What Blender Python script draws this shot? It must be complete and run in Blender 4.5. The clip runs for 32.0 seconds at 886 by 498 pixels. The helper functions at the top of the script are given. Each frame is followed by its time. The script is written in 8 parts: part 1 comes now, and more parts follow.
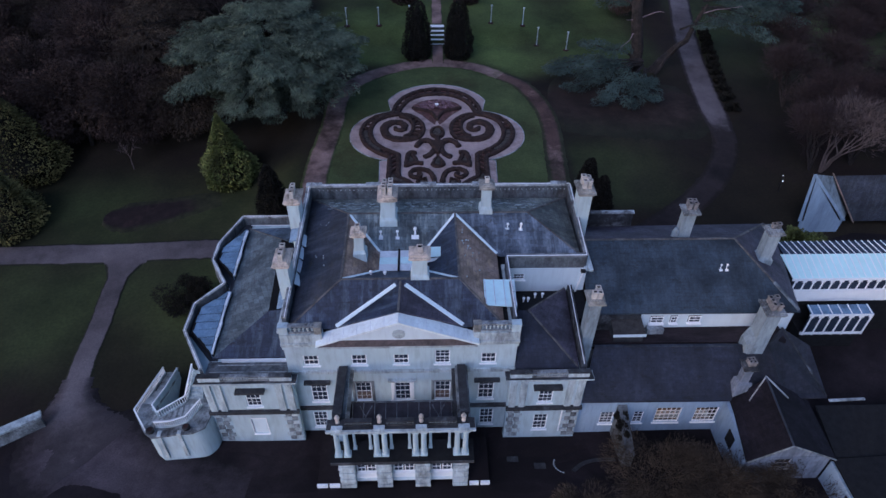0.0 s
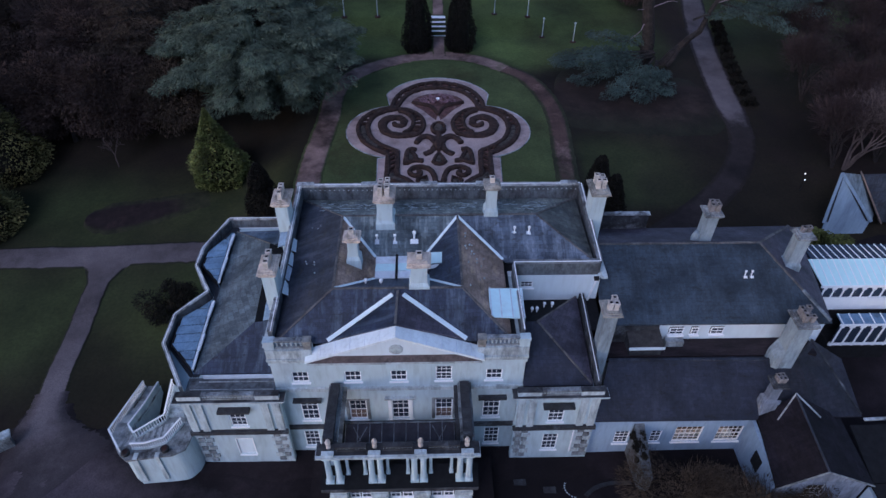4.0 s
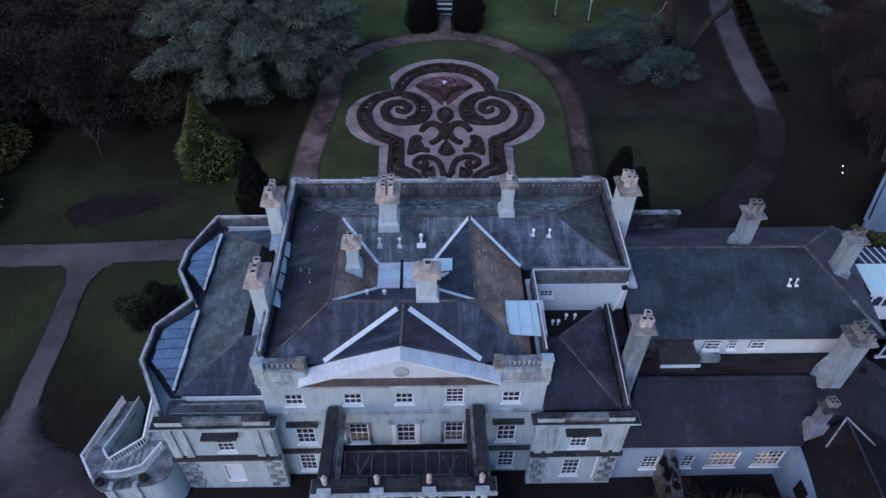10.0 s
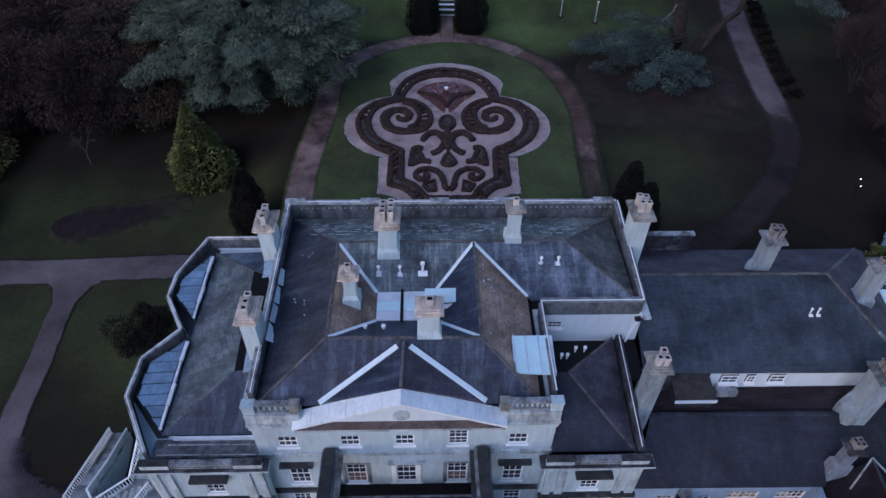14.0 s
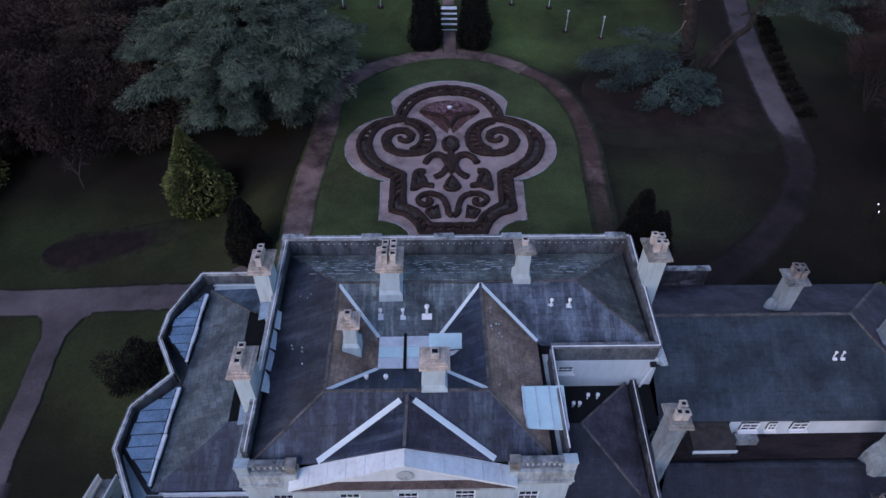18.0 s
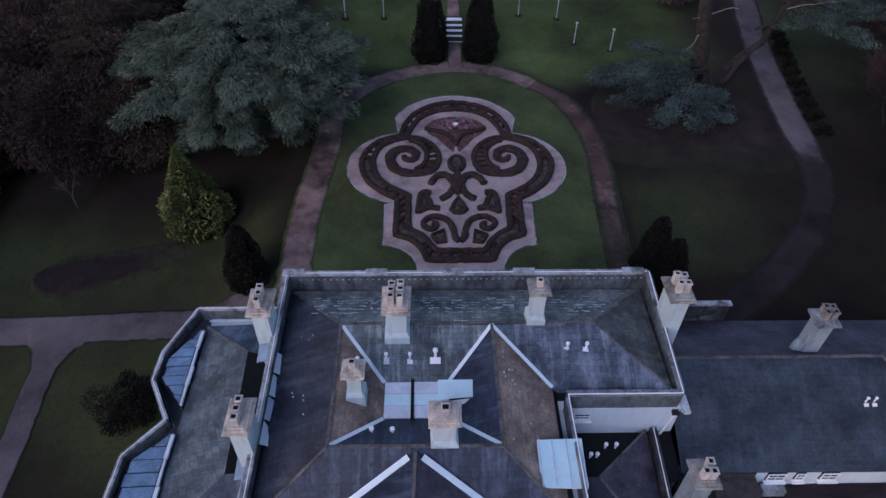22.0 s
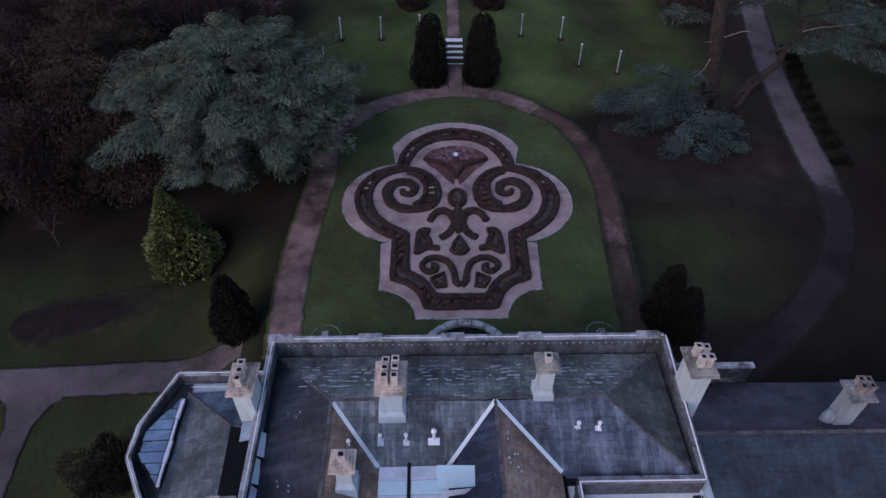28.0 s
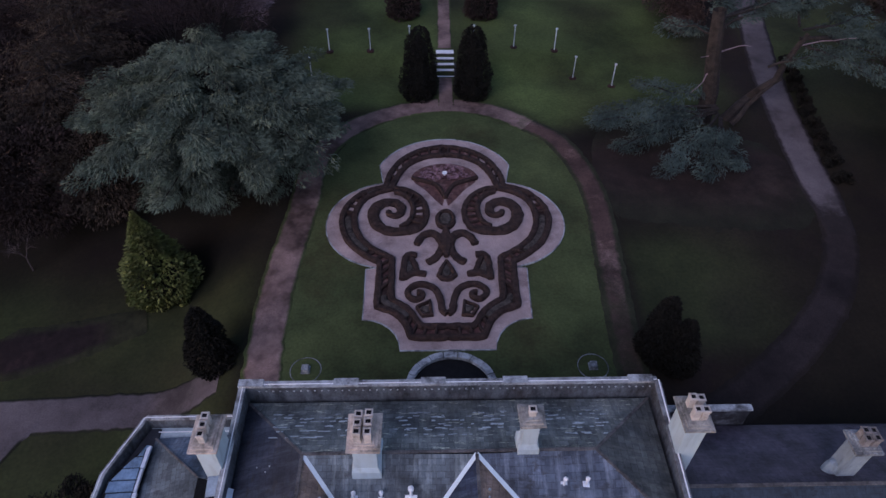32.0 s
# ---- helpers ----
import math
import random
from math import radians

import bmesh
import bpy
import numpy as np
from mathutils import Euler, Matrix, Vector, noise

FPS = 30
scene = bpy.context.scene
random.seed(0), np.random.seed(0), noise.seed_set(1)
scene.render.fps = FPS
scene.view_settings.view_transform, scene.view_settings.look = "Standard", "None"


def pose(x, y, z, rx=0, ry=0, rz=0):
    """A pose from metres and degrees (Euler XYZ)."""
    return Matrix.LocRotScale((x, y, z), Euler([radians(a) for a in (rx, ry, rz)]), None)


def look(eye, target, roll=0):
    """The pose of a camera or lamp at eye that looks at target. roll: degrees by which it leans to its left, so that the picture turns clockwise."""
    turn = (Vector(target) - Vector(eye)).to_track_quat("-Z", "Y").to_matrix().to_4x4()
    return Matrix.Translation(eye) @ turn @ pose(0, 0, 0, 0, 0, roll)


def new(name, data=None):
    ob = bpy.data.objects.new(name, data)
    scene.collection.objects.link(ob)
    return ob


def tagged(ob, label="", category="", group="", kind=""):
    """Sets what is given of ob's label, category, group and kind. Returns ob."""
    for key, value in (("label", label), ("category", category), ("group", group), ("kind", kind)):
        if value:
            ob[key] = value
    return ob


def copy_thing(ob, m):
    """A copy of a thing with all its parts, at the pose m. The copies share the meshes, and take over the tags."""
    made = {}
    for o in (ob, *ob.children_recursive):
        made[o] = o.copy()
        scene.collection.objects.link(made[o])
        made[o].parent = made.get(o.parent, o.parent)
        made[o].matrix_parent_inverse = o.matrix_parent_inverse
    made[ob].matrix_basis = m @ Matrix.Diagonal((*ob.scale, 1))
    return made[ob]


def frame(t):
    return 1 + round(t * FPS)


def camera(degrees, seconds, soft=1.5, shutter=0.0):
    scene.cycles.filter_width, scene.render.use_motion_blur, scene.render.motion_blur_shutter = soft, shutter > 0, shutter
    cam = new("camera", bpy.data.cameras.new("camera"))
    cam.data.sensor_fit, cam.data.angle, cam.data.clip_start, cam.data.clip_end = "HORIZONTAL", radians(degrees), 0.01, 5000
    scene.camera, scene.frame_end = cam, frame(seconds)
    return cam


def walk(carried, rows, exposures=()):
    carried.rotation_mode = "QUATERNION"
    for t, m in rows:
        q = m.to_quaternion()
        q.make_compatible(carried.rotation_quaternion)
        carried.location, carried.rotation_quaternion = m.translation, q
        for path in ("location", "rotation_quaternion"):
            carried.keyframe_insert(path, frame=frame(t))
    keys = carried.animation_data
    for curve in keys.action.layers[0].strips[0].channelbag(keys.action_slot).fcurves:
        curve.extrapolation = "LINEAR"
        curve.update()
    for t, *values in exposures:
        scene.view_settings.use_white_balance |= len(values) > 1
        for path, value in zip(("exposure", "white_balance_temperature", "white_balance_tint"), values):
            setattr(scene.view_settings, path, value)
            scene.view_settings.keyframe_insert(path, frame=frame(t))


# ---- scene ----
cam = camera(69.5, 32.0)
PATH = [
    (0, (-0.122, -0.134, 50.091), (-0.062, 1.372, 48.777), 0.9),
    (0.5, (-0.125, 0.392, 50.043), (-0.066, 1.897, 48.728), 0.9),
    (1, (-0.113, 0.92, 49.919), (-0.055, 2.425, 48.603), 0.9),
    (1.5, (-0.083, 1.368, 49.743), (-0.025, 2.873, 48.427), 0.9),
    (2, (-0.04, 1.803, 49.485), (0.018, 3.308, 48.169), 0.9),
    (2.5, (-0.044, 2.311, 49.088), (0.014, 3.814, 47.77), 0.9),
    (3, (0.011, 2.811, 48.678), (0.067, 4.315, 47.36), 0.8),
    (3.5, (0.043, 3.291, 48.219), (0.099, 4.793, 46.899), 0.8),
    (5.5, (-0.259, 4.978, 46.237), (-0.206, 6.466, 44.901), 0.8),
    (6, (-0.331, 5.453, 45.823), (-0.279, 6.938, 44.482), 0.8),
    (6.5, (-0.364, 5.902, 45.512), (-0.313, 7.385, 44.171), 0.7),
    (7, (-0.431, 6.36, 45.357), (-0.378, 7.842, 44.015), 0.8),
    (7.5, (-0.467, 6.812, 45.316), (-0.416, 8.293, 43.973), 0.8),
    (8, (-0.506, 7.192, 45.329), (-0.454, 8.669, 43.982), 0.8),
    (8.5, (-0.529, 7.584, 45.33), (-0.477, 9.057, 43.978), 0.8),
    (9, (-0.523, 8.061, 45.333), (-0.47, 9.529, 43.976), 0.9),
    (9.5, (-0.488, 8.543, 45.359), (-0.436, 10.007, 43.998), 0.9),
    (10, (-0.485, 9.059, 45.391), (-0.434, 10.518, 44.024), 0.9),
    (10.5, (-0.496, 9.563, 45.409), (-0.445, 11.016, 44.037), 0.9),
    (11, (-0.451, 10.084, 45.411), (-0.4, 11.53, 44.031), 0.9),
    (11.5, (-0.389, 10.566, 45.409), (-0.339, 12.006, 44.022), 0.9),
    (12, (-0.382, 11.022, 45.378), (-0.332, 12.458, 43.987), 0.9),
    (12.5, (-0.441, 11.455, 45.392), (-0.39, 12.893, 44.001), 1.0),
    (13, (-0.483, 11.908, 45.413), (-0.433, 13.345, 44.024), 0.9),
    (13.5, (-0.534, 12.343, 45.447), (-0.484, 13.781, 44.056), 0.9),
    (14, (-0.575, 12.741, 45.509), (-0.525, 14.181, 44.122), 1.0),
    (14.5, (-0.619, 13.166, 45.548), (-0.569, 14.607, 44.162), 0.9),
    (16.5, (-0.754, 14.945, 45.719), (-0.705, 16.388, 44.335), 1.0),
    (17, (-0.766, 15.363, 45.783), (-0.717, 16.807, 44.4), 0.9),
    (17.5, (-0.776, 15.789, 45.853), (-0.727, 17.232, 44.47), 0.9),
    (18, (-0.8, 16.169, 45.882), (-0.752, 17.613, 44.5), 0.9),
    (18.5, (-0.861, 16.594, 45.877), (-0.814, 18.038, 44.493), 0.9),
    (19, (-0.958, 17.02, 45.831), (-0.91, 18.464, 44.448), 1.0),
    (19.5, (-1.014, 17.467, 45.832), (-0.967, 18.911, 44.448), 0.9),
    (20, (-1.082, 17.911, 45.813), (-1.035, 19.356, 44.43), 0.9),
    (20.5, (-1.141, 18.318, 45.84), (-1.096, 19.764, 44.459), 0.9),
    (21, (-1.191, 18.754, 45.856), (-1.146, 20.199, 44.475), 0.9),
    (21.5, (-1.257, 19.194, 45.93), (-1.211, 20.64, 44.548), 1.0),
    (22, (-1.312, 19.635, 46.036), (-1.265, 21.08, 44.654), 1.0),
    (22.5, (-1.338, 20.081, 46.08), (-1.291, 21.527, 44.699), 1.0),
    (23, (-1.4, 20.512, 46.153), (-1.354, 21.958, 44.772), 1.0),
    (23.5, (-1.472, 20.958, 46.221), (-1.426, 22.404, 44.84), 1.0),
    (24, (-1.529, 21.414, 46.283), (-1.484, 22.861, 44.902), 0.9),
    (24.5, (-1.646, 21.886, 46.318), (-1.599, 23.332, 44.937), 1.0),
    (25, (-1.687, 22.307, 46.377), (-1.642, 23.753, 44.996), 0.9),
    (25.5, (-1.694, 22.805, 46.414), (-1.65, 24.251, 45.033), 0.9),
    (27.5, (-1.282, 24.49, 46.574), (-1.239, 25.938, 45.195), 0.8),
    (28, (-1.048, 24.875, 46.545), (-1.006, 26.323, 45.165), 0.7),
    (28.5, (-0.772, 25.284, 46.529), (-0.731, 26.732, 45.151), 0.7),
    (29, (-0.528, 25.72, 46.543), (-0.486, 27.168, 45.163), 0.6),
    (29.5, (-0.382, 26.189, 46.552), (-0.339, 27.637, 45.173), 0.7),
    (30, (-0.253, 26.63, 46.556), (-0.209, 28.079, 45.178), 0.7),
    (30.5, (-0.15, 26.977, 46.567), (-0.105, 28.426, 45.19), 0.7),
    (31, (-0.059, 27.34, 46.635), (-0.014, 28.788, 45.255), 0.7),
    (31.5, (0.081, 27.647, 46.77), (0.125, 29.094, 45.389), 0.7),
    (32, (0.196, 28.183, 46.779), (0.24, 29.629, 45.398), 0.7),
]
EXPOSURE = [(0, 0.62, 5420, 26), (9, 0.62, 5420, 25), (18, 0.6, 5680, 28), (32, 0.56, 6080, 36)]
walk(cam, [(t, look(eye, target, roll)) for t, eye, target, roll in PATH], EXPOSURE)

# ---- light ----
world = bpy.data.worlds.new("sky")
scene.world = world
world.use_nodes = True
wn = world.node_tree.nodes
sky = wn.new("ShaderNodeTexSky")
sky.sky_type = "NISHITA"
sky.sun_disc = False
sky.sun_elevation = radians(16)
sky.sun_rotation = radians(235)
wn["Background"].inputs["Strength"].default_value = 0.10
world.node_tree.links.new(sky.outputs["Color"], wn["Background"].inputs["Color"])
sun = new("sun", bpy.data.lights.new("sun", "SUN"))
sun.data.energy, sun.data.angle, sun.data.color = 0.6, radians(25), (0.86, 0.9, 1.0)
sun.matrix_world = look((-30, -25, 70), (0, 40, 0))


# ---- materials ----


def material(name, base, rough=0.85, dark=0.6, light=1.25, scale=1.0, fine=18.0, bump=0.25, metal=0.0, second=None, amount=0.5, stretch=(1, 1, 1), vary=0.0, speck=0.21, drips=0.0):
    """A worn surface: broad stains and fine grain, with a second colour in patches."""
    m = bpy.data.materials.new(name)
    m.use_nodes = True
    n, l = m.node_tree.nodes, m.node_tree.links
    b = n["Principled BSDF"]
    b.inputs["Roughness"].default_value = rough
    b.inputs["Metallic"].default_value = metal
    b.inputs["Specular IOR Level"].default_value = 0.26 if rough >= 0.85 else 0.4
    co = n.new("ShaderNodeTexCoord")
    mp = n.new("ShaderNodeMapping")
    mp.inputs["Scale"].default_value = stretch
    l.new(co.outputs["Object"], mp.inputs["Vector"])

    def grain(s, detail, rough_):
        t = n.new("ShaderNodeTexNoise")
        t.inputs["Scale"].default_value, t.inputs["Detail"].default_value, t.inputs["Roughness"].default_value = s, detail, rough_
        l.new(mp.outputs["Vector"], t.inputs["Vector"])
        return t

    broad, small = grain(scale, 6, 0.62), grain(fine, 4, 0.6)
    ramp = n.new("ShaderNodeMapRange")
    ramp.inputs["From Min"].default_value, ramp.inputs["From Max"].default_value = 0.3, 0.7
    ramp.inputs["To Min"].default_value, ramp.inputs["To Max"].default_value = dark, light
    l.new(broad.outputs["Fac"], ramp.inputs["Value"])
    ramp2 = n.new("ShaderNodeMapRange")
    ramp2.inputs["From Min"].default_value, ramp2.inputs["From Max"].default_value = 0.3, 0.7
    ramp2.inputs["To Min"].default_value, ramp2.inputs["To Max"].default_value = 1 - speck, 1 + speck
    l.new(small.outputs["Fac"], ramp2.inputs["Value"])
    mul = n.new("ShaderNodeMath")
    mul.operation = "MULTIPLY"
    l.new(ramp.outputs["Result"], mul.inputs[0])
    l.new(ramp2.outputs["Result"], mul.inputs[1])
    last = mul.outputs[0]
    if drips:
        dm = n.new("ShaderNodeMapping")
        dm.inputs["Scale"].default_value = (3.2, 3.2, 0.45)
        l.new(co.outputs["Object"], dm.inputs["Vector"])
        dt, dr, d2 = n.new("ShaderNodeTexNoise"), n.new("ShaderNodeMapRange"), n.new("ShaderNodeMath")
        dt.inputs["Scale"].default_value, dt.inputs["Detail"].default_value = 1.0, 5
        l.new(dm.outputs["Vector"], dt.inputs["Vector"])
        l.new(dt.outputs["Fac"], dr.inputs["Value"])
        dr.inputs["From Min"].default_value, dr.inputs["From Max"].default_value = 0.5, 0.66
        dr.inputs["To Min"].default_value, dr.inputs["To Max"].default_value = 1.0, 1.0 - drips
        d2.operation = "MULTIPLY"
        l.new(last, d2.inputs[0])
        l.new(dr.outputs["Result"], d2.inputs[1])
        last = d2.outputs[0]
    if vary:
        info = n.new("ShaderNodeObjectInfo")
        r3 = n.new("ShaderNodeMapRange")
        r3.inputs["To Min"].default_value, r3.inputs["To Max"].default_value = 1 - vary, 1 + vary
        l.new(info.outputs["Random"], r3.inputs["Value"])
        m3 = n.new("ShaderNodeMath")
        m3.operation = "MULTIPLY"
        l.new(last, m3.inputs[0])
        l.new(r3.outputs["Result"], m3.inputs[1])
        last = m3.outputs[0]
    colour = n.new("ShaderNodeRGB")
    colour.outputs[0].default_value = (*base, 1)
    src = colour.outputs[0]
    if second:
        patch = grain(scale * 0.45 + 0.03, 8, 0.7)
        pr = n.new("ShaderNodeMapRange")
        pr.inputs["From Min"].default_value, pr.inputs["From Max"].default_value = 0.62 - amount * 0.3, 0.78 - amount * 0.3
        l.new(patch.outputs["Fac"], pr.inputs["Value"])
        mx = n.new("ShaderNodeMix")
        mx.data_type = "RGBA"
        l.new(pr.outputs["Result"], mx.inputs["Factor"])
        l.new(src, mx.inputs["A"])
        mx.inputs["B"].default_value = (*second, 1)
        src = mx.outputs["Result"]
    sc = n.new("ShaderNodeVectorMath")
    sc.operation = "SCALE"
    l.new(src, sc.inputs[0])
    l.new(last, sc.inputs["Scale"])
    l.new(sc.outputs["Vector"], b.inputs["Base Color"])
    bp = n.new("ShaderNodeBump")
    bp.inputs["Strength"].default_value, bp.inputs["Distance"].default_value = bump, 0.03
    l.new(small.outputs["Fac"], bp.inputs["Height"])
    l.new(bp.outputs["Normal"], b.inputs["Normal"])
    return m


def slate(name, base, pale, streaks=0.4, patch=None, amount=0.4, rough=0.6, low=0.42, high=1.65, dash=(0.6, 2.6), uneven=0.62):
    """Slates in courses: each slate a shade of its own, pale streaks down the slope, lichen along the courses."""
    m = bpy.data.materials.new(name)
    m.use_nodes = True
    n, l = m.node_tree.nodes, m.node_tree.links
    b = n["Principled BSDF"]
    b.inputs["Roughness"].default_value = rough
    b.inputs["Specular IOR Level"].default_value = 0.2 if rough >= 0.75 else 0.4
    co, sep = n.new("ShaderNodeTexCoord"), n.new("ShaderNodeSeparateXYZ")
    l.new(co.outputs["Object"], sep.inputs[0])
    geo, facing = n.new("ShaderNodeNewGeometry"), n.new("ShaderNodeSeparateXYZ")
    l.new(geo.outputs["True Normal"], facing.inputs[0])
    ax_, ay_, gt = n.new("ShaderNodeMath"), n.new("ShaderNodeMath"), n.new("ShaderNodeMath")
    ax_.operation = ay_.operation = "ABSOLUTE"
    gt.operation = "GREATER_THAN"
    l.new(facing.outputs["X"], ax_.inputs[0])
    l.new(facing.outputs["Y"], ay_.inputs[0])
    l.new(ax_.outputs[0], gt.inputs[0])
    l.new(ay_.outputs[0], gt.inputs[1])
    along = n.new("ShaderNodeMix")
    l.new(gt.outputs[0], along.inputs["Factor"])
    l.new(sep.outputs["X"], along.inputs["A"])
    l.new(sep.outputs["Y"], along.inputs["B"])

    def spread(su, sv):
        c, a, d = n.new("ShaderNodeCombineXYZ"), n.new("ShaderNodeMath"), n.new("ShaderNodeMath")
        a.operation = d.operation = "MULTIPLY"
        l.new(along.outputs[0], a.inputs[0])
        a.inputs[1].default_value = su
        l.new(sep.outputs["Z"], d.inputs[0])
        d.inputs[1].default_value = sv
        l.new(a.outputs[0], c.inputs["X"])
        l.new(d.outputs[0], c.inputs["Y"])
        return c.outputs[0]

    def cloud(vec, scale, detail, rough_, lo, hi, to0, to1):
        t, r = n.new("ShaderNodeTexNoise"), n.new("ShaderNodeMapRange")
        t.inputs["Scale"].default_value, t.inputs["Detail"].default_value, t.inputs["Roughness"].default_value = scale, detail, rough_
        l.new(vec, t.inputs["Vector"])
        l.new(t.outputs["Fac"], r.inputs["Value"])
        r.inputs["From Min"].default_value, r.inputs["From Max"].default_value = lo, hi
        r.inputs["To Min"].default_value, r.inputs["To Max"].default_value = to0, to1
        return r.outputs["Result"]

    brick = n.new("ShaderNodeTexBrick")
    brick.inputs["Scale"].default_value = 1.0
    brick.inputs["Brick Width"].default_value, brick.inputs["Row Height"].default_value = 0.5, 0.36
    brick.inputs["Mortar Size"].default_value, brick.inputs["Bias"].default_value = 0.016, -0.1
    brick.inputs["Color1"].default_value = (*((1.4 - 0.4 * uneven) * q for q in base), 1)
    brick.inputs["Color2"].default_value = (*(uneven * q for q in base), 1)
    brick.inputs["Mortar"].default_value = (*((0.25 + 0.5 * uneven) * q for q in base), 1)
    l.new(spread(1, 2.4), brick.inputs["Vector"])

    def blend(fac, a, colour):
        x = n.new("ShaderNodeMix")
        x.data_type = "RGBA"
        l.new(fac, x.inputs["Factor"])
        l.new(a, x.inputs["A"])
        x.inputs["B"].default_value = (*colour, 1)
        return x.outputs["Result"]

    c = blend(cloud(spread(1.3, 0.35), 1.0, 5, 0.7, 0.48, 0.8, 0.0, streaks * 1.6), brick.outputs["Color"], pale)
    if patch:
        c = blend(cloud(spread(*dash), 1.0, 9, 0.75, 0.66 - amount * 0.3, 0.74 - amount * 0.3, 0.0, 0.9), c, patch)
    tone = n.new("ShaderNodeMath")
    tone.operation = "MULTIPLY"
    l.new(cloud(co.outputs["Object"], 0.42, 6, 0.65, 0.3, 0.7, low, high), tone.inputs[0])
    runs, fine_ = n.new("ShaderNodeMath"), cloud(co.outputs["Object"], 5.0, 4, 0.6, 0.3, 0.7, 0.82, 1.2)
    runs.operation = "MULTIPLY"
    l.new(cloud(spread(1.3, 0.3), 1.0, 6, 0.75, 0.42, 0.7, 1.05, 0.78), runs.inputs[0])
    l.new(fine_, runs.inputs[1])
    l.new(runs.outputs[0], tone.inputs[1])
    sc = n.new("ShaderNodeVectorMath")
    sc.operation = "SCALE"
    l.new(c, sc.inputs[0])
    l.new(tone.outputs[0], sc.inputs["Scale"])
    l.new(sc.outputs["Vector"], b.inputs["Base Color"])
    bp = n.new("ShaderNodeBump")
    bp.inputs["Strength"].default_value, bp.inputs["Distance"].default_value = 0.3, 0.015
    l.new(brick.outputs["Fac"], bp.inputs["Height"])
    bp.invert = True
    l.new(bp.outputs["Normal"], b.inputs["Normal"])
    return m


STUCCO = material("weathered_stucco", (0.4966, 0.61, 0.6514), 0.75, 0.84, 1.08, 0.3, 1.6, 0.02, second=(0.3438, 0.41, 0.4545), amount=0.25, stretch=(1, 1, 0.4), speck=0.06, drips=0.14)
STONE = material("pale_limestone", (0.5088, 0.585, 0.606), 0.85, 0.65, 1.2, 0.8, 7, 0.15, second=(0.1728, 0.19, 0.202), amount=0.38, stretch=(1, 1, 0.4), speck=0.14, drips=0.26)
GREYSTONE = material("sooty_stone", (0.265, 0.29, 0.305), 0.9, 0.45, 1.4, 1.0, 8, 0.35, second=(0.07, 0.07, 0.072), amount=0.45, stretch=(1, 1, 0.6), drips=0.3)
BUFFSTONE = material("lichened_chimney_stone", (0.6204, 0.5376, 0.4625), 0.9, 0.6, 1.25, 1.4, 9, 0.25, second=(0.264, 0.2304, 0.1875), amount=0.5, speck=0.15)
GREYBUFF = material("grey_lichened_stone", (0.33, 0.325, 0.3), 0.9, 0.55, 1.3, 1.4, 9, 0.25, second=(0.13, 0.125, 0.11), amount=0.5, speck=0.16)
KITCHENWALL = material("pale_blue_limewash", (0.322, 0.43, 0.55), 0.75, 0.85, 1.08, 0.4, 2.2, 0.03, second=(0.23, 0.31, 0.42), amount=0.3, stretch=(1, 1, 0.4), speck=0.05, drips=0.14)
# Besides its stains, darkened to carry the shade on the gable front.
DIMWALL = material("dim_stained_limewash", (0.21, 0.245, 0.31), 0.85, 0.55, 1.3, 0.7, 4, 0.1, second=(0.11, 0.12, 0.14), amount=0.45, stretch=(1, 1, 0.5), speck=0.1, drips=0.3)
RENDER = material("white_render", (0.67, 0.76, 0.81), 0.7, 0.94, 1.04, 0.25, 1.8, 0.02, second=(0.6, 0.64, 0.68), amount=0.22, stretch=(1, 1, 0.4), speck=0.03, drips=0.06)
WHITE = material("white_paint", (0.92, 0.94, 0.95), 0.45, 0.95, 1.03, 1.2, 20, 0.03, speck=0.03)
LEAD = material("pale_lead", (0.704, 0.77, 0.836), 0.5, 0.85, 1.1, 0.7, 5, 0.04, second=(0.462, 0.528, 0.605), amount=0.4, speck=0.08)
BLUELEAD = material("blue_grey_lead", (0.1469, 0.2399, 0.3538), 0.45, 0.7, 1.3, 0.9, 6, 0.08, second=(0.07992, 0.1278, 0.1813), amount=0.4)
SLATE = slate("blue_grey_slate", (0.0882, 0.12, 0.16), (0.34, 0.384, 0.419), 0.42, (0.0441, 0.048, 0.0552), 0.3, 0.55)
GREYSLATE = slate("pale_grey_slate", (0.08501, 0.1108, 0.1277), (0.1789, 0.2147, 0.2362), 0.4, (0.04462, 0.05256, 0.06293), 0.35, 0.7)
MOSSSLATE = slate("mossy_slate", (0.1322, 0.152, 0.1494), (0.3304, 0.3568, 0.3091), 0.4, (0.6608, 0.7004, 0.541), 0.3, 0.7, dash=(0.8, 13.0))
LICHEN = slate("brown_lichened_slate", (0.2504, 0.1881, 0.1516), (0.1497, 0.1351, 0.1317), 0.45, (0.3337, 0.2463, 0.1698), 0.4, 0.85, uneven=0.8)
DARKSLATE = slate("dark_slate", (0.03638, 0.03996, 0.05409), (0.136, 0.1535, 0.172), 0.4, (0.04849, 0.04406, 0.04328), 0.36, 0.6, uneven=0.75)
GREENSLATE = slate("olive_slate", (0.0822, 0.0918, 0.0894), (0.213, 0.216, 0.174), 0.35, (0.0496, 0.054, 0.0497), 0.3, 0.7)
TEALROOF = slate("streaked_teal_slate", (0.1037, 0.131, 0.1463), (0.46, 0.54, 0.54), 0.55, (0.05015, 0.05735, 0.06596), 0.35, 0.5)
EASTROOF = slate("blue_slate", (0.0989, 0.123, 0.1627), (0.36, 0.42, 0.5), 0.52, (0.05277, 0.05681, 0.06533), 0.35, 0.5)
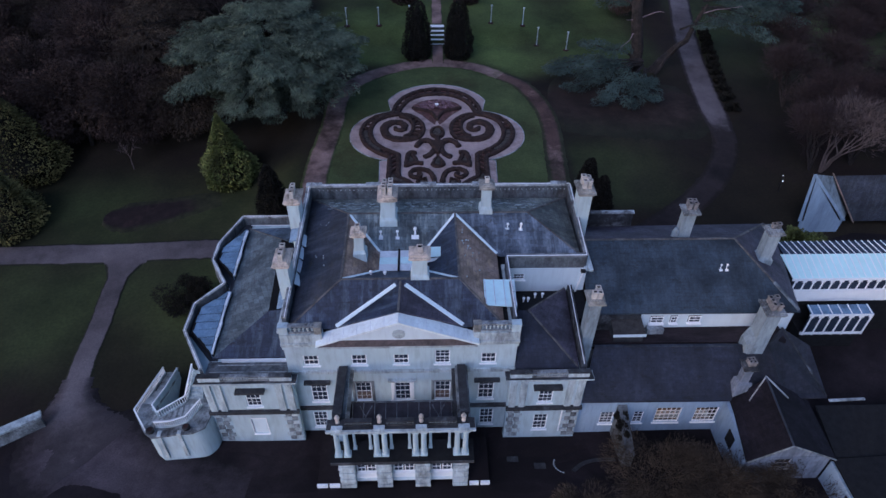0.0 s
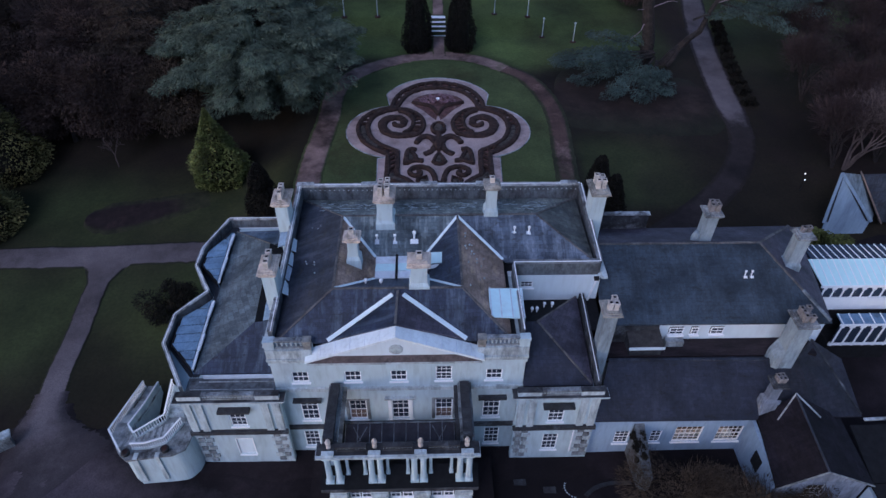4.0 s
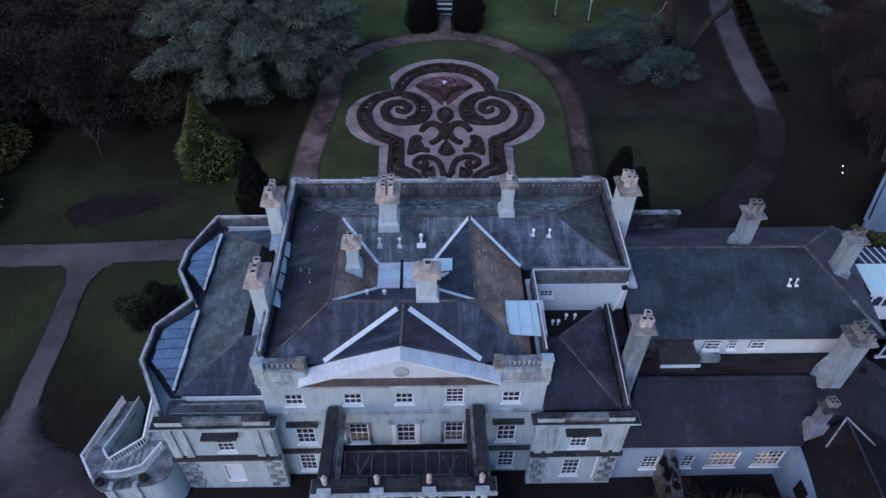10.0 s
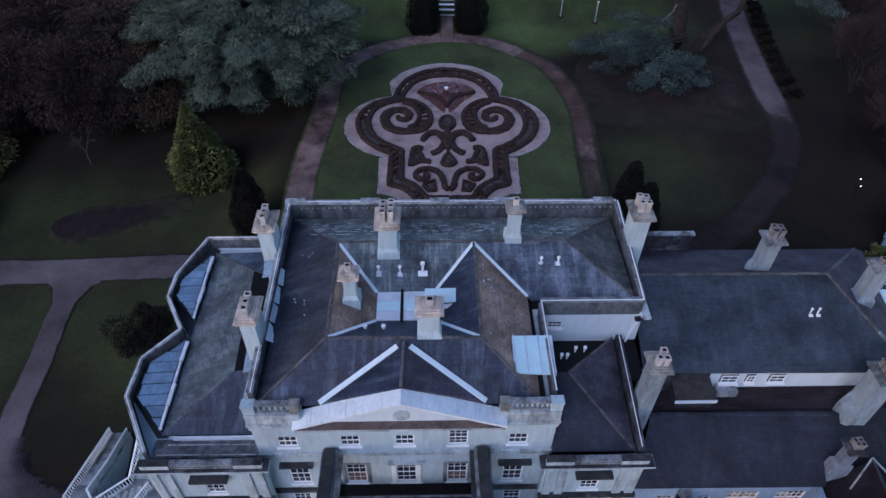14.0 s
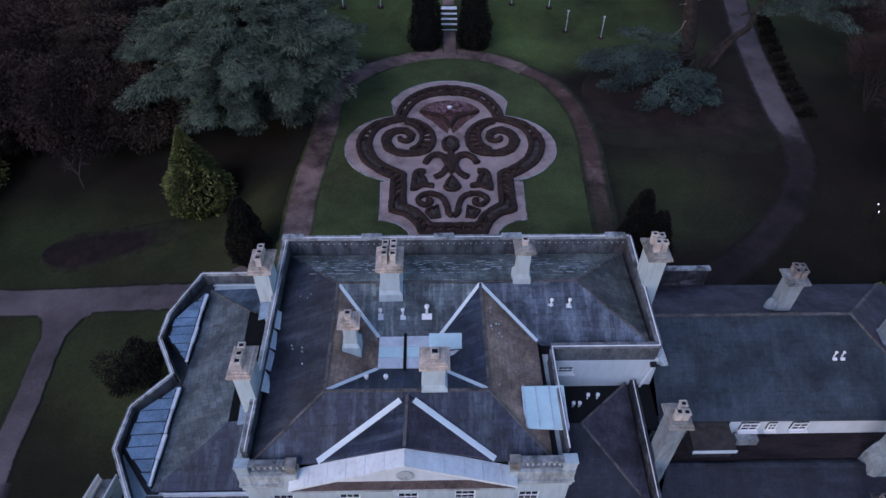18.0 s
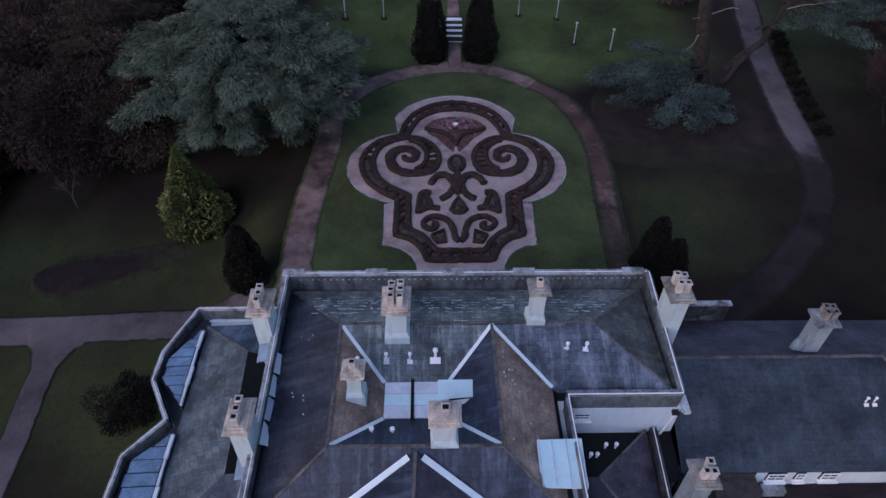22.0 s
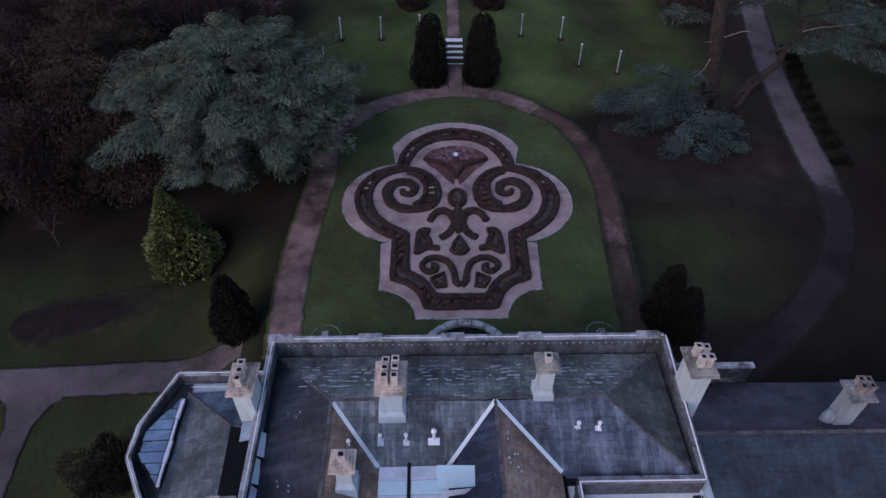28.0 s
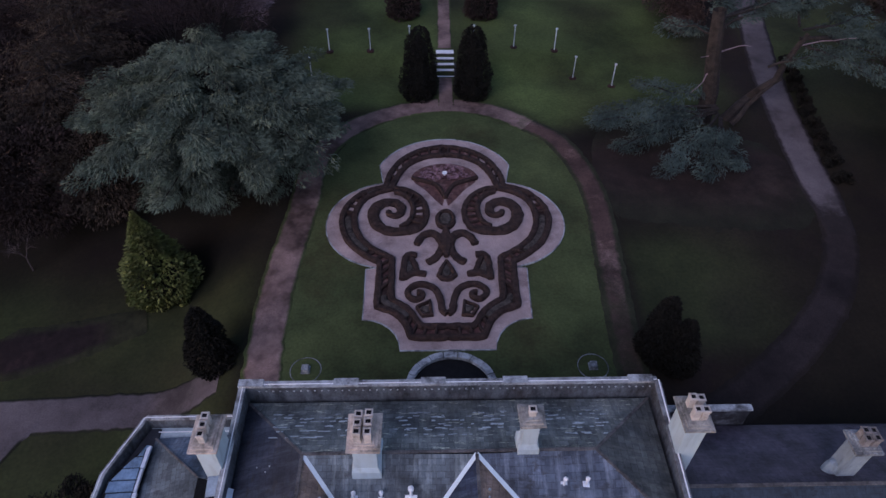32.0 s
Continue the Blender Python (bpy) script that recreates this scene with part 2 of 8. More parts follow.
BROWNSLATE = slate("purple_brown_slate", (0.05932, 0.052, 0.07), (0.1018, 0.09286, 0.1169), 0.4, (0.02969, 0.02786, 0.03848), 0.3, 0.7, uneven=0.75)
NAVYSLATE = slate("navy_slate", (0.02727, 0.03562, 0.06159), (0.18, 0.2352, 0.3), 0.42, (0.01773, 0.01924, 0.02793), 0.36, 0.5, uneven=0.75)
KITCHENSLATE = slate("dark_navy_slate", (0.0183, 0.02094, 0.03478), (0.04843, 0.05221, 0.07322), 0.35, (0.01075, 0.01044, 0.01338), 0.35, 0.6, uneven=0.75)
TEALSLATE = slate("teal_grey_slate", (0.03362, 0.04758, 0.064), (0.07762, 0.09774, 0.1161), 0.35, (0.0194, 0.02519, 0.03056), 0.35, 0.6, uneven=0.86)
YARDSLATE = slate("brown_navy_slate", (0.021, 0.0205, 0.028), (0.05, 0.05, 0.062), 0.35, (0.0125, 0.011, 0.0135), 0.35, 0.7)
RIDGE = material("weathered_ridge_mortar", (0.13, 0.122, 0.118), 0.9, 0.5, 1.5, 1.5, 8, 0.3, second=(0.06, 0.055, 0.055), amount=0.45)
SHEDSLATE = slate("black_brown_shed_slate", (0.0115, 0.0093, 0.0129), (0.0238, 0.0192, 0.0245), 0.35, (0.0168, 0.0118, 0.0136), 0.3, 0.85)
# The dark base tone also carries the shade of the woods.
GRASS = material("winter_lawn", (0.01587, 0.01184, 0.006555), 0.95, 0.45, 1.7, 0.07, 3.2, 0.6, second=(0.01518, 0.00874, 0.007245), amount=0.5)
gn, gl = GRASS.node_tree.nodes, GRASS.node_tree.links
turf, fresh = gn.new("ShaderNodeAttribute"), gn.new("ShaderNodeMix")
turf.attribute_name = "turf"
fresh.data_type = "RGBA"
gl.new(turf.outputs["Fac"], fresh.inputs["Factor"])
gmix = [q for q in gn if q.bl_idname == "ShaderNodeMix" and q != fresh][0]
gscale = [q for q in gn if q.bl_idname == "ShaderNodeVectorMath"][0]
gl.new(gmix.outputs["Result"], fresh.inputs["A"])
fresh.inputs["B"].default_value = (0.062, 0.088, 0.025, 1)
gl.new(fresh.outputs["Result"], gscale.inputs[0])
LAWN = material("mown_lawn", (0.06039, 0.07963, 0.02778), 0.95, 0.5, 1.5, 0.13, 4, 0.6, second=(0.04778, 0.05119, 0.01841), amount=0.42)
RAKE = material("streaked_pale_cornice", (0.79, 0.87, 0.9), 0.6, 0.86, 1.08, 0.5, 3, 0.03, second=(0.6, 0.67, 0.71), amount=0.3, stretch=(1.6, 0.5, 1), speck=0.05, drips=0.12)
BRIGHTLEAD = material("bright_new_lead", (0.81, 0.92, 0.95), 0.5, 0.96, 1.03, 0.4, 2, 0.01, second=(0.7, 0.82, 0.87), amount=0.3, speck=0.03)
HATCHLEAD = material("pale_aqua_sheet", (0.64, 0.88, 0.92), 0.4, 0.95, 1.04, 0.5, 3, 0.02, second=(0.6, 0.78, 0.82), amount=0.3, speck=0.04)
PARAPETSTONE = material("streaked_dark_parapet", (0.125, 0.14, 0.152), 0.9, 0.5, 1.5, 1.3, 7, 0.3, second=(0.0688, 0.0634, 0.0633), amount=0.45, stretch=(1, 1, 0.6), drips=0.25)
GRAVEL = material("grey_gravel", (0.1289, 0.1076, 0.1108), 0.95, 0.55, 1.4, 0.16, 9, 0.4, second=(0.06445, 0.05186, 0.05284), amount=0.45)
PALEGRAVEL = material("pale_parterre_gravel", (0.4657, 0.3537, 0.3301), 0.95, 0.7, 1.2, 0.4, 12, 0.35, second=(0.2281, 0.1613, 0.1492), amount=0.4)
PATHDIRT = material("worn_red_path", (0.2226, 0.1485, 0.1311), 0.95, 0.5, 1.5, 0.35, 6, 0.4, second=(0.06776, 0.0423, 0.03496), amount=0.48)
DARKPATH = material("dark_worn_path", (0.077, 0.0451, 0.0377), 0.95, 0.5, 1.5, 0.35, 6, 0.4, second=(0.198, 0.127, 0.109), amount=0.3)
ASPHALT = material("dark_forecourt_gravel", (0.01093, 0.007524, 0.008547), 0.95, 0.5, 1.7, 0.12, 7, 0.35, second=(0.0245, 0.01742, 0.01954), amount=0.42)
EARTH = material("dark_trodden_earth", (0.0209, 0.0135, 0.0108), 0.95, 0.6, 1.5, 0.3, 7, 0.5, second=(0.0374, 0.025, 0.0198), amount=0.35)
# Near-black all over, with slightly paler patches.
GUTTERLEAD = material("black_gutter_lead", (0.022, 0.025, 0.032), 0.6, 0.6, 1.5, 0.9, 6, 0.1, second=(0.06, 0.068, 0.08), amount=0.25)
DARKPOT = material("sooty_clay_pot", (0.2415, 0.222, 0.2145), 0.9, 0.6, 1.3, 2.0, 9, 0.1, second=(0.115, 0.108, 0.104), amount=0.4, speck=0.15)
STACK = material("grey_rendered_stack", (0.282, 0.345, 0.3862), 0.88, 0.7, 1.2, 0.8, 6, 0.12, second=(0.1504, 0.165, 0.17), amount=0.42, stretch=(1, 1, 0.4), speck=0.1, drips=0.25)
LEDGE = material("brown_ledge", (0.1, 0.08, 0.078), 0.9, 0.6, 1.4, 1.2, 8, 0.2, second=(0.045, 0.038, 0.04), amount=0.4)
VALLEY = material("mossy_brown_valley_lead", (0.026, 0.019, 0.021), 0.9, 0.5, 1.7, 0.9, 6, 0.3, second=(0.013, 0.01, 0.012), amount=0.4, stretch=(0.4, 1.6, 1))
SKYLIGHT = material("dim_skylight_panes", (0.0325, 0.029, 0.036), 0.35, 0.5, 1.5, 1.2, 6, 0.05, second=(0.0195, 0.012, 0.0108), amount=0.4)
BEDSOIL = material("purple_brown_bed_soil", (0.0165, 0.0105, 0.0105), 0.95, 0.6, 1.5, 0.9, 9, 0.6, second=(0.03, 0.0175, 0.017), amount=0.35)
POT = material("pale_clay_pot", (0.56, 0.52, 0.48), 0.85, 0.75, 1.15, 2.0, 9, 0.1, second=(0.3, 0.26, 0.22), amount=0.35, speck=0.1)
YARDGRAVEL = material("dark_gravelly_earth", (0.029, 0.0215, 0.0205), 0.95, 0.6, 1.5, 0.2, 7, 0.35, second=(0.016, 0.012, 0.0115), amount=0.4)
DRIVE = material("brown_drive_gravel", (0.0858, 0.0675, 0.0754), 0.95, 0.6, 1.4, 0.12, 7, 0.35, second=(0.0468, 0.035, 0.039), amount=0.4)
SOIL = material("dark_bed_soil", (0.0264, 0.0132, 0.0115), 0.95, 0.6, 1.6, 0.9, 9, 0.6, second=(0.066, 0.0294, 0.0239), amount=0.38)
DARKBED = material("dark_border_soil", (0.0374, 0.0216, 0.0184), 0.95, 0.5, 1.7, 1.4, 7, 0.6, second=(0.11, 0.0637, 0.0534), amount=0.3)
REDBED = material("reddish_bed_soil", (0.11, 0.0539, 0.0478), 0.95, 0.45, 1.7, 1.6, 7, 0.6, second=(0.286, 0.186, 0.161), amount=0.32)
PARAPETCAP = material("dark_streaked_coping", (0.2, 0.215, 0.23), 0.85, 0.5, 1.5, 1.4, 9, 0.25, second=(0.08, 0.08, 0.085), amount=0.5)
COPING = material("worn_coping_stone", (0.44, 0.47, 0.485), 0.85, 0.55, 1.3, 1.4, 9, 0.25, second=(0.12, 0.12, 0.12), amount=0.52)
HEDGE = material("clipped_box", (0.03952, 0.02403, 0.01941), 0.95, 0.5, 1.8, 2.5, 14, 0.9, second=(0.01807, 0.01161, 0.0108), amount=0.4)
CEDARLEAF = material("cedar_sprays", (0.08958, 0.1161, 0.08372), 0.85, 0.35, 1.8, 0.3, 3, 0.3)
DEEPCEDAR = material("dark_cedar_sprays", (0.04972, 0.07405, 0.0645), 0.85, 0.35, 1.8, 0.3, 3, 0.3)
BAYLEAF = material("yellow_green_leaves", (0.09168, 0.1051, 0.02683), 0.75, 0.35, 1.9, 0.6, 3, 0.3)
OLIVELEAF = material("olive_leaves", (0.1013, 0.0945, 0.03375), 0.85, 0.35, 1.9, 0.6, 3, 0.3)
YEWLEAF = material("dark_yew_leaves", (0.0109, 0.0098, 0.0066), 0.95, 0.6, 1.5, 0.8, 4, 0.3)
DARKLEAF = material("dark_evergreen_leaves", (0.04241, 0.02774, 0.02268), 0.95, 0.5, 1.7, 0.15, 3, 0.3)
WOODLEAF = material("dim_blue_green_leaves", (0.05123, 0.03777, 0.02646), 0.95, 0.5, 1.7, 0.15, 3, 0.3)
BARETWIG = material("bare_brown_twigs", (0.03932, 0.02606, 0.0251), 0.95, 0.6, 1.4, 0.3, 3, 0.3)
PALETWIG = material("pale_grey_twigs", (0.11, 0.085, 0.08), 0.95, 0.6, 1.4, 0.3, 3, 0.3)
MAUVETWIG = material("pale_bare_twigs", (0.24, 0.18, 0.2), 0.95, 0.6, 1.4, 0.3, 3, 0.3)
BARK = material("grey_brown_bark", (0.03, 0.0245, 0.022), 0.95, 0.5, 1.5, 1.5, 12, 0.8)
# Soot in the flues; elsewhere it also stands in for shade in voids.
BLACK = material("soot_and_shade_black", (0.012, 0.012, 0.013), 0.95, 0.6, 1.3, 2, 12, 0.2)
IRON = material("dark_iron", (0.03, 0.03, 0.032), 0.5, 0.7, 1.3, 2, 12, 0.2, metal=0.4)
TIMBER = material("tarred_timber", (0.05, 0.045, 0.042), 0.85, 0.6, 1.4, 2, 14, 0.4)

GLASS = bpy.data.materials.new("window_glass")
GLASS.use_nodes = True
gb = GLASS.node_tree.nodes["Principled BSDF"]
gb.inputs["Base Color"].default_value = (0.03, 0.04, 0.06, 1)
gb.inputs["Roughness"].default_value = 0.06
AQUA = material("pale_aqua_glazing", (0.6344, 0.882, 0.8652), 0.3, 0.95, 1.05, 0.4, 3, 0.01, speck=0.03)
SOOT = material("mossy_black_stone", (0.0375, 0.0384, 0.04136), 0.92, 0.5, 1.7, 1.1, 9, 0.4, second=(0.15, 0.16, 0.176), amount=0.25)
BLIND = material("tan_blind", (0.17, 0.12, 0.1), 0.9, 0.85, 1.1, 2, 10, 0.05)
GLOW = bpy.data.materials.new("warm_lit_bulb")
GLOW.use_nodes = True
ge = GLOW.node_tree.nodes["Principled BSDF"]
ge.inputs["Emission Color"].default_value = (1, 0.62, 0.22, 1)
ge.inputs["Emission Strength"].default_value = 6

# ---- building blocks ----


def smooth(v, a, b):
    k = min(1, max(0, (v - a) / (b - a)))
    return k * k * (3 - 2 * k)


def lerp(a, b, k):
    return a + (b - a) * k


def thing(name, at, label, category, group="", kind=""):
    ob = new(name)
    ob.location = at
    ob.empty_display_size = 0.3
    return tagged(ob, label, category, group, kind)


def mesh_of(name, bm, mat):
    me = bpy.data.meshes.new(name)
    bmesh.ops.recalc_face_normals(bm, faces=bm.faces)
    bm.to_mesh(me)
    bm.free()
    for k in mat if isinstance(mat, (list, tuple)) else [mat]:
        me.materials.append(k)
    return me


def root_at(ob):
    """Where a thing or part stands: parts keep their place in world metres."""
    return ob.location.copy()


def hold(ob, parent):
    ob.parent = parent
    ob.matrix_parent_inverse = Matrix.Translation(-root_at(parent))
    return ob


def part(name, bm, mat, parent, label=""):
    """One mesh object under a thing or a part; its vertices are in world metres."""
    ob = new(name, mesh_of(name, bm, mat))
    if parent:
        hold(ob, parent)
    return tagged(ob, label)


def place(name, me, at, parent, label="", rz=0.0, scale=1.0):
    """A part that shares the mesh me, which is built round its own origin."""
    ob = new(name, me)
    ob.parent = parent
    ob.matrix_parent_inverse = Matrix.Translation(-root_at(parent))
    ob.location = at
    ob.rotation_euler = (0, 0, radians(rz))
    if scale != 1.0:
        ob.scale = (scale, scale, scale)
    return tagged(ob, label)


def setting(name, bm, mat, label, category="", kind="structure"):
    return tagged(new(name, mesh_of(name, bm, mat)), label, category or name.split("_")[0], "", kind)


def box(bm, x0, x1, y0, y1, z0, z1):
    v = [bm.verts.new((x, y, z)) for z in (z0, z1) for x, y in ((x0, y0), (x1, y0), (x1, y1), (x0, y1))]
    for f in ((3, 2, 1, 0), (4, 5, 6, 7), (0, 1, 5, 4), (1, 2, 6, 5), (2, 3, 7, 6), (3, 0, 4, 7)):
        bm.faces.new([v[i] for i in f])
    return bm


def boxes(*rows):
    bm = bmesh.new()
    for r in rows:
        box(bm, *r)
    return bm


def prism(bm, ring, z0, z1):
    """An upright prism; z0 and z1 are heights or functions of a corner."""
    lo = [bm.verts.new((x, y, z0(x, y) if callable(z0) else z0)) for x, y in ring]
    hi = [bm.verts.new((x, y, z1(x, y) if callable(z1) else z1)) for x, y in ring]
    n = len(ring)
    bm.faces.new(hi)
    bm.faces.new(lo[::-1])
    for i in range(n):
        bm.faces.new((lo[i], lo[(i + 1) % n], hi[(i + 1) % n], hi[i]))
    return bm


def slab(bm, pts, thick=0.12):
    """A sloping plate under the corners pts."""
    hi = [bm.verts.new(p) for p in pts]
    lo = [bm.verts.new((p[0], p[1], p[2] - thick)) for p in pts]
    n = len(pts)
    bm.faces.new(hi)
    bm.faces.new(lo[::-1])
    for i in range(n):
        bm.faces.new((lo[i], lo[(i + 1) % n], hi[(i + 1) % n], hi[i]))
    return bm


def beam(bm, a, b, w, h, up=(0, 0, 1)):
    """A bar of width w and height h from a to b; its upper face is centred on the line."""
    a, b = Vector(a), Vector(b)
    d = (b - a).normalized()
    s = d.cross(Vector(up)).normalized()
    u = s.cross(d)
    v = [bm.verts.new(p + s * i * w / 2 + u * j) for p in (a, b) for i, j in ((-1, -h), (1, -h), (1, 0), (-1, 0))]
    for f in ((3, 2, 1, 0), (4, 5, 6, 7), (0, 1, 5, 4), (1, 2, 6, 5), (2, 3, 7, 6), (3, 0, 4, 7)):
        bm.faces.new([v[i] for i in f])
    return bm


def turned(bm, x, y, profile, sides=10):
    """A body of revolution: profile is (radius, z) from foot to head."""
    rings = [[bm.verts.new((x + r * math.cos(2 * math.pi * k / sides), y + r * math.sin(2 * math.pi * k / sides), z)) for k in range(sides)] for r, z in profile]
    for a, b in zip(rings, rings[1:]):
        for k in range(sides):
            bm.faces.new((a[k], a[(k + 1) % sides], b[(k + 1) % sides], b[k]))
    bm.faces.new(rings[0][::-1])
    bm.faces.new(rings[-1])
    return bm


def ribbon(bm, line, width, z, height=0.0, closed=False):
    """A band along a plan line, draped over z(x, y) and raised by height, with side faces."""
    n = len(line)
    rows = []
    for i, (x, y) in enumerate(line):
        a = line[(i - 1) % n] if closed or i else line[0]
        b = line[(i + 1) % n] if closed or i < n - 1 else line[-1]
        d = Vector((b[0] - a[0], b[1] - a[1])).normalized()
        w = (width(i / (n - 1)) if callable(width) else width) / 2
        row = []
        for k in (-1, 1):
            px, py = x - d.y * w * k, y + d.x * w * k
            row.append((px, py, z(px, py)))
        rows.append(row)
    base = 0.3 if height < 0.15 else 0.05
    vs = [[bm.verts.new((p[0], p[1], p[2] - base)) for p in r] + [bm.verts.new((p[0], p[1], p[2] + height)) for p in r] for r in rows]
    pairs = list(zip(vs, vs[1:])) + ([(vs[-1], vs[0])] if closed else [])
    for a, b in pairs:
        bm.faces.new((a[2], b[2], b[3], a[3]))
        bm.faces.new((a[0], b[0], b[2], a[2]))
        bm.faces.new((a[3], b[3], b[1], a[1]))
    if not closed:
        bm.faces.new((vs[0][0], vs[0][2], vs[0][3], vs[0][1]))
        bm.faces.new((vs[-1][1], vs[-1][3], vs[-1][2], vs[-1][0]))
    return bm


def curve_through(pts, steps=8, closed=False):
    """A smooth plan line through a few corners."""
    n = len(pts)
    out = []
    for i in range(n if closed else n - 1):
        p0, p1, p2, p3 = (Vector(pts[(i + k) % n] if closed else pts[min(n - 1, max(0, i + k))]) for k in (-1, 0, 1, 2))
        for s in range(steps):
            t = s / steps
            out.append(tuple(0.5 * (2 * p1 + (p2 - p0) * t + (2 * p0 - 5 * p1 + 4 * p2 - p3) * t * t + (3 * p1 - p0 - 3 * p2 + p3) * t ** 3)))
    if not closed:
        out.append(tuple(pts[-1]))
    return out


def pierced(bm, x0, x1, z0, z1, y0, y1, holes, top=None):
    """A wall along x between the planes y0 and y1, with holes (x0, x1, z0, z1) through it."""
    xs = sorted({x0, x1, *(h[0] for h in holes), *(h[1] for h in holes)})
    zs = sorted({z0, z1, *(h[2] for h in holes), *(h[3] for h in holes)})
    solid = {}
    for i in range(len(xs) - 1):
        for j in range(len(zs) - 1):
            cx, cz = (xs[i] + xs[i + 1]) / 2, (zs[j] + zs[j + 1]) / 2
            solid[i, j] = not any(h[0] < cx < h[1] and h[2] < cz < h[3] for h in holes)
    for (i, j), s in solid.items():
        if not s:
            continue
        a, b, c, d = xs[i], xs[i + 1], zs[j], zs[j + 1]
        for y in (y0, y1):
            bm.faces.new([bm.verts.new(p) for p in ((a, y, c), (b, y, c), (b, y, d), (a, y, d))])
        for near, ends in (((i - 1, j), ((a, c), (a, d))), ((i + 1, j), ((b, c), (b, d))), ((i, j - 1), ((a, c), (b, c))), ((i, j + 1), ((a, d), (b, d)))):
            if not solid.get(near, False):
                (p, q), (r, s_) = ends
                bm.faces.new([bm.verts.new(v) for v in ((p, y0, q), (r, y0, s_), (r, y1, s_), (p, y1, q))])
    bmesh.ops.remove_doubles(bm, verts=bm.verts, dist=0.0005)
    return bm


SASH = {}


def sash_window(parent, x, y, z0, w, h, across=3, up=4, rz=0.0, name="window", mat=None, surround=0.0, pane=None):
    """A white sash window in an opening whose outer face is at y, facing -y: frame, glazing bars, panes, sill."""
    key = (w, h, across, up, surround)
    if key not in SASH:
        iw = w - 0.16
        ring = pierced(bmesh.new(), -w / 2, w / 2, 0, h, 0.06, 0.16, [(-w / 2 + 0.08, w / 2 - 0.08, 0.1, h - 0.08)])
        kids = [("meeting_rail", mesh_of("meeting_rail", boxes((-w / 2 + 0.081, w / 2 - 0.081, 0.065, 0.155, h / 2 - 0.03, h / 2 + 0.03)), WHITE))]
        for k in range(1, across):
            xx = -w / 2 + 0.08 + iw * k / across
            for a, b in ((0.101, h / 2 - 0.041), (h / 2 + 0.041, h - 0.081)):
                kids.append(("glazing_bar", mesh_of("glazing_bar", boxes((xx - 0.018, xx + 0.018, 0.08, 0.14, a, b)), WHITE)))
        for k in range(1, up):
            if k * 2 != up:
                zz = h * k / up
                kids.append(("glazing_bar", mesh_of("glazing_bar", boxes((-w / 2 + 0.081, w / 2 - 0.081, 0.085, 0.135, zz - 0.018, zz + 0.018)), WHITE)))
        if surround:
            kids.append(("architrave", mesh_of("architrave", pierced(bmesh.new(), -w / 2 - surround, w / 2 + surround, -0.01, h + surround, -0.09, 0.05, [(-w / 2 - 0.002, w / 2 + 0.002, -0.02, h + 0.002)]), WHITE)))
        kids.append(("window_sill", mesh_of("window_sill", boxes((-w / 2 - 0.1 - surround, w / 2 + 0.1 + surround, -0.13, 0.16, -0.12, -0.012)), WHITE)))
        kids.append(("pane", mesh_of("pane", boxes((-w / 2 + 0.05, w / 2 - 0.05, 0.105, 0.115, 0.05, h - 0.05)), GLASS)))
        SASH[key] = (mesh_of("window_frame", ring, WHITE), kids)
    fr, kids = SASH[key]
    ob = place(name, fr, (x, y, z0), parent, "", rz)
    for nm, me in kids:
        c = new(nm, me)
        c.parent = ob
        if nm == "pane" and pane:
            c.data = me.copy()
            c.data.materials[0] = pane
    return ob

# ---- ground ----


def interp(v, xs, ys):
    return float(np.interp(v, xs, ys))


def gz(x, y):
    """The height of the land: the drive at 0, the garden terrace behind the house, the bank beyond it."""
    mid = interp(y, (0, 26.5, 30.5, 44, 57, 64, 100, 106.3, 110.6, 118, 400), (0, 0, -1.1, -1.1, 3.75, 3.75, 3.8, 4.0, 5.75, 6.2, 14))
    left = interp(y, (0, 26.5, 30.5, 34, 50, 62, 78, 104, 116, 400), (0, 0, -0.7, -0.7, -0.4, -0.3, 0.8, 4.2, 5.6, 14))
    right = interp(y, (0, 26.5, 30.5, 34, 46, 58, 75, 85, 108, 125, 400), (0, 0, -1.1, -1.0, 0.6, 2.0, 3.5, 4.1, 4.8, 6.2, 14))
    z = lerp(left, mid, smooth(x, -24, -14.5))
    z = lerp(z, right, smooth(x, 15, 25))
    return z + 0.1 * noise.noise((x * 0.12, y * 0.12, 0))


def spaced(lo, a, b, hi, step):
    out = list(np.arange(a, b + 0.01, step))
    k = step
    v = b
    while v < hi:
        k *= 1.35
        v += k
        out.append(v)
    k, v = step, a
    while v > lo:
        k *= 1.35
        v -= k
        out.insert(0, v)
    return [float(q) for q in out]


def near(z, up):
    return lambda x, y: z(x, y) + up


gxs, gys = spaced(-900, -60, 62, 900, 1.0), spaced(-300, -4, 126, 1500, 1.0)
gverts = [(x, y, gz(x, y) - (0.5 if -35 < x < 40 and -2 < y < 31.5 else 0)) for y in gys for x in gxs]
nx = len(gxs)
gfaces = [(j * nx + i, j * nx + i + 1, (j + 1) * nx + i + 1, (j + 1) * nx + i) for j in range(len(gys) - 1) for i in range(nx - 1)]
gme = bpy.data.meshes.new("ground")
gme.from_pydata(gverts, [], gfaces)
gme.materials.append(GRASS)


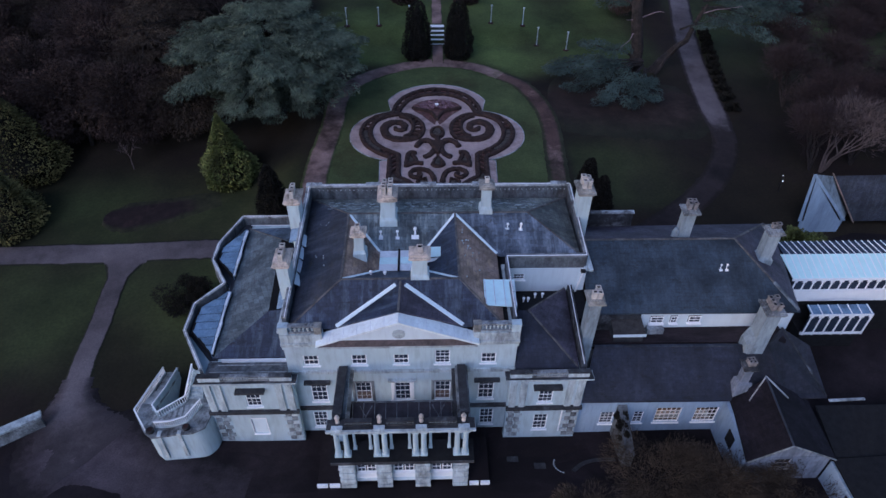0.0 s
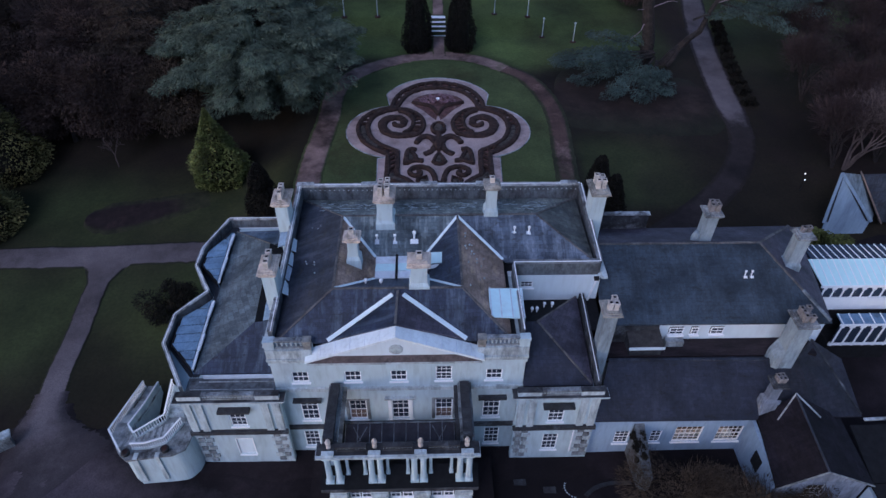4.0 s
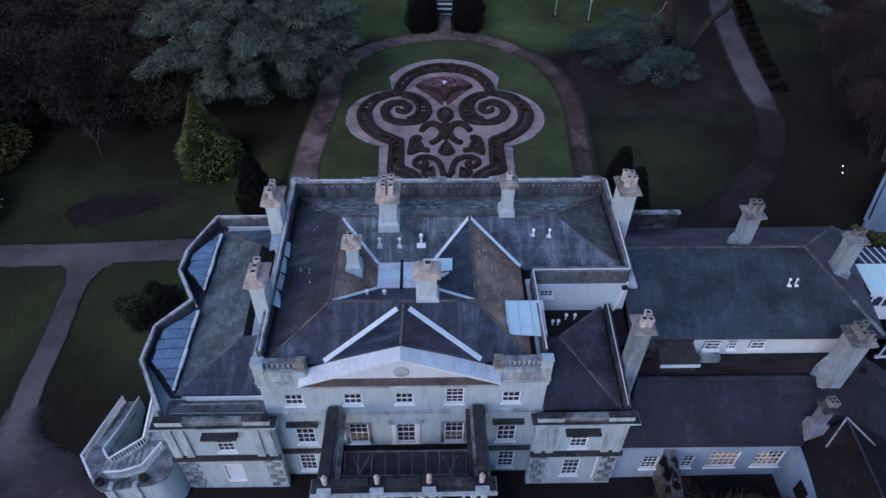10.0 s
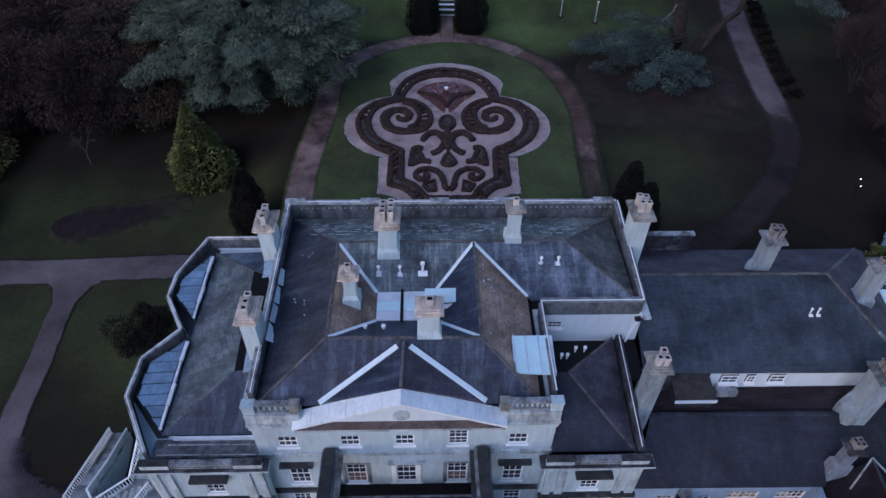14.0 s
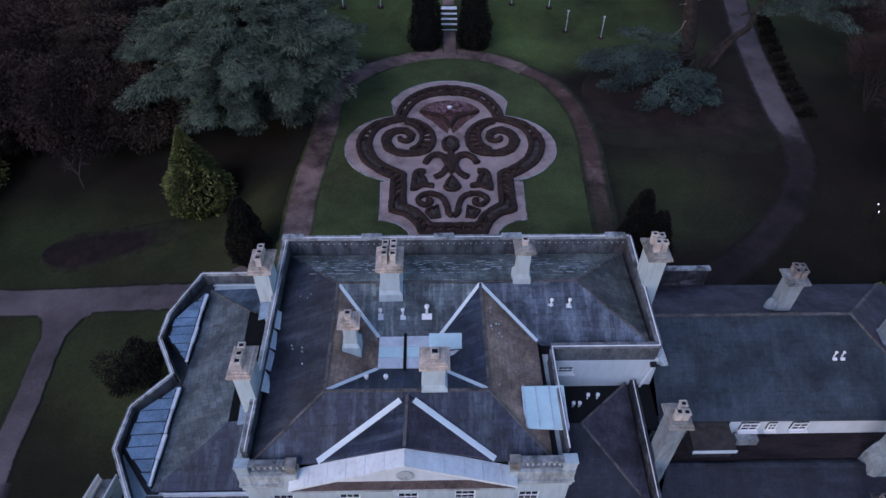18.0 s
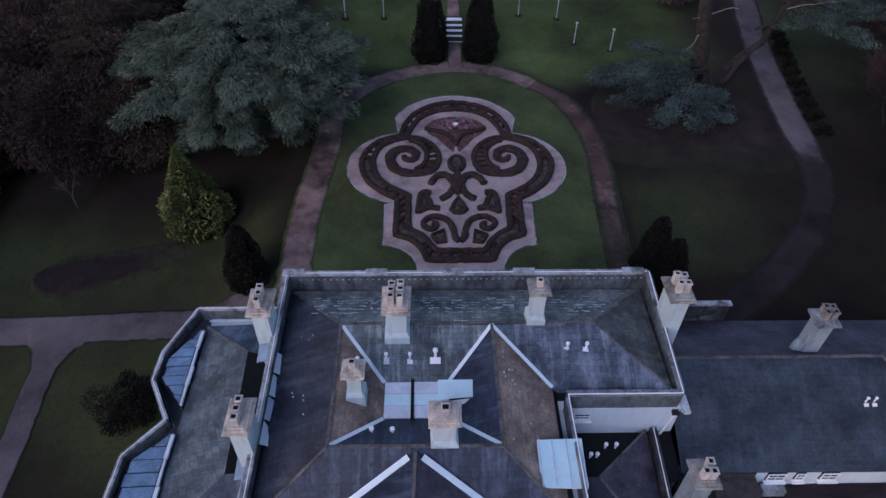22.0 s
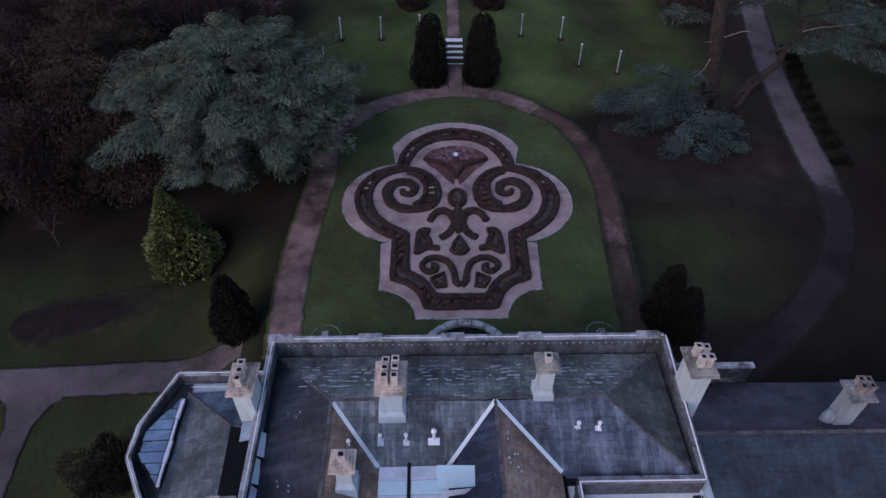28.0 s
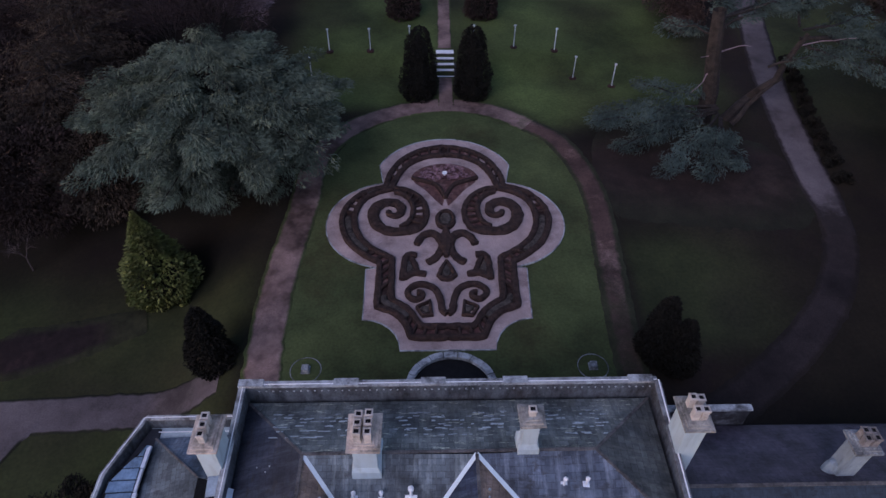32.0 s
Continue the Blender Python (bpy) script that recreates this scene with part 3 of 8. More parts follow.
def turf_at(x, y):
    """How fresh and mown the grass is: best round the parterre and on the bank, thin and darkened for shade towards the
    woods.
    """
    bank = smooth(x, -22, -12) * (1 - smooth(x, 30, 42)) * smooth(y, 97 - 5 * smooth(x, 10, 16), 101 - 4 * smooth(x, 10, 16)) * (1 - smooth(y, 122, 138))
    eastern = 0.34 * smooth(x, 18.5, 20) * (1 - smooth(x, 24, 37)) * smooth(y, 60, 64) * (1 - smooth(y, 72, 78))
    lawn = 0.41 * (1 - smooth(x, -17, -14)) * smooth(x, -60, -42) * smooth(y, 36, 44) * (1 - smooth(y, 66, 76))
    far = 0.5 * smooth(x, 44, 50) * smooth(y, 84, 112)
    k = max(bank, eastern, lawn, far)
    return k * min(1, max(0.25, 0.85 + 0.9 * noise.noise((x * 0.11, y * 0.11, 5))))


turf_at_points = gme.attributes.new("turf", "FLOAT", "POINT")
turf_at_points.data.foreach_set("value", [turf_at(v[0], v[1]) for v in gverts])
for p_ in gme.polygons:
    p_.use_smooth = True
tagged(new("ground", gme), "dark green winter lawn sloping round the house", "ground", "", "structure")


def worn(src, name, turf_colour, low=0.25, high=0.75):
    """A copy of a path surface that breaks up into turf where its wear runs out."""
    mat = src.copy()
    mat.name = name
    n, l = mat.node_tree.nodes, mat.node_tree.links
    wear, clumps, co_, add, ran, mix = (n.new("ShaderNode" + q) for q in ("Attribute", "TexNoise", "TexCoord", "Math", "MapRange", "Mix"))
    wear.attribute_name = "wear"
    clumps.inputs["Scale"].default_value, clumps.inputs["Detail"].default_value, clumps.inputs["Roughness"].default_value = 0.8, 7, 0.7
    l.new(co_.outputs["Object"], clumps.inputs["Vector"])
    add.operation = "ADD"
    l.new(wear.outputs["Fac"], add.inputs[0])
    l.new(clumps.outputs["Fac"], add.inputs[1])
    ran.inputs["From Min"].default_value, ran.inputs["From Max"].default_value = 0.5 + low, 0.5 + high
    l.new(add.outputs[0], ran.inputs["Value"])
    mix.data_type = "RGBA"
    scale_ = [q for q in n if q.bl_idname == "ShaderNodeVectorMath"][0]
    socket = scale_.inputs[0].links[0].from_socket
    l.new(ran.outputs["Result"], mix.inputs["Factor"])
    mix.inputs["A"].default_value = (*turf_colour, 1)
    l.new(socket, mix.inputs["B"])
    l.new(mix.outputs["Result"], scale_.inputs[0])
    return mat


def path(name, pts, width, mat, label, up=0.05, steps=14, wear=lambda t: 1.0, soft=0.35, joined=0.0):
    """A trodden path draped over the land: its wear runs out towards both edges, over the share soft of its half width."""
    line = curve_through(pts, steps)
    n = len(line) - 1
    cols = (-1.18, -1, -1 + soft, 0, 1 - soft, 1, 1.18)
    vs, fs, ws = [], [], []
    for i, (x, y) in enumerate(line):
        t = i / n
        a, b = line[max(0, i - 1)], line[min(n, i + 1)]
        d = Vector((b[0] - a[0], b[1] - a[1])).normalized()
        half = (width(t) if callable(width) else width) / 2 * (1 + 0.1 * noise.noise((t * n * 0.45, len(name), 2)) + 0.07 * noise.noise((t * n * 1.4, len(name), 6)))
        for c in cols:
            px, py = x - d.y * half * c, y + d.x * half * c
            edge = max(1 - smooth(abs(c), 1 - soft, 1.02), 1 - smooth(t, joined * 0.5, joined) if joined else 0)
            vs.append((px, py, gz(px, py) + (up if abs(c) < 1.1 else -0.12)))
            ws.append(wear(t) * edge)
    k = len(cols)
    for i in range(n):
        for j in range(k - 1):
            fs.append((i * k + j, i * k + j + 1, i * k + k + j + 1, i * k + k + j))
    me = bpy.data.meshes.new(name)
    me.from_pydata(vs, [], fs)
    me.attributes.new("wear", "FLOAT", "POINT").data.foreach_set("value", ws)
    me.materials.append(mat)
    for q in me.polygons:
        q.use_smooth = True
    return tagged(new(name, me), label, "path", "", "structure")


def sheet(name, ring, mat, label, up=0.05, category="path", ragged=0.0):
    """A paved area draped over the land: a fan of fine rows inside the outline."""
    bm = bmesh.new()
    if ragged:
        fine_ring = []
        for (a, b), (c, d) in zip(ring, ring[1:] + ring[:1]):
            n = max(1, int(math.hypot(c - a, d - b) / 0.7))
            for k in range(n):
                x, y = lerp(a, c, k / n), lerp(b, d, k / n)
                fine_ring.append((x + ragged * noise.noise((x * 0.5, y * 0.5, 1)) + 0.4 * ragged * noise.noise((x * 2, y * 2, 4)), y + ragged * noise.noise((x * 0.5, y * 0.5, 7))))
        ring = fine_ring
    bm.faces.new([bm.verts.new((x, y, 0)) for x, y in ring])
    bmesh.ops.triangulate(bm, faces=bm.faces)
    for _ in range(4):
        long = [e for e in bm.edges if e.calc_length() > 1.6]
        if not long:
            break
        bmesh.ops.subdivide_edges(bm, edges=long, cuts=1)
        bmesh.ops.triangulate(bm, faces=bm.faces)
    for v in bm.verts:
        v.co.z = gz(v.co.x, v.co.y) + up
    return setting(name, bm, mat, label, category)


sheet("forecourt", [(-39, 32.5), (-35.5, 35.2), (-31.9, 36.2), (-28.6, 35.6), (-24, 34.6), (-20, 33.6), (40, 33.6), (44, 20), (40, -3), (-40, -3), (-40, 20)], ASPHALT, "dark gravel forecourt in front of the house", 0.03)
sheet("yard", [(30.5, 33.4), (64, 33), (66, 56), (51, 57.2), (44, 55), (37, 52), (36.4, 41), (31, 40)], ASPHALT, "dark earth yard beside the house", 0.035, "yard")
TURF, FRESH, DARKTURF = (0.02, 0.021, 0.011), (0.05, 0.066, 0.022), (0.019, 0.014, 0.011)
LAWNGRAVEL = worn(GRAVEL, "gravel_with_turf_edges", TURF)
GARDENDIRT = worn(PATHDIRT, "red_gravel_with_turf_edges", FRESH, 0.2, 0.65)
TRODDEN = worn(DARKPATH, "trodden_earth_in_turf", (0.03, 0.032, 0.016), 0.3, 0.75)
SLOPEGRAVEL = worn(GRAVEL, "gravel_running_out_into_earth", (0.026, 0.02, 0.019), 0.2, 0.7)
YARDEARTH = worn(YARDGRAVEL, "gravelly_earth_in_turf", DARKTURF)
path("path_lawn", [(-60, 57.0), (-42, 57.4), (-33, 57.7), (-26, 58.05), (-21, 58.3), (-17, 58.6)], lambda t: 3.5 - 1.2 * smooth(t, 0.85, 1), LAWNGRAVEL, "pale grey gravel path along the lawn", 0.045, soft=0.2)
path("path_drive", [(-34.9, 57.2), (-34.75, 51.5), (-34.3, 46.5), (-34.1, 42), (-33.8, 39.5), (-33.6, 37.6)], lambda t: 2.3 + 3.4 * (1 - smooth(t, 0, 0.16)) + 0.6 * smooth(t, 0.8, 1), LAWNGRAVEL, "pale grey gravel drive between two lawns", 0.06, soft=0.2, joined=0.09)
path("drive_apron", [(-33.2, 38), (-32.9, 35.5), (-31.9, 32.8), (-29.2, 30.4), (-25.2, 28.6), (-20.5, 27.6), (-15, 27.4)], lambda t: 3.4 + 6.5 * smooth(t, 0, 0.4) - 3.5 * smooth(t, 0.6, 1), worn(DRIVE, "brown_gravel_fading_into_forecourt", (0.0165, 0.0125, 0.0135), 0.1, 0.9), "paler brown gravel where the drive meets the forecourt", 0.07, wear=lambda t: 1 - 0.65 * smooth(t, 0.5, 1), soft=0.75)
path("drive_mouth", [(-33.75, 39.3), (-33.5, 37.4), (-32.9, 35.2), (-31.4, 32.8), (-29.0, 31.0)], lambda t: 2.7 + 5.0 * smooth(t, 0.1, 0.9), worn(GRAVEL, "grey_gravel_fading_into_brown", (0.05, 0.041, 0.044), 0.1, 0.95), "grey gravel spilling from the drive on to the forecourt", 0.085, wear=lambda t: 1 - smooth(t, 0.25, 1), soft=0.6)
path("path_garden", [(-13.2, 57), (-13.6, 62), (-13.6, 70), (-12.8, 80), (-12.5, 88), (-9.5, 94), (-3.5, 98.3), (2.4, 99.6), (8.2, 98.2), (12.4, 95)], 3.2, GARDENDIRT, "worn reddish gravel walk round the parterre", 0.05, wear=lambda t: 1 - 0.45 * smooth(t, 0.8, 1))
path("path_round", [(12.0, 95.3), (15.3, 92), (17.4, 85.7), (18, 79.6), (17.6, 73), (17.2, 67), (16.9, 62), (16.8, 57)], 2.8, TRODDEN, "dark trodden earth walk round the parterre", 0.045, wear=lambda t: 0.85 - 0.35 * smooth(t, 0.45, 0.8), soft=0.5)
path("path_steps", [(2.55, 99.5), (2.55, 103), (2.6, 106.4)], 2.0, GARDENDIRT, "worn gravel path between two yews", 0.055)
path("path_beyond", [(2.6, 111.2), (2.7, 120), (3, 140), (4, 180)], 2.0, GARDENDIRT, "worn gravel path beyond the steps", 0.05)
path("path_east", [(42.0, 75), (42.5, 80), (42.9, 85), (43.7, 91.8), (44.9, 100), (47.3, 113), (49.7, 125), (53, 150)], lambda t: 2.9 + 1.0 * smooth(t, 0, 0.22), SLOPEGRAVEL, "grey gravel path running up the slope", 0.05, wear=lambda t: smooth(t, 0.02, 0.26))
path("path_yard", [(20, 54), (26, 57.2), (32, 61.6), (37.0, 66.4), (40.2, 71.2), (42.0, 76), (42.5, 80)], 3.3, YARDEARTH, "dark earth path curving behind the house", 0.045, soft=0.4)
sheet("lawn_parterre", [(-12.2, 56.5), (-12.3, 70), (-11.5, 80), (-11.2, 87), (-8.8, 92.6), (-3.3, 97), (2.4, 98.3), (8.2, 97.4), (13.5, 92.6), (16.2, 85.8), (17.2, 78), (17, 66), (16.6, 56.5)], LAWN, "fresh green mown lawn round the parterre", 0.03, "lawn")

# ---- the mansion: main block ----
house = thing("mansion", (-2, 42, 0), "weathered pale stone country mansion with parapets and slate roofs", "house")
X0, X1, XE = -11.4, 7.35, 14.4   # west wall, east wall of the front part, east wall of the rear part
YF, YI, YB = 33.4, 41.2, 51.0    # front wall, inner front wall of the rear part, back wall


def top(x, y):
    """The parapet's top line, raised a little to the rear to fit the camera's view."""
    return lerp(13.05, 14.05, (y - YF) / (YB - YF))


# front wall: two storeys and an attic storey, five windows wide
AX = (-9.4, -5.5, -2.07, 1.31, 5.1)
FX = (-9.2, -5.4, -2.06, 1.36, 5.12)
GX = (-9.5, 5.36)
holes = []
for k, x in enumerate(AX):
    holes.append((x - 0.62, x + 0.62, 8.3, 9.95 if k == 3 else 9.5))
for x in FX:
    holes.append((x - 0.68, x + 0.68, 3.4, 5.9))
for x in GX:
    holes.append((x - 0.62, x + 0.62, -0.45, 1.75))
part("wall", pierced(bmesh.new(), X0, X1, -1.6, 11.0, YF, YF + 0.6, holes), STUCCO, house, "pale stained stucco front wall")
for k, x in enumerate(AX):
    sash_window(house, x, YF, 8.3, 1.24, 1.65 if k == 3 else 1.2, 3, 4 if k == 3 else 2)
for k, x in enumerate(FX):
    sash_window(house, x, YF, 3.4, 1.36, 2.5, 3, 4, surround=0.3 if k == 2 else 0.0)
    if k in (1, 3):
        # Set before the opaque pane so that it shows to the camera.
        part("blind", boxes((x - 0.58, x + 0.58, YF + 0.092, YF + 0.103, 3.52, 4.5)), BLIND, house, "tan blind set in front of the lower panes")
        part("architrave", boxes((x - 0.95, x - 0.7, YF - 0.06, YF - 0.003, 3.4, 6.1), (x + 0.7, x + 0.95, YF - 0.06, YF - 0.003, 3.4, 6.1), (x - 0.7, x + 0.7, YF - 0.06, YF - 0.003, 5.92, 6.1)), GREYSTONE, house, "grey stone architrave")
for x in GX:
    sash_window(house, x, YF, -0.45, 1.24, 2.2, 3, 4)
for x in (FX[0], FX[4]):
    part("hood", boxes((x - 1.1, x + 1.1, YF - 0.42, YF - 0.003, 6.15, 6.34)), SOOT, house, "sooty stone window hood")
part("hood", boxes((FX[2] - 1.2, FX[2] + 1.2, YF - 0.3, YF - 0.003, 6.22, 6.4)), STONE, house)
part("band", boxes((X0 - 0.08, X1 + 0.08, YF - 0.16, YF - 0.003, 7.3, 7.65)), STONE, house, "stone string course")
for a, b in ((X0 - 0.02, -7.2), (3.1, X1)):
    part("band", boxes((a, b, YF - 0.22, YF - 0.003, 2.35, 2.75)), SOOT, house, "dark stone string course")

# side, back and inner walls
part("wall", boxes((X0, X0 + 0.6, YF + 0.603, YB - 0.603, -1.6, 11.55)), STUCCO, house)
part("wall", boxes((X0, XE, YB - 0.6, YB, -0.3, 11.55)), STUCCO, house)
part("wall", boxes((XE - 0.6, XE, YI + 0.603, YB - 0.603, -0.3, 11.55)), STUCCO, house)
part("wall", boxes((X1 - 0.6, X1, YF + 0.603, YI, -0.3, 11.55)), STUCCO, house)
iw = (7.85, 8.9, 10.25, 10.95)
part("wall", pierced(bmesh.new(), X1 - 0.6, XE, -0.3, 11.6, YI + 0.003, YI + 0.6, [iw]), RENDER, house, "plain white rendered inner wall")
sash_window(house, 8.37, YI, 10.25, 1.05, 0.7, 3, 2)
part("attic_floor", boxes((X0 + 0.6, X1 - 0.6, YF + 0.6, YB - 0.6, 11.3, 11.5), (X1 - 0.6, XE - 0.6, YI + 0.6, YB - 0.6, 11.3, 11.5)), GUTTERLEAD, house, "black lead gutters behind the parapets")

# cornice
bm = bmesh.new()
for i, (a, z0, z1) in enumerate(((0.16, 10.7, 10.88), (0.4, 10.88, 11.02), (0.6, 11.02, 11.2))):
    box(bm, -8.55, 4.05, YF - a, YF + 0.55, z0, z1)
    box(bm, X0 - 0.06 - 0.04 * i, -8.552, YF - 0.1 - 0.06 * i, YF + 0.55, z0, z1)
    box(bm, 4.052, X1 + 0.06 + 0.04 * i, YF - 0.1 - 0.06 * i, YF + 0.55, z0, z1)
part("cornice", bm, STONE, house, "moulded stone cornice")
part("cornice_ledge", slab(bmesh.new(), [(-8.5, YF - 0.58, 11.23), (4.0, YF - 0.58, 11.23), (3.0, YF - 0.283, 11.66), (-7.5, YF - 0.283, 11.66)], 0.02), LEDGE, house, "brown ledge under the pediment")
bm = bmesh.new()
for a, z0, z1 in ((0.2, 11.4, 11.6), (0.45, 11.6, 11.8)):
    box(bm, X0 - a, X0 - 0.003, YF + 0.6, YB + a, z0, z1)
    box(bm, X0 - 0.003, XE + a, YB + 0.003, YB + a, z0, z1)
    box(bm, XE + 0.003, XE + a, YI - a, YB + 0.003, z0, z1)
part("cornice", bm, STONE, house)

# parapets with copings: straight lines of ashlar blocks


def parapet(line, foot, height, thick=0.34, mat=PARAPETSTONE, coping=0.13, over=0.03, joint=1.6, parent=house, cap=COPING):
    """A parapet along a plan line: a wall and separate coping stones."""
    for (ax, ay), (bx, by) in zip(line, line[1:]):
        d = Vector((bx - ax, by - ay))
        n = max(1, round(d.length / joint))
        d.normalize()
        s = Vector((-d.y, d.x)) * thick / 2
        ring = [(ax + s.x, ay + s.y), (ax - s.x, ay - s.y), (bx - s.x, by - s.y), (bx + s.x, by + s.y)]
        part("parapet", prism(bmesh.new(), ring, foot, lambda x, y: height(x, y) - coping), mat, parent)
        s2 = Vector((-d.y, d.x)) * (thick / 2 + over)
        for k in range(n):
            a = Vector((ax, ay)).lerp(Vector((bx, by)), k / n) + d * 0.012
            b = Vector((ax, ay)).lerp(Vector((bx, by)), (k + 1) / n) - d * 0.012
            up = random.uniform(-0.012, 0.012)
            r2 = [tuple(a + s2), tuple(a - s2), tuple(b - s2), tuple(b + s2)]
            part("coping_stone", prism(bmesh.new(), r2, lambda x, y: height(x, y) - coping, lambda x, y: height(x, y) + up), cap, parent)


def east_top(x, y):
    """The east parapet falls further to the inner wall, to fit the camera's view."""
    return lerp(13.0, 14.05, max(0, (y - YI) / (YB - YI)))


parapet([(X0 + 0.25, YF + 0.9), (X0 + 0.25, YB - 0.25), (XE - 0.25, YB - 0.25)], 11.5, top)
parapet([(XE - 0.25, YB - 0.45), (XE - 0.25, YI + 0.25), (X1 - 0.25, YI + 0.25)], 11.5, east_top, cap=PARAPETCAP)
for x in (X0 + 0.75, -4.9, 0.4, 5.4, XE - 1.3):
    part("coping_block", boxes((x - 0.75, x + 0.75, YB - 0.5, YB + 0.02, 14.03, 14.17)), COPING, house, "raised worn coping block")
for k in range(58):
    x = X0 + 1.2 + k * 0.42
    part("weep_stud", boxes((x - 0.05, x + 0.05, YB - 0.46, YB - 0.43, 13.5, 13.58)), STONE, house)
parapet([(X1 - 0.25, YI - 0.02), (X1 - 0.25, YF + 0.9)], 11.5, lambda x, y: lerp(12.9, 13.0, (y - YF) / (YI - YF)), 0.2, cap=PARAPETCAP)
for a, b in (((XE - 0.2, YB - 0.3, 14.1), (XE - 0.2, YI + 0.2, 13.06)), ((XE - 0.2, YI + 0.16, 13.06), (X1 - 0.2, YI + 0.16, 13.06)), ((X1 - 0.2, YI + 0.16, 13.06), (X1 - 0.2, YF + 0.9, 12.96))):
    part("lightning_tape", beam(bmesh.new(), a, b, 0.07, 0.04), WHITE, house, "pale lightning tape along the coping")
part("lightning_tape", beam(beam(bmesh.new(), (X0 + 0.3, YF + 0.9, 13.12), (X0 + 0.3, YB - 0.3, 14.1), 0.05, 0.04), (X0 + 0.3, YB - 0.3, 14.1), (XE - 0.3, YB - 0.3, 14.1), 0.05, 0.04), WHITE, house, "pale lightning tape along the coping")

# front balustrade: end pedestals, rails and balusters either side of the pediment
bal = bmesh.new()
turned(bal, 0, 0, ((0.07, 0), (0.07, 0.06), (0.045, 0.09), (0.09, 0.24), (0.085, 0.34), (0.045, 0.5), (0.075, 0.56), (0.075, 0.62)), 8)
BAL = mesh_of("baluster", bal, STONE)


def balustrade(parent, x0, x1, y, z0, h=0.95, gap=0.26, mat=GREYSTONE):
    part("rail", boxes((x0, x1, y - 0.16, y + 0.16, z0, z0 + 0.14)), mat, parent)
    part("rail", boxes((x0, x1, y - 0.19, y + 0.19, z0 + h - 0.16, z0 + h)), mat, parent)
    n = int((x1 - x0) / gap)
    s = (h - 0.3) / 0.62
    for k in range(n):
        o = place("baluster", BAL, (x0 + (k + 0.5) * (x1 - x0) / n, y, z0 + 0.14), parent)
        o.scale = (1, 1, s)


for a, b in ((X0 - 0.1, -8.2), (3.75, X1 + 0.1)):
    part("blocking", boxes((a, b, YF - 0.1, YF + 0.7, 11.2, 12.1)), STONE, house, "streaked stone blocking course")
for a, b in ((X0 + 0.6, -8.75), (4.3, X1 - 0.6)):
    balustrade(house, a + 0.01, b - 0.01, YF + 0.25, 12.1, 0.85, 0.3)
for k, (a, b) in enumerate(((X0 - 0.12, X0 + 0.6), (-8.75, -8.2), (3.75, 4.3), (X1 - 0.6, X1 + 0.12))):
    part("pedestal", boxes((a, b, YF - 0.02, YF + 0.5, 12.103, 12.82), (a - 0.04, b + 0.04, YF - 0.06, YF + 0.54, 12.82, 12.95)), STUCCO if k in (0, 3) else GREYBUFF, house, "lichened stone pedestal")
# pediment
PX0, PX1, PA = -8.45, 3.95, -2.15
bm = bmesh.new()
for a, z in ((0.0, 0.0),):
    tri = [(PX0 + 0.6, 11.22), (PX1 - 0.6, 11.22), (PA, 13.55)]
    f = [bm.verts.new((x, YF - 0.28, z_)) for x, z_ in tri]
    g = [bm.verts.new((x, YF + 0.5, z_)) for x, z_ in tri]
    bm.faces.new(f)
    bm.faces.new(g[::-1])
    for i in range(3):
        bm.faces.new((f[i], f[(i + 1) % 3], g[(i + 1) % 3], g[i]))
part("tympanum", bm, RENDER, house, "smooth white tympanum")
part("frieze", boxes((X0 - 0.1, X1 + 0.1, YF - 0.06, YF - 0.003, 10.4, 10.7)), STUCCO, house, "plain frieze under the cornice")
for xa, za, xb, zb in ((PX0 - 0.25, 11.4, PA, 13.95), (PX1 + 0.25, 11.4, PA, 13.95)):
    part("raking_cornice", slab(bmesh.new(), [(xa, YF - 0.6, za), (xb, YF - 0.6, zb), (xb, YF + 0.55, zb + 0.1), (xa, YF + 0.55, za + 0.1)], 0.2), RAKE, house, "pale weathered raking cornice")
for e in (-1, 1):
    for k in range(1, 6):
        x_ = PA + e * k * 1.08
        z_ = 13.95 - (13.95 - 11.4) * abs(x_ - PA) / (PA - PX0 + 0.25)
        part("lead_seam", beam(bmesh.new(), (x_, YF - 0.6, z_ + 0.012), (x_, YF + 0.55, z_ + 0.112), 0.05, 0.03), LEAD, house)
part("roundel", turned(bmesh.new(), 0, 0, ((0.5, 0), (0.5, 0.06), (0.38, 0.08), (0.36, 0.03), (0.1, 0.05)), 20), STONE, house).matrix_basis = Matrix.Translation((PA, YF - 0.3, 12.35)) @ pose(0, 0, 0, 90, 0, 0)

# roofs: four slate ranges round a lead well, the rear one running on to the east
RZ, WZ, EZ, FZ = 14.2, 12.55, 12.65, 12.15
A, B, C, D, E = (-6.85, 37.4), (-6.9, 46.0), (2.75, 45.85), (2.75, 37.35), (9.4, 46.05)
w0, w1, w2, w3 = (-4.0, 40.1), (-4.05, 42.6), (-0.1, 42.6), (-0.1, 40.1)
fl, fr, bl, br = (-10.9, 34.0), (6.25, 34.0), (-10.95, 50.3), (13.75, 50.3)
ei, em = (13.75, 41.8), (6.6, 41.8)


def at(p, z):
    return (p[0], p[1], z)


def roof(name, pts, mat, label=""):
    return part(name, slab(bmesh.new(), pts, 0.14), mat, house, label)


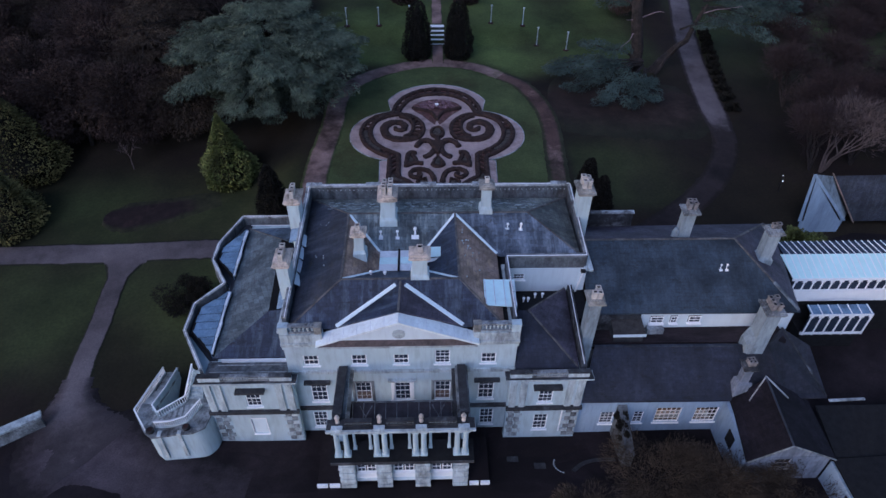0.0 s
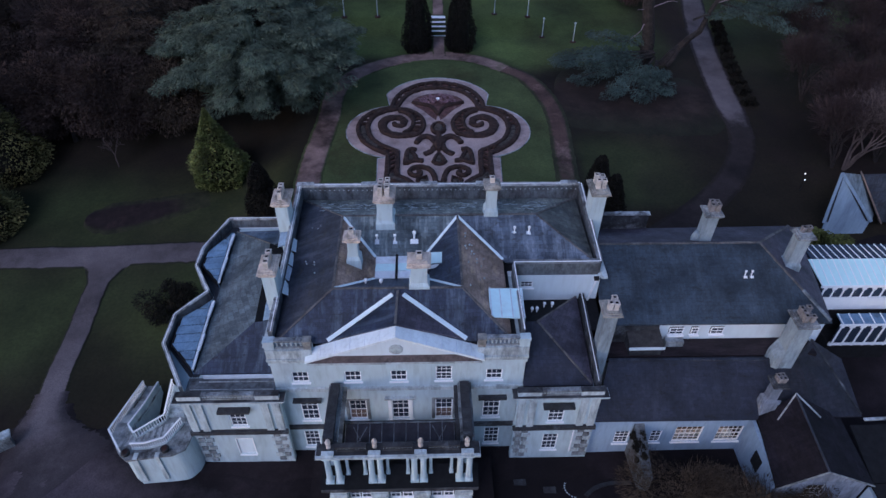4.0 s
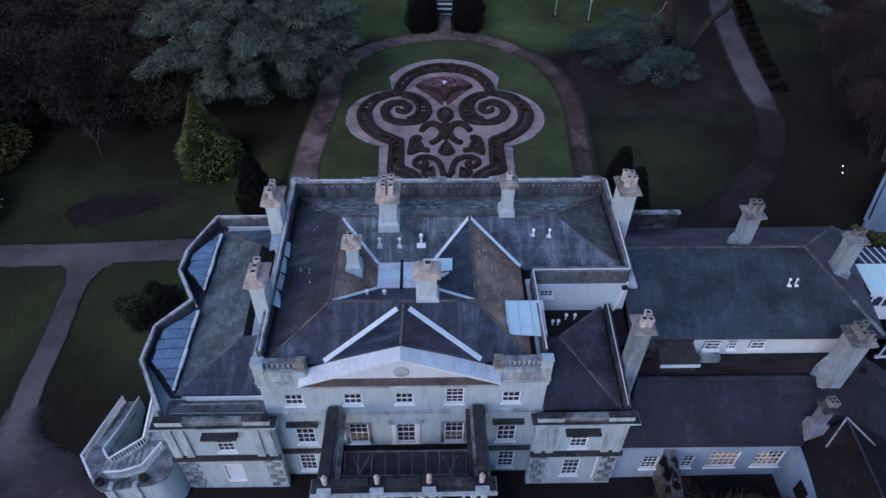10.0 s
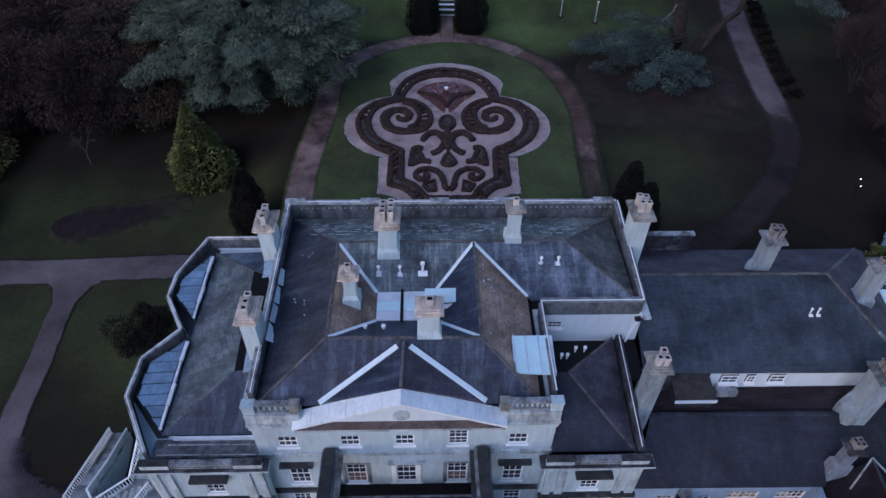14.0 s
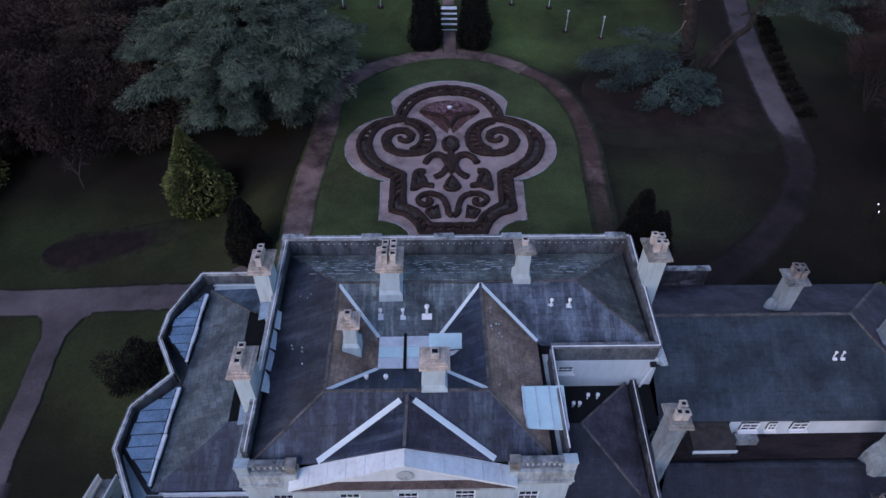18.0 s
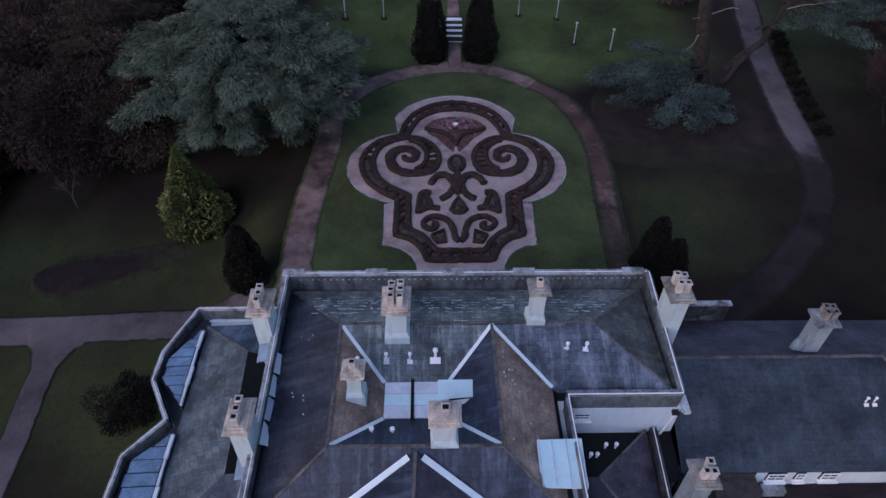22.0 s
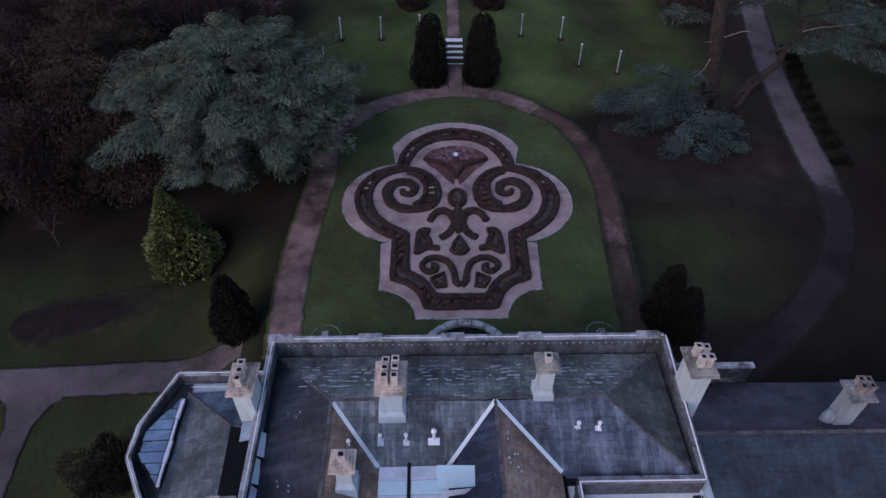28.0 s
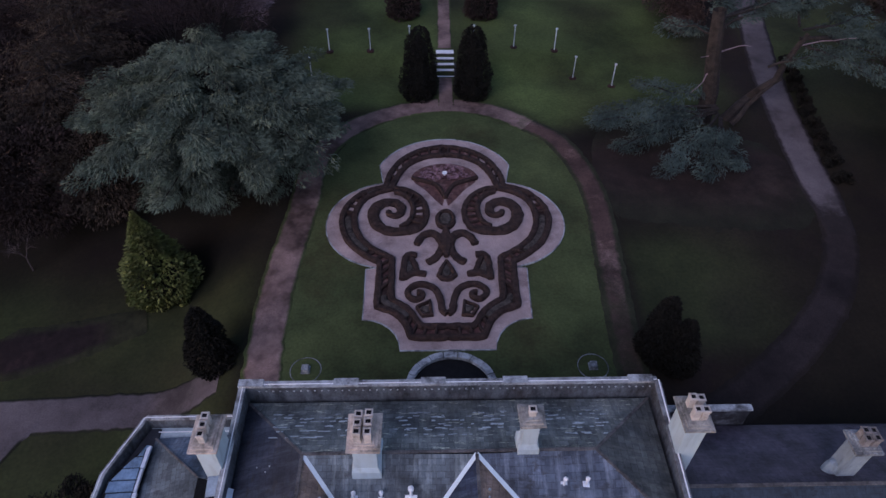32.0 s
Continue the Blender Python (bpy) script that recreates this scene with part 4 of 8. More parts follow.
# Each slope has a slate tone of its own.
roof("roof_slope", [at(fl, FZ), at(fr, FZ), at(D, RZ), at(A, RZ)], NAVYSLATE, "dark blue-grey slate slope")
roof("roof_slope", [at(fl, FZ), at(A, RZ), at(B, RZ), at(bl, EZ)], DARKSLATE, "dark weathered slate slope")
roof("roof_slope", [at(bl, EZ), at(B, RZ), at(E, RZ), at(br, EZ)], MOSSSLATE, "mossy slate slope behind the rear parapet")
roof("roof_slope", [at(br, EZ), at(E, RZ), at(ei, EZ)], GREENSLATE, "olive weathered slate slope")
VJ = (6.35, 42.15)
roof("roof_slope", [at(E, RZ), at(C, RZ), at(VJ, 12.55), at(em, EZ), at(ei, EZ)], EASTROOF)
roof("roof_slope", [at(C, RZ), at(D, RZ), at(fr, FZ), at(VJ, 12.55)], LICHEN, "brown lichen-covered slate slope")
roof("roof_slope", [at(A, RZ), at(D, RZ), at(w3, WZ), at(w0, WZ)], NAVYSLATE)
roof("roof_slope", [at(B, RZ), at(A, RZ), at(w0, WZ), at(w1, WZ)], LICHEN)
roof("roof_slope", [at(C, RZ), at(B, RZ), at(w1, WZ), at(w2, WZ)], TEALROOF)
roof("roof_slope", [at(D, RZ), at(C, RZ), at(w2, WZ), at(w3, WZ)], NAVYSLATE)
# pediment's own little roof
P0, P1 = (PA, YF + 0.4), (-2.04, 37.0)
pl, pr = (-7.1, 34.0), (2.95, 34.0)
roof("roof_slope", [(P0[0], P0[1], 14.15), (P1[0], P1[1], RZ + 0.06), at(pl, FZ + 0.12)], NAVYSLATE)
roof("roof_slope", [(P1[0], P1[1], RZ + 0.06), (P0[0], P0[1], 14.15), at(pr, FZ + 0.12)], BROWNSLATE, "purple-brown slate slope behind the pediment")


def flashing(a, b, w=0.32, mat=BRIGHTLEAD, name="flashing"):
    part(name, beam(bmesh.new(), (a[0], a[1], a[2] + 0.07), (b[0], b[1], b[2] + 0.07), w, 0.06), mat, house)


flashing((P1[0] - 0.4, P1[1] - 0.25, RZ - 0.06), at(pl, FZ + 0.14), 0.36)
flashing((P1[0] + 0.4, P1[1] - 0.25, RZ - 0.06), at(pr, FZ + 0.14), 0.36)
for a, b in ((at(A, RZ), at(w0, WZ)), (at(B, RZ), at(w1, WZ)), (at(C, RZ), at(w2, WZ)), (at(D, RZ), at(w3, WZ)), (at(C, RZ), at(VJ, 12.55))):
    flashing(a, b, 0.24)
for a, b in ((at(A, RZ), at(fl, FZ)), (at(D, RZ), at(fr, FZ)), (at(B, RZ), at(bl, EZ)), (at(E, RZ), at(br, EZ)), (at(E, RZ), at(ei, EZ))):
    flashing(a, b, 0.16, RIDGE, "hip_tiles")
for a, b in ((at(A, RZ), at(D, RZ)), (at(A, RZ), at(B, RZ)), (at(B, RZ), at(E, RZ)), (at(C, RZ), at(D, RZ)), ((P0[0], P0[1], 14.2), at(P1, RZ + 0.1))):
    flashing(a, b, 0.18, RIDGE, "ridge_tiles")
# lead well: laid sheets either side of a dark outlet, the eastern ones curling up the slope
for k in range(3):
    y = lerp(40.1, 42.6, k / 3)
    for a, b in ((-4.0, -2.4), (-2.2, -0.1)):
        part("lead_sheet", boxes((a, b, y + 0.02, y + 0.82, WZ - 0.05, WZ + 0.05 + 0.03 * k + 0.04 * (a > -3))), (LEAD, HATCHLEAD, LEAD)[k], house)
part("lead_sheet", slab(bmesh.new(), [(-0.75, 41.0, 13.2), (1.32, 41.0, 13.42), (1.36, 42.2, 13.45), (-0.75, 42.35, 13.25)], 0.06), HATCHLEAD, house, "loose pale lead sheet")
part("lead_sheet", slab(bmesh.new(), [(-0.5, 40.72, 12.8), (0.9, 40.76, 13.1), (1.25, 40.98, 13.3), (-0.5, 40.95, 13.0)], 0.05), LEAD, house, "folded lead edge")
part("gutter_slot", boxes((-2.4, -2.2, 40.0, 42.8, WZ + 0.03, WZ + 0.17)), BLACK, house)
# lead-covered hatch over the east gutter
HZ = lambda x, y: 13.18 - 0.1 * (x - 4.8) + 0.1 * (y - 38.2)
part("roof_hatch", slab(bmesh.new(), [(x, y, HZ(x, y)) for x, y in ((4.76, 35.58), (7.38, 35.6), (7.45, 38.45), (4.82, 38.25))], 0.1), HATCHLEAD, house, "pale lead-covered hatch over the gutter")
for k in (0.03, 0.32, 0.64, 0.97):
    x = 4.8 + 2.6 * k
    part("roll", beam(bmesh.new(), (x, 35.6, HZ(x, 35.6) + 0.05), (x + 0.03, 38.3, HZ(x, 38.3) + 0.05), 0.07, 0.06), LEAD, house)
part("hatch_kerb", boxes((7.28, 7.4, 35.7, 38.3, 11.9, 12.75)), LEAD, house)

for k in (2, 3, 4, 5):
    y = 35.2 + k * 1.62
    part("gutter_lead", slab(bmesh.new(), [(-11.0, y, 12.75 + 0.03 * k), (-10.65 + 0.15 * (k % 3), y + 0.05, 12.3), (-10.7 + 0.15 * (k % 2), y + 1.1 + 0.1 * k, 12.3), (-11.0, y + 1.5, 12.75 + 0.03 * k)], 0.05), BRIGHTLEAD if k % 3 else LEAD, house, "pale lead gutter sheet")
for y, z in ((37.1, 11.2), (44.7, 12.0)):
    part("buttress_lead", slab(bmesh.new(), [(-12.45, y, z), (-11.5, y, z + 0.3), (-11.5, y + 0.9, z + 1.3), (-12.15, y + 0.9, z + 1.2)], 0.08), BLUELEAD, house, "sloping lead apron")

# flecks of fallen mortar and lichen on the slopes
frnd = random.Random(12)
for k in range(26):
    if k < 18:
        x = frnd.uniform(3.2, 4.7)
        y, z = frnd.uniform(37.2 + x - 2.75, 44.6 - (x - 2.75)), lerp(14.2, 12.5, (x - 2.75) / 3.5)
    else:
        x = frnd.uniform(-9.6, -8.0)
        y, z = frnd.uniform(39.5, 47.2), lerp(14.2, 12.5, (-6.85 - x) / 4.05)
    r = frnd.uniform(0.035, 0.075)
    part("mortar_fleck", turned(bmesh.new(), x, y, ((r, z - 0.05), (r, z + 0.05), (r * 0.5, z + 0.08)), 6), STONE, house)

# pale courses of lichen along the slates of the rear slope
for k in range(170):
    v = frnd.choice((0.3, 0.42, 0.5, 0.58, 0.66, 0.74)) + frnd.uniform(-0.02, 0.02)
    x = frnd.choice((frnd.uniform(-9.4, -4.4), frnd.uniform(-2.0, 4.6), frnd.uniform(6.2, 10.6)))
    y, z, w = lerp(46.0, 50.3, v), lerp(RZ, EZ, v), frnd.uniform(0.12, 0.5)
    part("lichen_streak", slab(bmesh.new(), [(x - w / 2, y - 0.035, z + 0.093), (x + w / 2, y - 0.03, z + 0.091), (x + w / 2, y + 0.04, z + 0.066), (x - w / 2, y + 0.035, z + 0.067)], 0.02), STONE, house)

# ---- chimneys ----


def chimney(parent, x, y, w, d, z0, z1, pots, mat=STONE, neck=None, crown=BUFFSTONE, tall=0.75, size=0.36, gap=(), clay=POT):
    """A stack with a splayed plinth, an overhanging weathered crown and tall square pots in rows (across, deep)."""
    s = part("chimney", boxes((x - w / 2, x + w / 2, y - d / 2, y + d / 2, z0, z1 - 0.6)), mat, parent, "rendered chimney stack")
    if neck:
        bm = bmesh.new()
        lo = [bm.verts.new((x + i * (w / 2 + 0.2), y + j * (d / 2 + 0.2), z0)) for i, j in ((-1, -1), (1, -1), (1, 1), (-1, 1))]
        mid = [bm.verts.new((x + i * (w / 2 + 0.16), y + j * (d / 2 + 0.16), neck - 0.25)) for i, j in ((-1, -1), (1, -1), (1, 1), (-1, 1))]
        hi = [bm.verts.new((x + i * (w / 2 + 0.01), y + j * (d / 2 + 0.01), neck)) for i, j in ((-1, -1), (1, -1), (1, 1), (-1, 1))]
        bm.faces.new(lo[::-1])
        bm.faces.new(hi)
        for a, b in ((lo, mid), (mid, hi)):
            for k in range(4):
                bm.faces.new((a[k], a[(k + 1) % 4], b[(k + 1) % 4], b[k]))
        part("plinth", bm, mat, s)
    bm = bmesh.new()
    for o, a, b in ((0.06, z1 - 0.6, z1 - 0.5), (0.16, z1 - 0.5, z1 - 0.36), (0.27, z1 - 0.36, z1 - 0.2), (0.12, z1 - 0.2, z1 - 0.08), (-0.02, z1 - 0.08, z1)):
        box(bm, x - w / 2 - o, x + w / 2 + o, y - d / 2 - o, y + d / 2 + o, a, b)
    for v in bm.verts:
        v.co += Vector((random.uniform(-0.03, 0.03), random.uniform(-0.03, 0.03), random.uniform(-0.015, 0.015)))
    part("crown", bm, crown, s, "lichened stone crown")
    na, nd = pots
    for i in range(na):
        for j in range(nd):
            if (i, j) in gap:
                continue
            px = x + (i + 0.5 - na / 2) * w / na * 0.88 + random.uniform(-0.03, 0.03)
            py = y + (j + 0.5 - nd / 2) * d / nd * 0.92
            r = size / 2
            ht = z1 + tall * random.uniform(0.9, 1.08)
            b2 = bmesh.new()
            tube = [[b2.verts.new((px + a * e, py + b * e, z)) for a, b in ((-1, -1), (1, -1), (1, 1), (-1, 1))] for e, z in ((r, z1 - 0.02), (r, ht - 0.15), (r + 0.035, ht - 0.12), (r + 0.035, ht - 0.03), (r, ht), (r - 0.045, ht), (r - 0.045, z1 - 0.02))]
            for a, b in zip(tube, tube[1:]):
                for k in range(4):
                    b2.faces.new((a[k], a[(k + 1) % 4], b[(k + 1) % 4], b[k]))
            part("pot", b2, clay, s)
            part("flue", boxes((px - r + 0.047, px + r - 0.047, py - r + 0.047, py + r - 0.047, z1, ht - 0.08)), BLACK, s)
    return s


chimney(house, -11.75, 46.3, 1.0, 1.75, 7.5, 16.25, (1, 3), STUCCO, 9.2)
chimney(house, -11.48, 38.4, 0.92, 1.75, 7.5, 15.95, (1, 3), STUCCO, 9.2)
chimney(house, -3.28, 45.85, 1.25, 1.75, 12.8, 16.85, (2, 3), STUCCO, 14.5, BUFFSTONE, 0.9, 0.36)
chimney(house, 5.58, 46.4, 0.85, 0.85, 12.8, 17.35, (1, 1), STUCCO, 14.9, GREYBUFF, 0.55)
chimney(house, 14.62, 46.9, 1.1, 1.7, 7.5, 16.55, (2, 2), STUCCO, 9.2, GREYBUFF, 0.85, 0.36)
chimney(house, -0.45, 37.95, 1.2, 1.05, 12.9, 16.75, (1, 1), STUCCO, 14.6, BUFFSTONE, 0.5, 0.42)
chimney(house, -5.58, 41.15, 0.8, 0.8, 12.4, 16.35, (1, 1), STUCCO, 14.3, BUFFSTONE, 0.5)
for x, y, z in ((-3.95, 43.9, 13.15), (-2.47, 43.9, 13.15), (7.43, 44.3, 13.55), (8.64, 44.3, 13.55)):
    part("vent_pipe", turned(bmesh.new(), x, y, ((0.07, z - 0.2), (0.06, z + 0.55), (0.12, z + 0.58), (0.13, z + 0.72), (0.05, z + 0.8)), 8), WHITE, house)
    part("vent_flashing", slab(bmesh.new(), [(x - 0.18, y - 0.25, z - 0.06), (x + 0.18, y - 0.25, z - 0.06), (x + 0.18, y + 0.15, z + 0.12), (x - 0.18, y + 0.15, z + 0.12)], 0.05), LEAD, house)
part("vent_pipe", turned(bmesh.new(), -0.88, 44.0, ((0.1, 13.0), (0.09, 13.9), (0.16, 13.93), (0.16, 14.1), (0.05, 14.2)), 10), WHITE, house)
part("vent_flashing", slab(bmesh.new(), [(-1.22, 43.65, 13.12), (-0.55, 43.65, 13.12), (-0.55, 44.0, 13.3), (-1.22, 44.0, 13.3)], 0.06), WHITE, house)
part("vent_pipe", turned(bmesh.new(), -5.69, 43.5, ((0.07, 13.3), (0.07, 13.85), (0.13, 13.88), (0.13, 14.02), (0.05, 14.08)), 8), WHITE, house)
for x, y in ((-4.56, 38.8), (-3.38, 38.75)):
    part("vent_pipe", turned(bmesh.new(), x, y, ((0.08, 12.9), (0.08, 13.55), (0.15, 13.6), (0.15, 13.75), (0.05, 13.8)), 8), WHITE, house)
    part("vent_flashing", slab(bmesh.new(), [(x - 0.3, y - 0.15, 13.36), (x + 0.3, y - 0.15, 13.36), (x + 0.3, y + 0.1, 13.24), (x - 0.3, y + 0.1, 13.24)], 0.05), LEAD, house)

# ---- portico ----
portico = thing("portico", (-2, 30, 0), "stone entrance portico with paired columns over a rusticated base", "portico")
QX0, QX1, QF = -7.25, 3.3, 27.2
piers = (-6.53, -3.51, -0.38, 2.71)
for x in piers:
    for k in range(9):
        z = 0.02 + k * 0.45
        o = 0.0 if k % 2 else 0.08
        part("rusticated_block", boxes((x - 0.55 - o, x + 0.55 + o, QF - 0.05 - o, QF + 0.9, z + 0.02, z + 0.43)), STONE, portico)
    part("pier_core", boxes((x - 0.5, x + 0.5, QF + 0.02, QF + 0.88, 0, 4.1)), GREYSTONE, portico, "recessed dark joints")
part("wall", pierced(bmesh.new(), QX0, QX1, 0.0, 4.1, QF + 0.5, QF + 0.9, [(a + 0.6, b - 0.6, 0.4, 2.6) for a, b in zip(piers, piers[1:])]), RENDER, portico, "white painted wall between the piers")
for a, b in zip(piers, piers[1:]):
    w = (b - a - 1.3) / 2
    for x in (a + 0.65 + w / 2, b - 0.65 - w / 2):
        sash_window(portico, x, QF + 0.52, 1.35, round(w - 0.1, 2), 1.2, 2, 2)
    part("door_panel", boxes((a + 0.6, b - 0.6, QF + 0.56, QF + 0.7, 0.4, 1.2)), WHITE, portico)
# Ledge and floor are coloured black for the shade under the portico.
part("terrace_edge", boxes((QX0 - 0.4, QX1 + 0.4, QF - 0.42, QF + 1.5, 4.12, 4.48)), BLACK, portico, "stone ledge, black in place of shade")
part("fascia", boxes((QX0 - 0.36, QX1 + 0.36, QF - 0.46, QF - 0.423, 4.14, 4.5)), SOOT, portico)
part("terrace", boxes((QX0, QX1, QF + 1.503, YF - 0.05, 2.9, 3.15)), BLACK, portico, "balcony floor, black in place of shade")
for a, b in ((QX0, QX0 + 0.5), (QX1 - 0.5, QX1)):
    part("wall", boxes((a, b, QF + 0.9, YF - 0.05, -1.3, 4.1)), STUCCO, portico)


def pillar(x, y, z0, z1, r, name="column"):
    """A round column with a square foot, a torus and a square capital."""
    bm = boxes((x - r * 1.3, x + r * 1.3, y - r * 1.3, y + r * 1.3, z0, z0 + 0.14))
    turned(bm, x, y, ((r * 1.22, z0 + 0.14), (r * 1.22, z0 + 0.22), (r * 1.05, z0 + 0.28), (r, z0 + 0.34), (r * 0.88, z1 - 0.4), (r * 1.0, z1 - 0.36), (r * 0.9, z1 - 0.32), (r * 1.15, z1 - 0.2)), 14)
    box(bm, x - r * 1.25, x + r * 1.25, y - r * 1.25, y + r * 1.25, z1 - 0.2, z1)
    part(name, bm, STUCCO, portico)


for x in (-7.0, -6.3, -3.95, -3.32, -0.92, -0.27, 2.33, 2.98):
    pillar(x, QF + 0.3, 4.5, 7.85, 0.23)
for x in (-5.75, -4.5, -2.85, -1.4, 0.25, 1.75):
    pillar(x, QF + 0.85, 4.49, 7.85, 0.12, "inner_column")
for a, b, c in ((7.85, 8.2, 0.05), (8.2, 8.36, 0.2), (8.36, 8.55, 0.34)):
    part("entablature", boxes((QX0 - c, QX1 + c, QF - c, QF + 0.8, a + 0.002, b)), STONE, portico, "pale stone entablature")
part("entablature_lead", boxes((QX0 - 0.3, QX1 + 0.3, QF - 0.14, QF + 0.78, 8.552, 8.58)), SOOT, portico, "black stained top of the entablature")
for x0, x1 in ((QX0 - 0.05, QX0 + 0.95), (QX1 - 0.95, QX1 + 0.05)):
    part("side_entablature", boxes((x0, x1, QF + 0.803, YF - 0.18, 7.85, 8.2)), GREYSTONE, portico)
    fall = lambda x, y: lerp(9.05, 8.3, (y - QF - 0.8) / (YF - QF - 1.0))
    side = lambda a, b: [(a, QF + 0.803), (b, QF + 0.803), (b, YF - 0.18), (a, YF - 0.18)]
    part("side_parapet", prism(bmesh.new(), side(x0 + 0.2, x1 - 0.22), 7.95, fall), SOOT, portico, "mossy black side parapet")
    for k in range(4):
        y0, y1 = (lerp(QF + 0.81, YF - 0.2, (k + e) / 4) for e in (0.005, 0.995))
        part("side_coping", prism(bmesh.new(), [(x0 + 0.14, y0), (x1 - 0.16, y0), (x1 - 0.16, y1), (x0 + 0.14, y1)], lambda x, y: fall(x, y) + 0.003, lambda x, y: fall(x, y) + 0.11), SOOT, portico)
    e = 1 if x0 < -2 else -1
    c = x1 + 0.02 if e > 0 else x0 - 0.3
    # West ledge pale, east one dark: the side light is in the colour.
    part("inner_ledge", boxes((c, c + 0.28, QF + 0.85, YF - 0.2, 7.6, 7.9)), GREYBUFF if e > 0 else SOOT, portico, "inner ledge, coloured paler on the lit side")
ped = (-6.75, -3.6, -0.45, 2.75)
for x in ped:
    part("pedestal_base", boxes((x - 0.42, x + 0.42, QF - 0.28, QF + 0.1, 8.583, 8.76)), STONE, portico, "pale pedestal block")
    part("pedestal", turned(bmesh.new(), x, QF + 0.5, ((0.17, 8.583), (0.17, 8.75), (0.1, 8.85), (0.18, 9.05), (0.2, 9.2), (0.1, 9.32), (0.13, 9.4), (0.04, 9.5)), 10), BUFFSTONE, portico, "weathered stone vase")
for a, b in zip(ped, ped[1:]):
    balustrade(portico, a + 0.54, b - 0.54, QF + 0.3, 8.583, 0.55, 0.2, SOOT)
for k in range(10):
    x = lerp(QX0 + 1.3, QX1 - 1.3, k / 9)
    part("roof_bar", beam(bmesh.new(), (x, QF + 1.9, 6.6), (x, QF + 3.4, 6.95), 0.05, 0.05), PARAPETCAP, portico)
for y, z in ((QF + 3.4, 6.97), (QF + 1.9, 6.62)):
    part("roof_bar", boxes((QX0 + 1.0, QX1 - 1.0, y, y + 0.12, z - 0.05, z + 0.03)), PARAPETSTONE, portico)
for x in (QX0 + 1.9, QX1 - 2.9):
    for a, b in ((0, 1.0), (1.0, 0)):
        part("brace", beam(bmesh.new(), (x + a, QF + 1.2, 6.75), (x + b, QF + 3.0, 7.15), 0.05, 0.04), PARAPETCAP, portico)
for k in range(9):
    a, b = (lerp(QX0 + 1.3, QX1 - 1.3, (k + e) / 9) for e in (0.03, 0.97))
    part("skylight_pane", slab(bmesh.new(), [(a, QF + 1.95, 6.58), (b, QF + 1.95, 6.58), (b, QF + 3.38, 6.91), (a, QF + 3.38, 6.91)], 0.04), SKYLIGHT, portico, "dim skylight pane")
for x0, x1 in ((-9.2, -7.3), (3.5, 5.2)):
    part("area_wall", boxes((x0, x1, QF + 0.2, QF + 4.5, -1.2, 0.2)), ASPHALT, portico, "dark flat area cover")
    for a, b in ((x0, (x0 + x1) / 2 - 0.08), ((x0 + x1) / 2 + 0.08, x1)):
        part("area_kerb", boxes((a, b, QF + 0.0, QF + 0.197, -0.2, 0.24)), WHITE, portico, "white painted kerb")

# ---- small east wing ----
east = thing("east_wing", (10.3, 36, 0), "two-storey stone side wing with pilasters and a low balustrade", "wing")
west = thing("west_wing", (-15, 42, 0), "two-storey stone garden wing with two bowed bays", "wing")


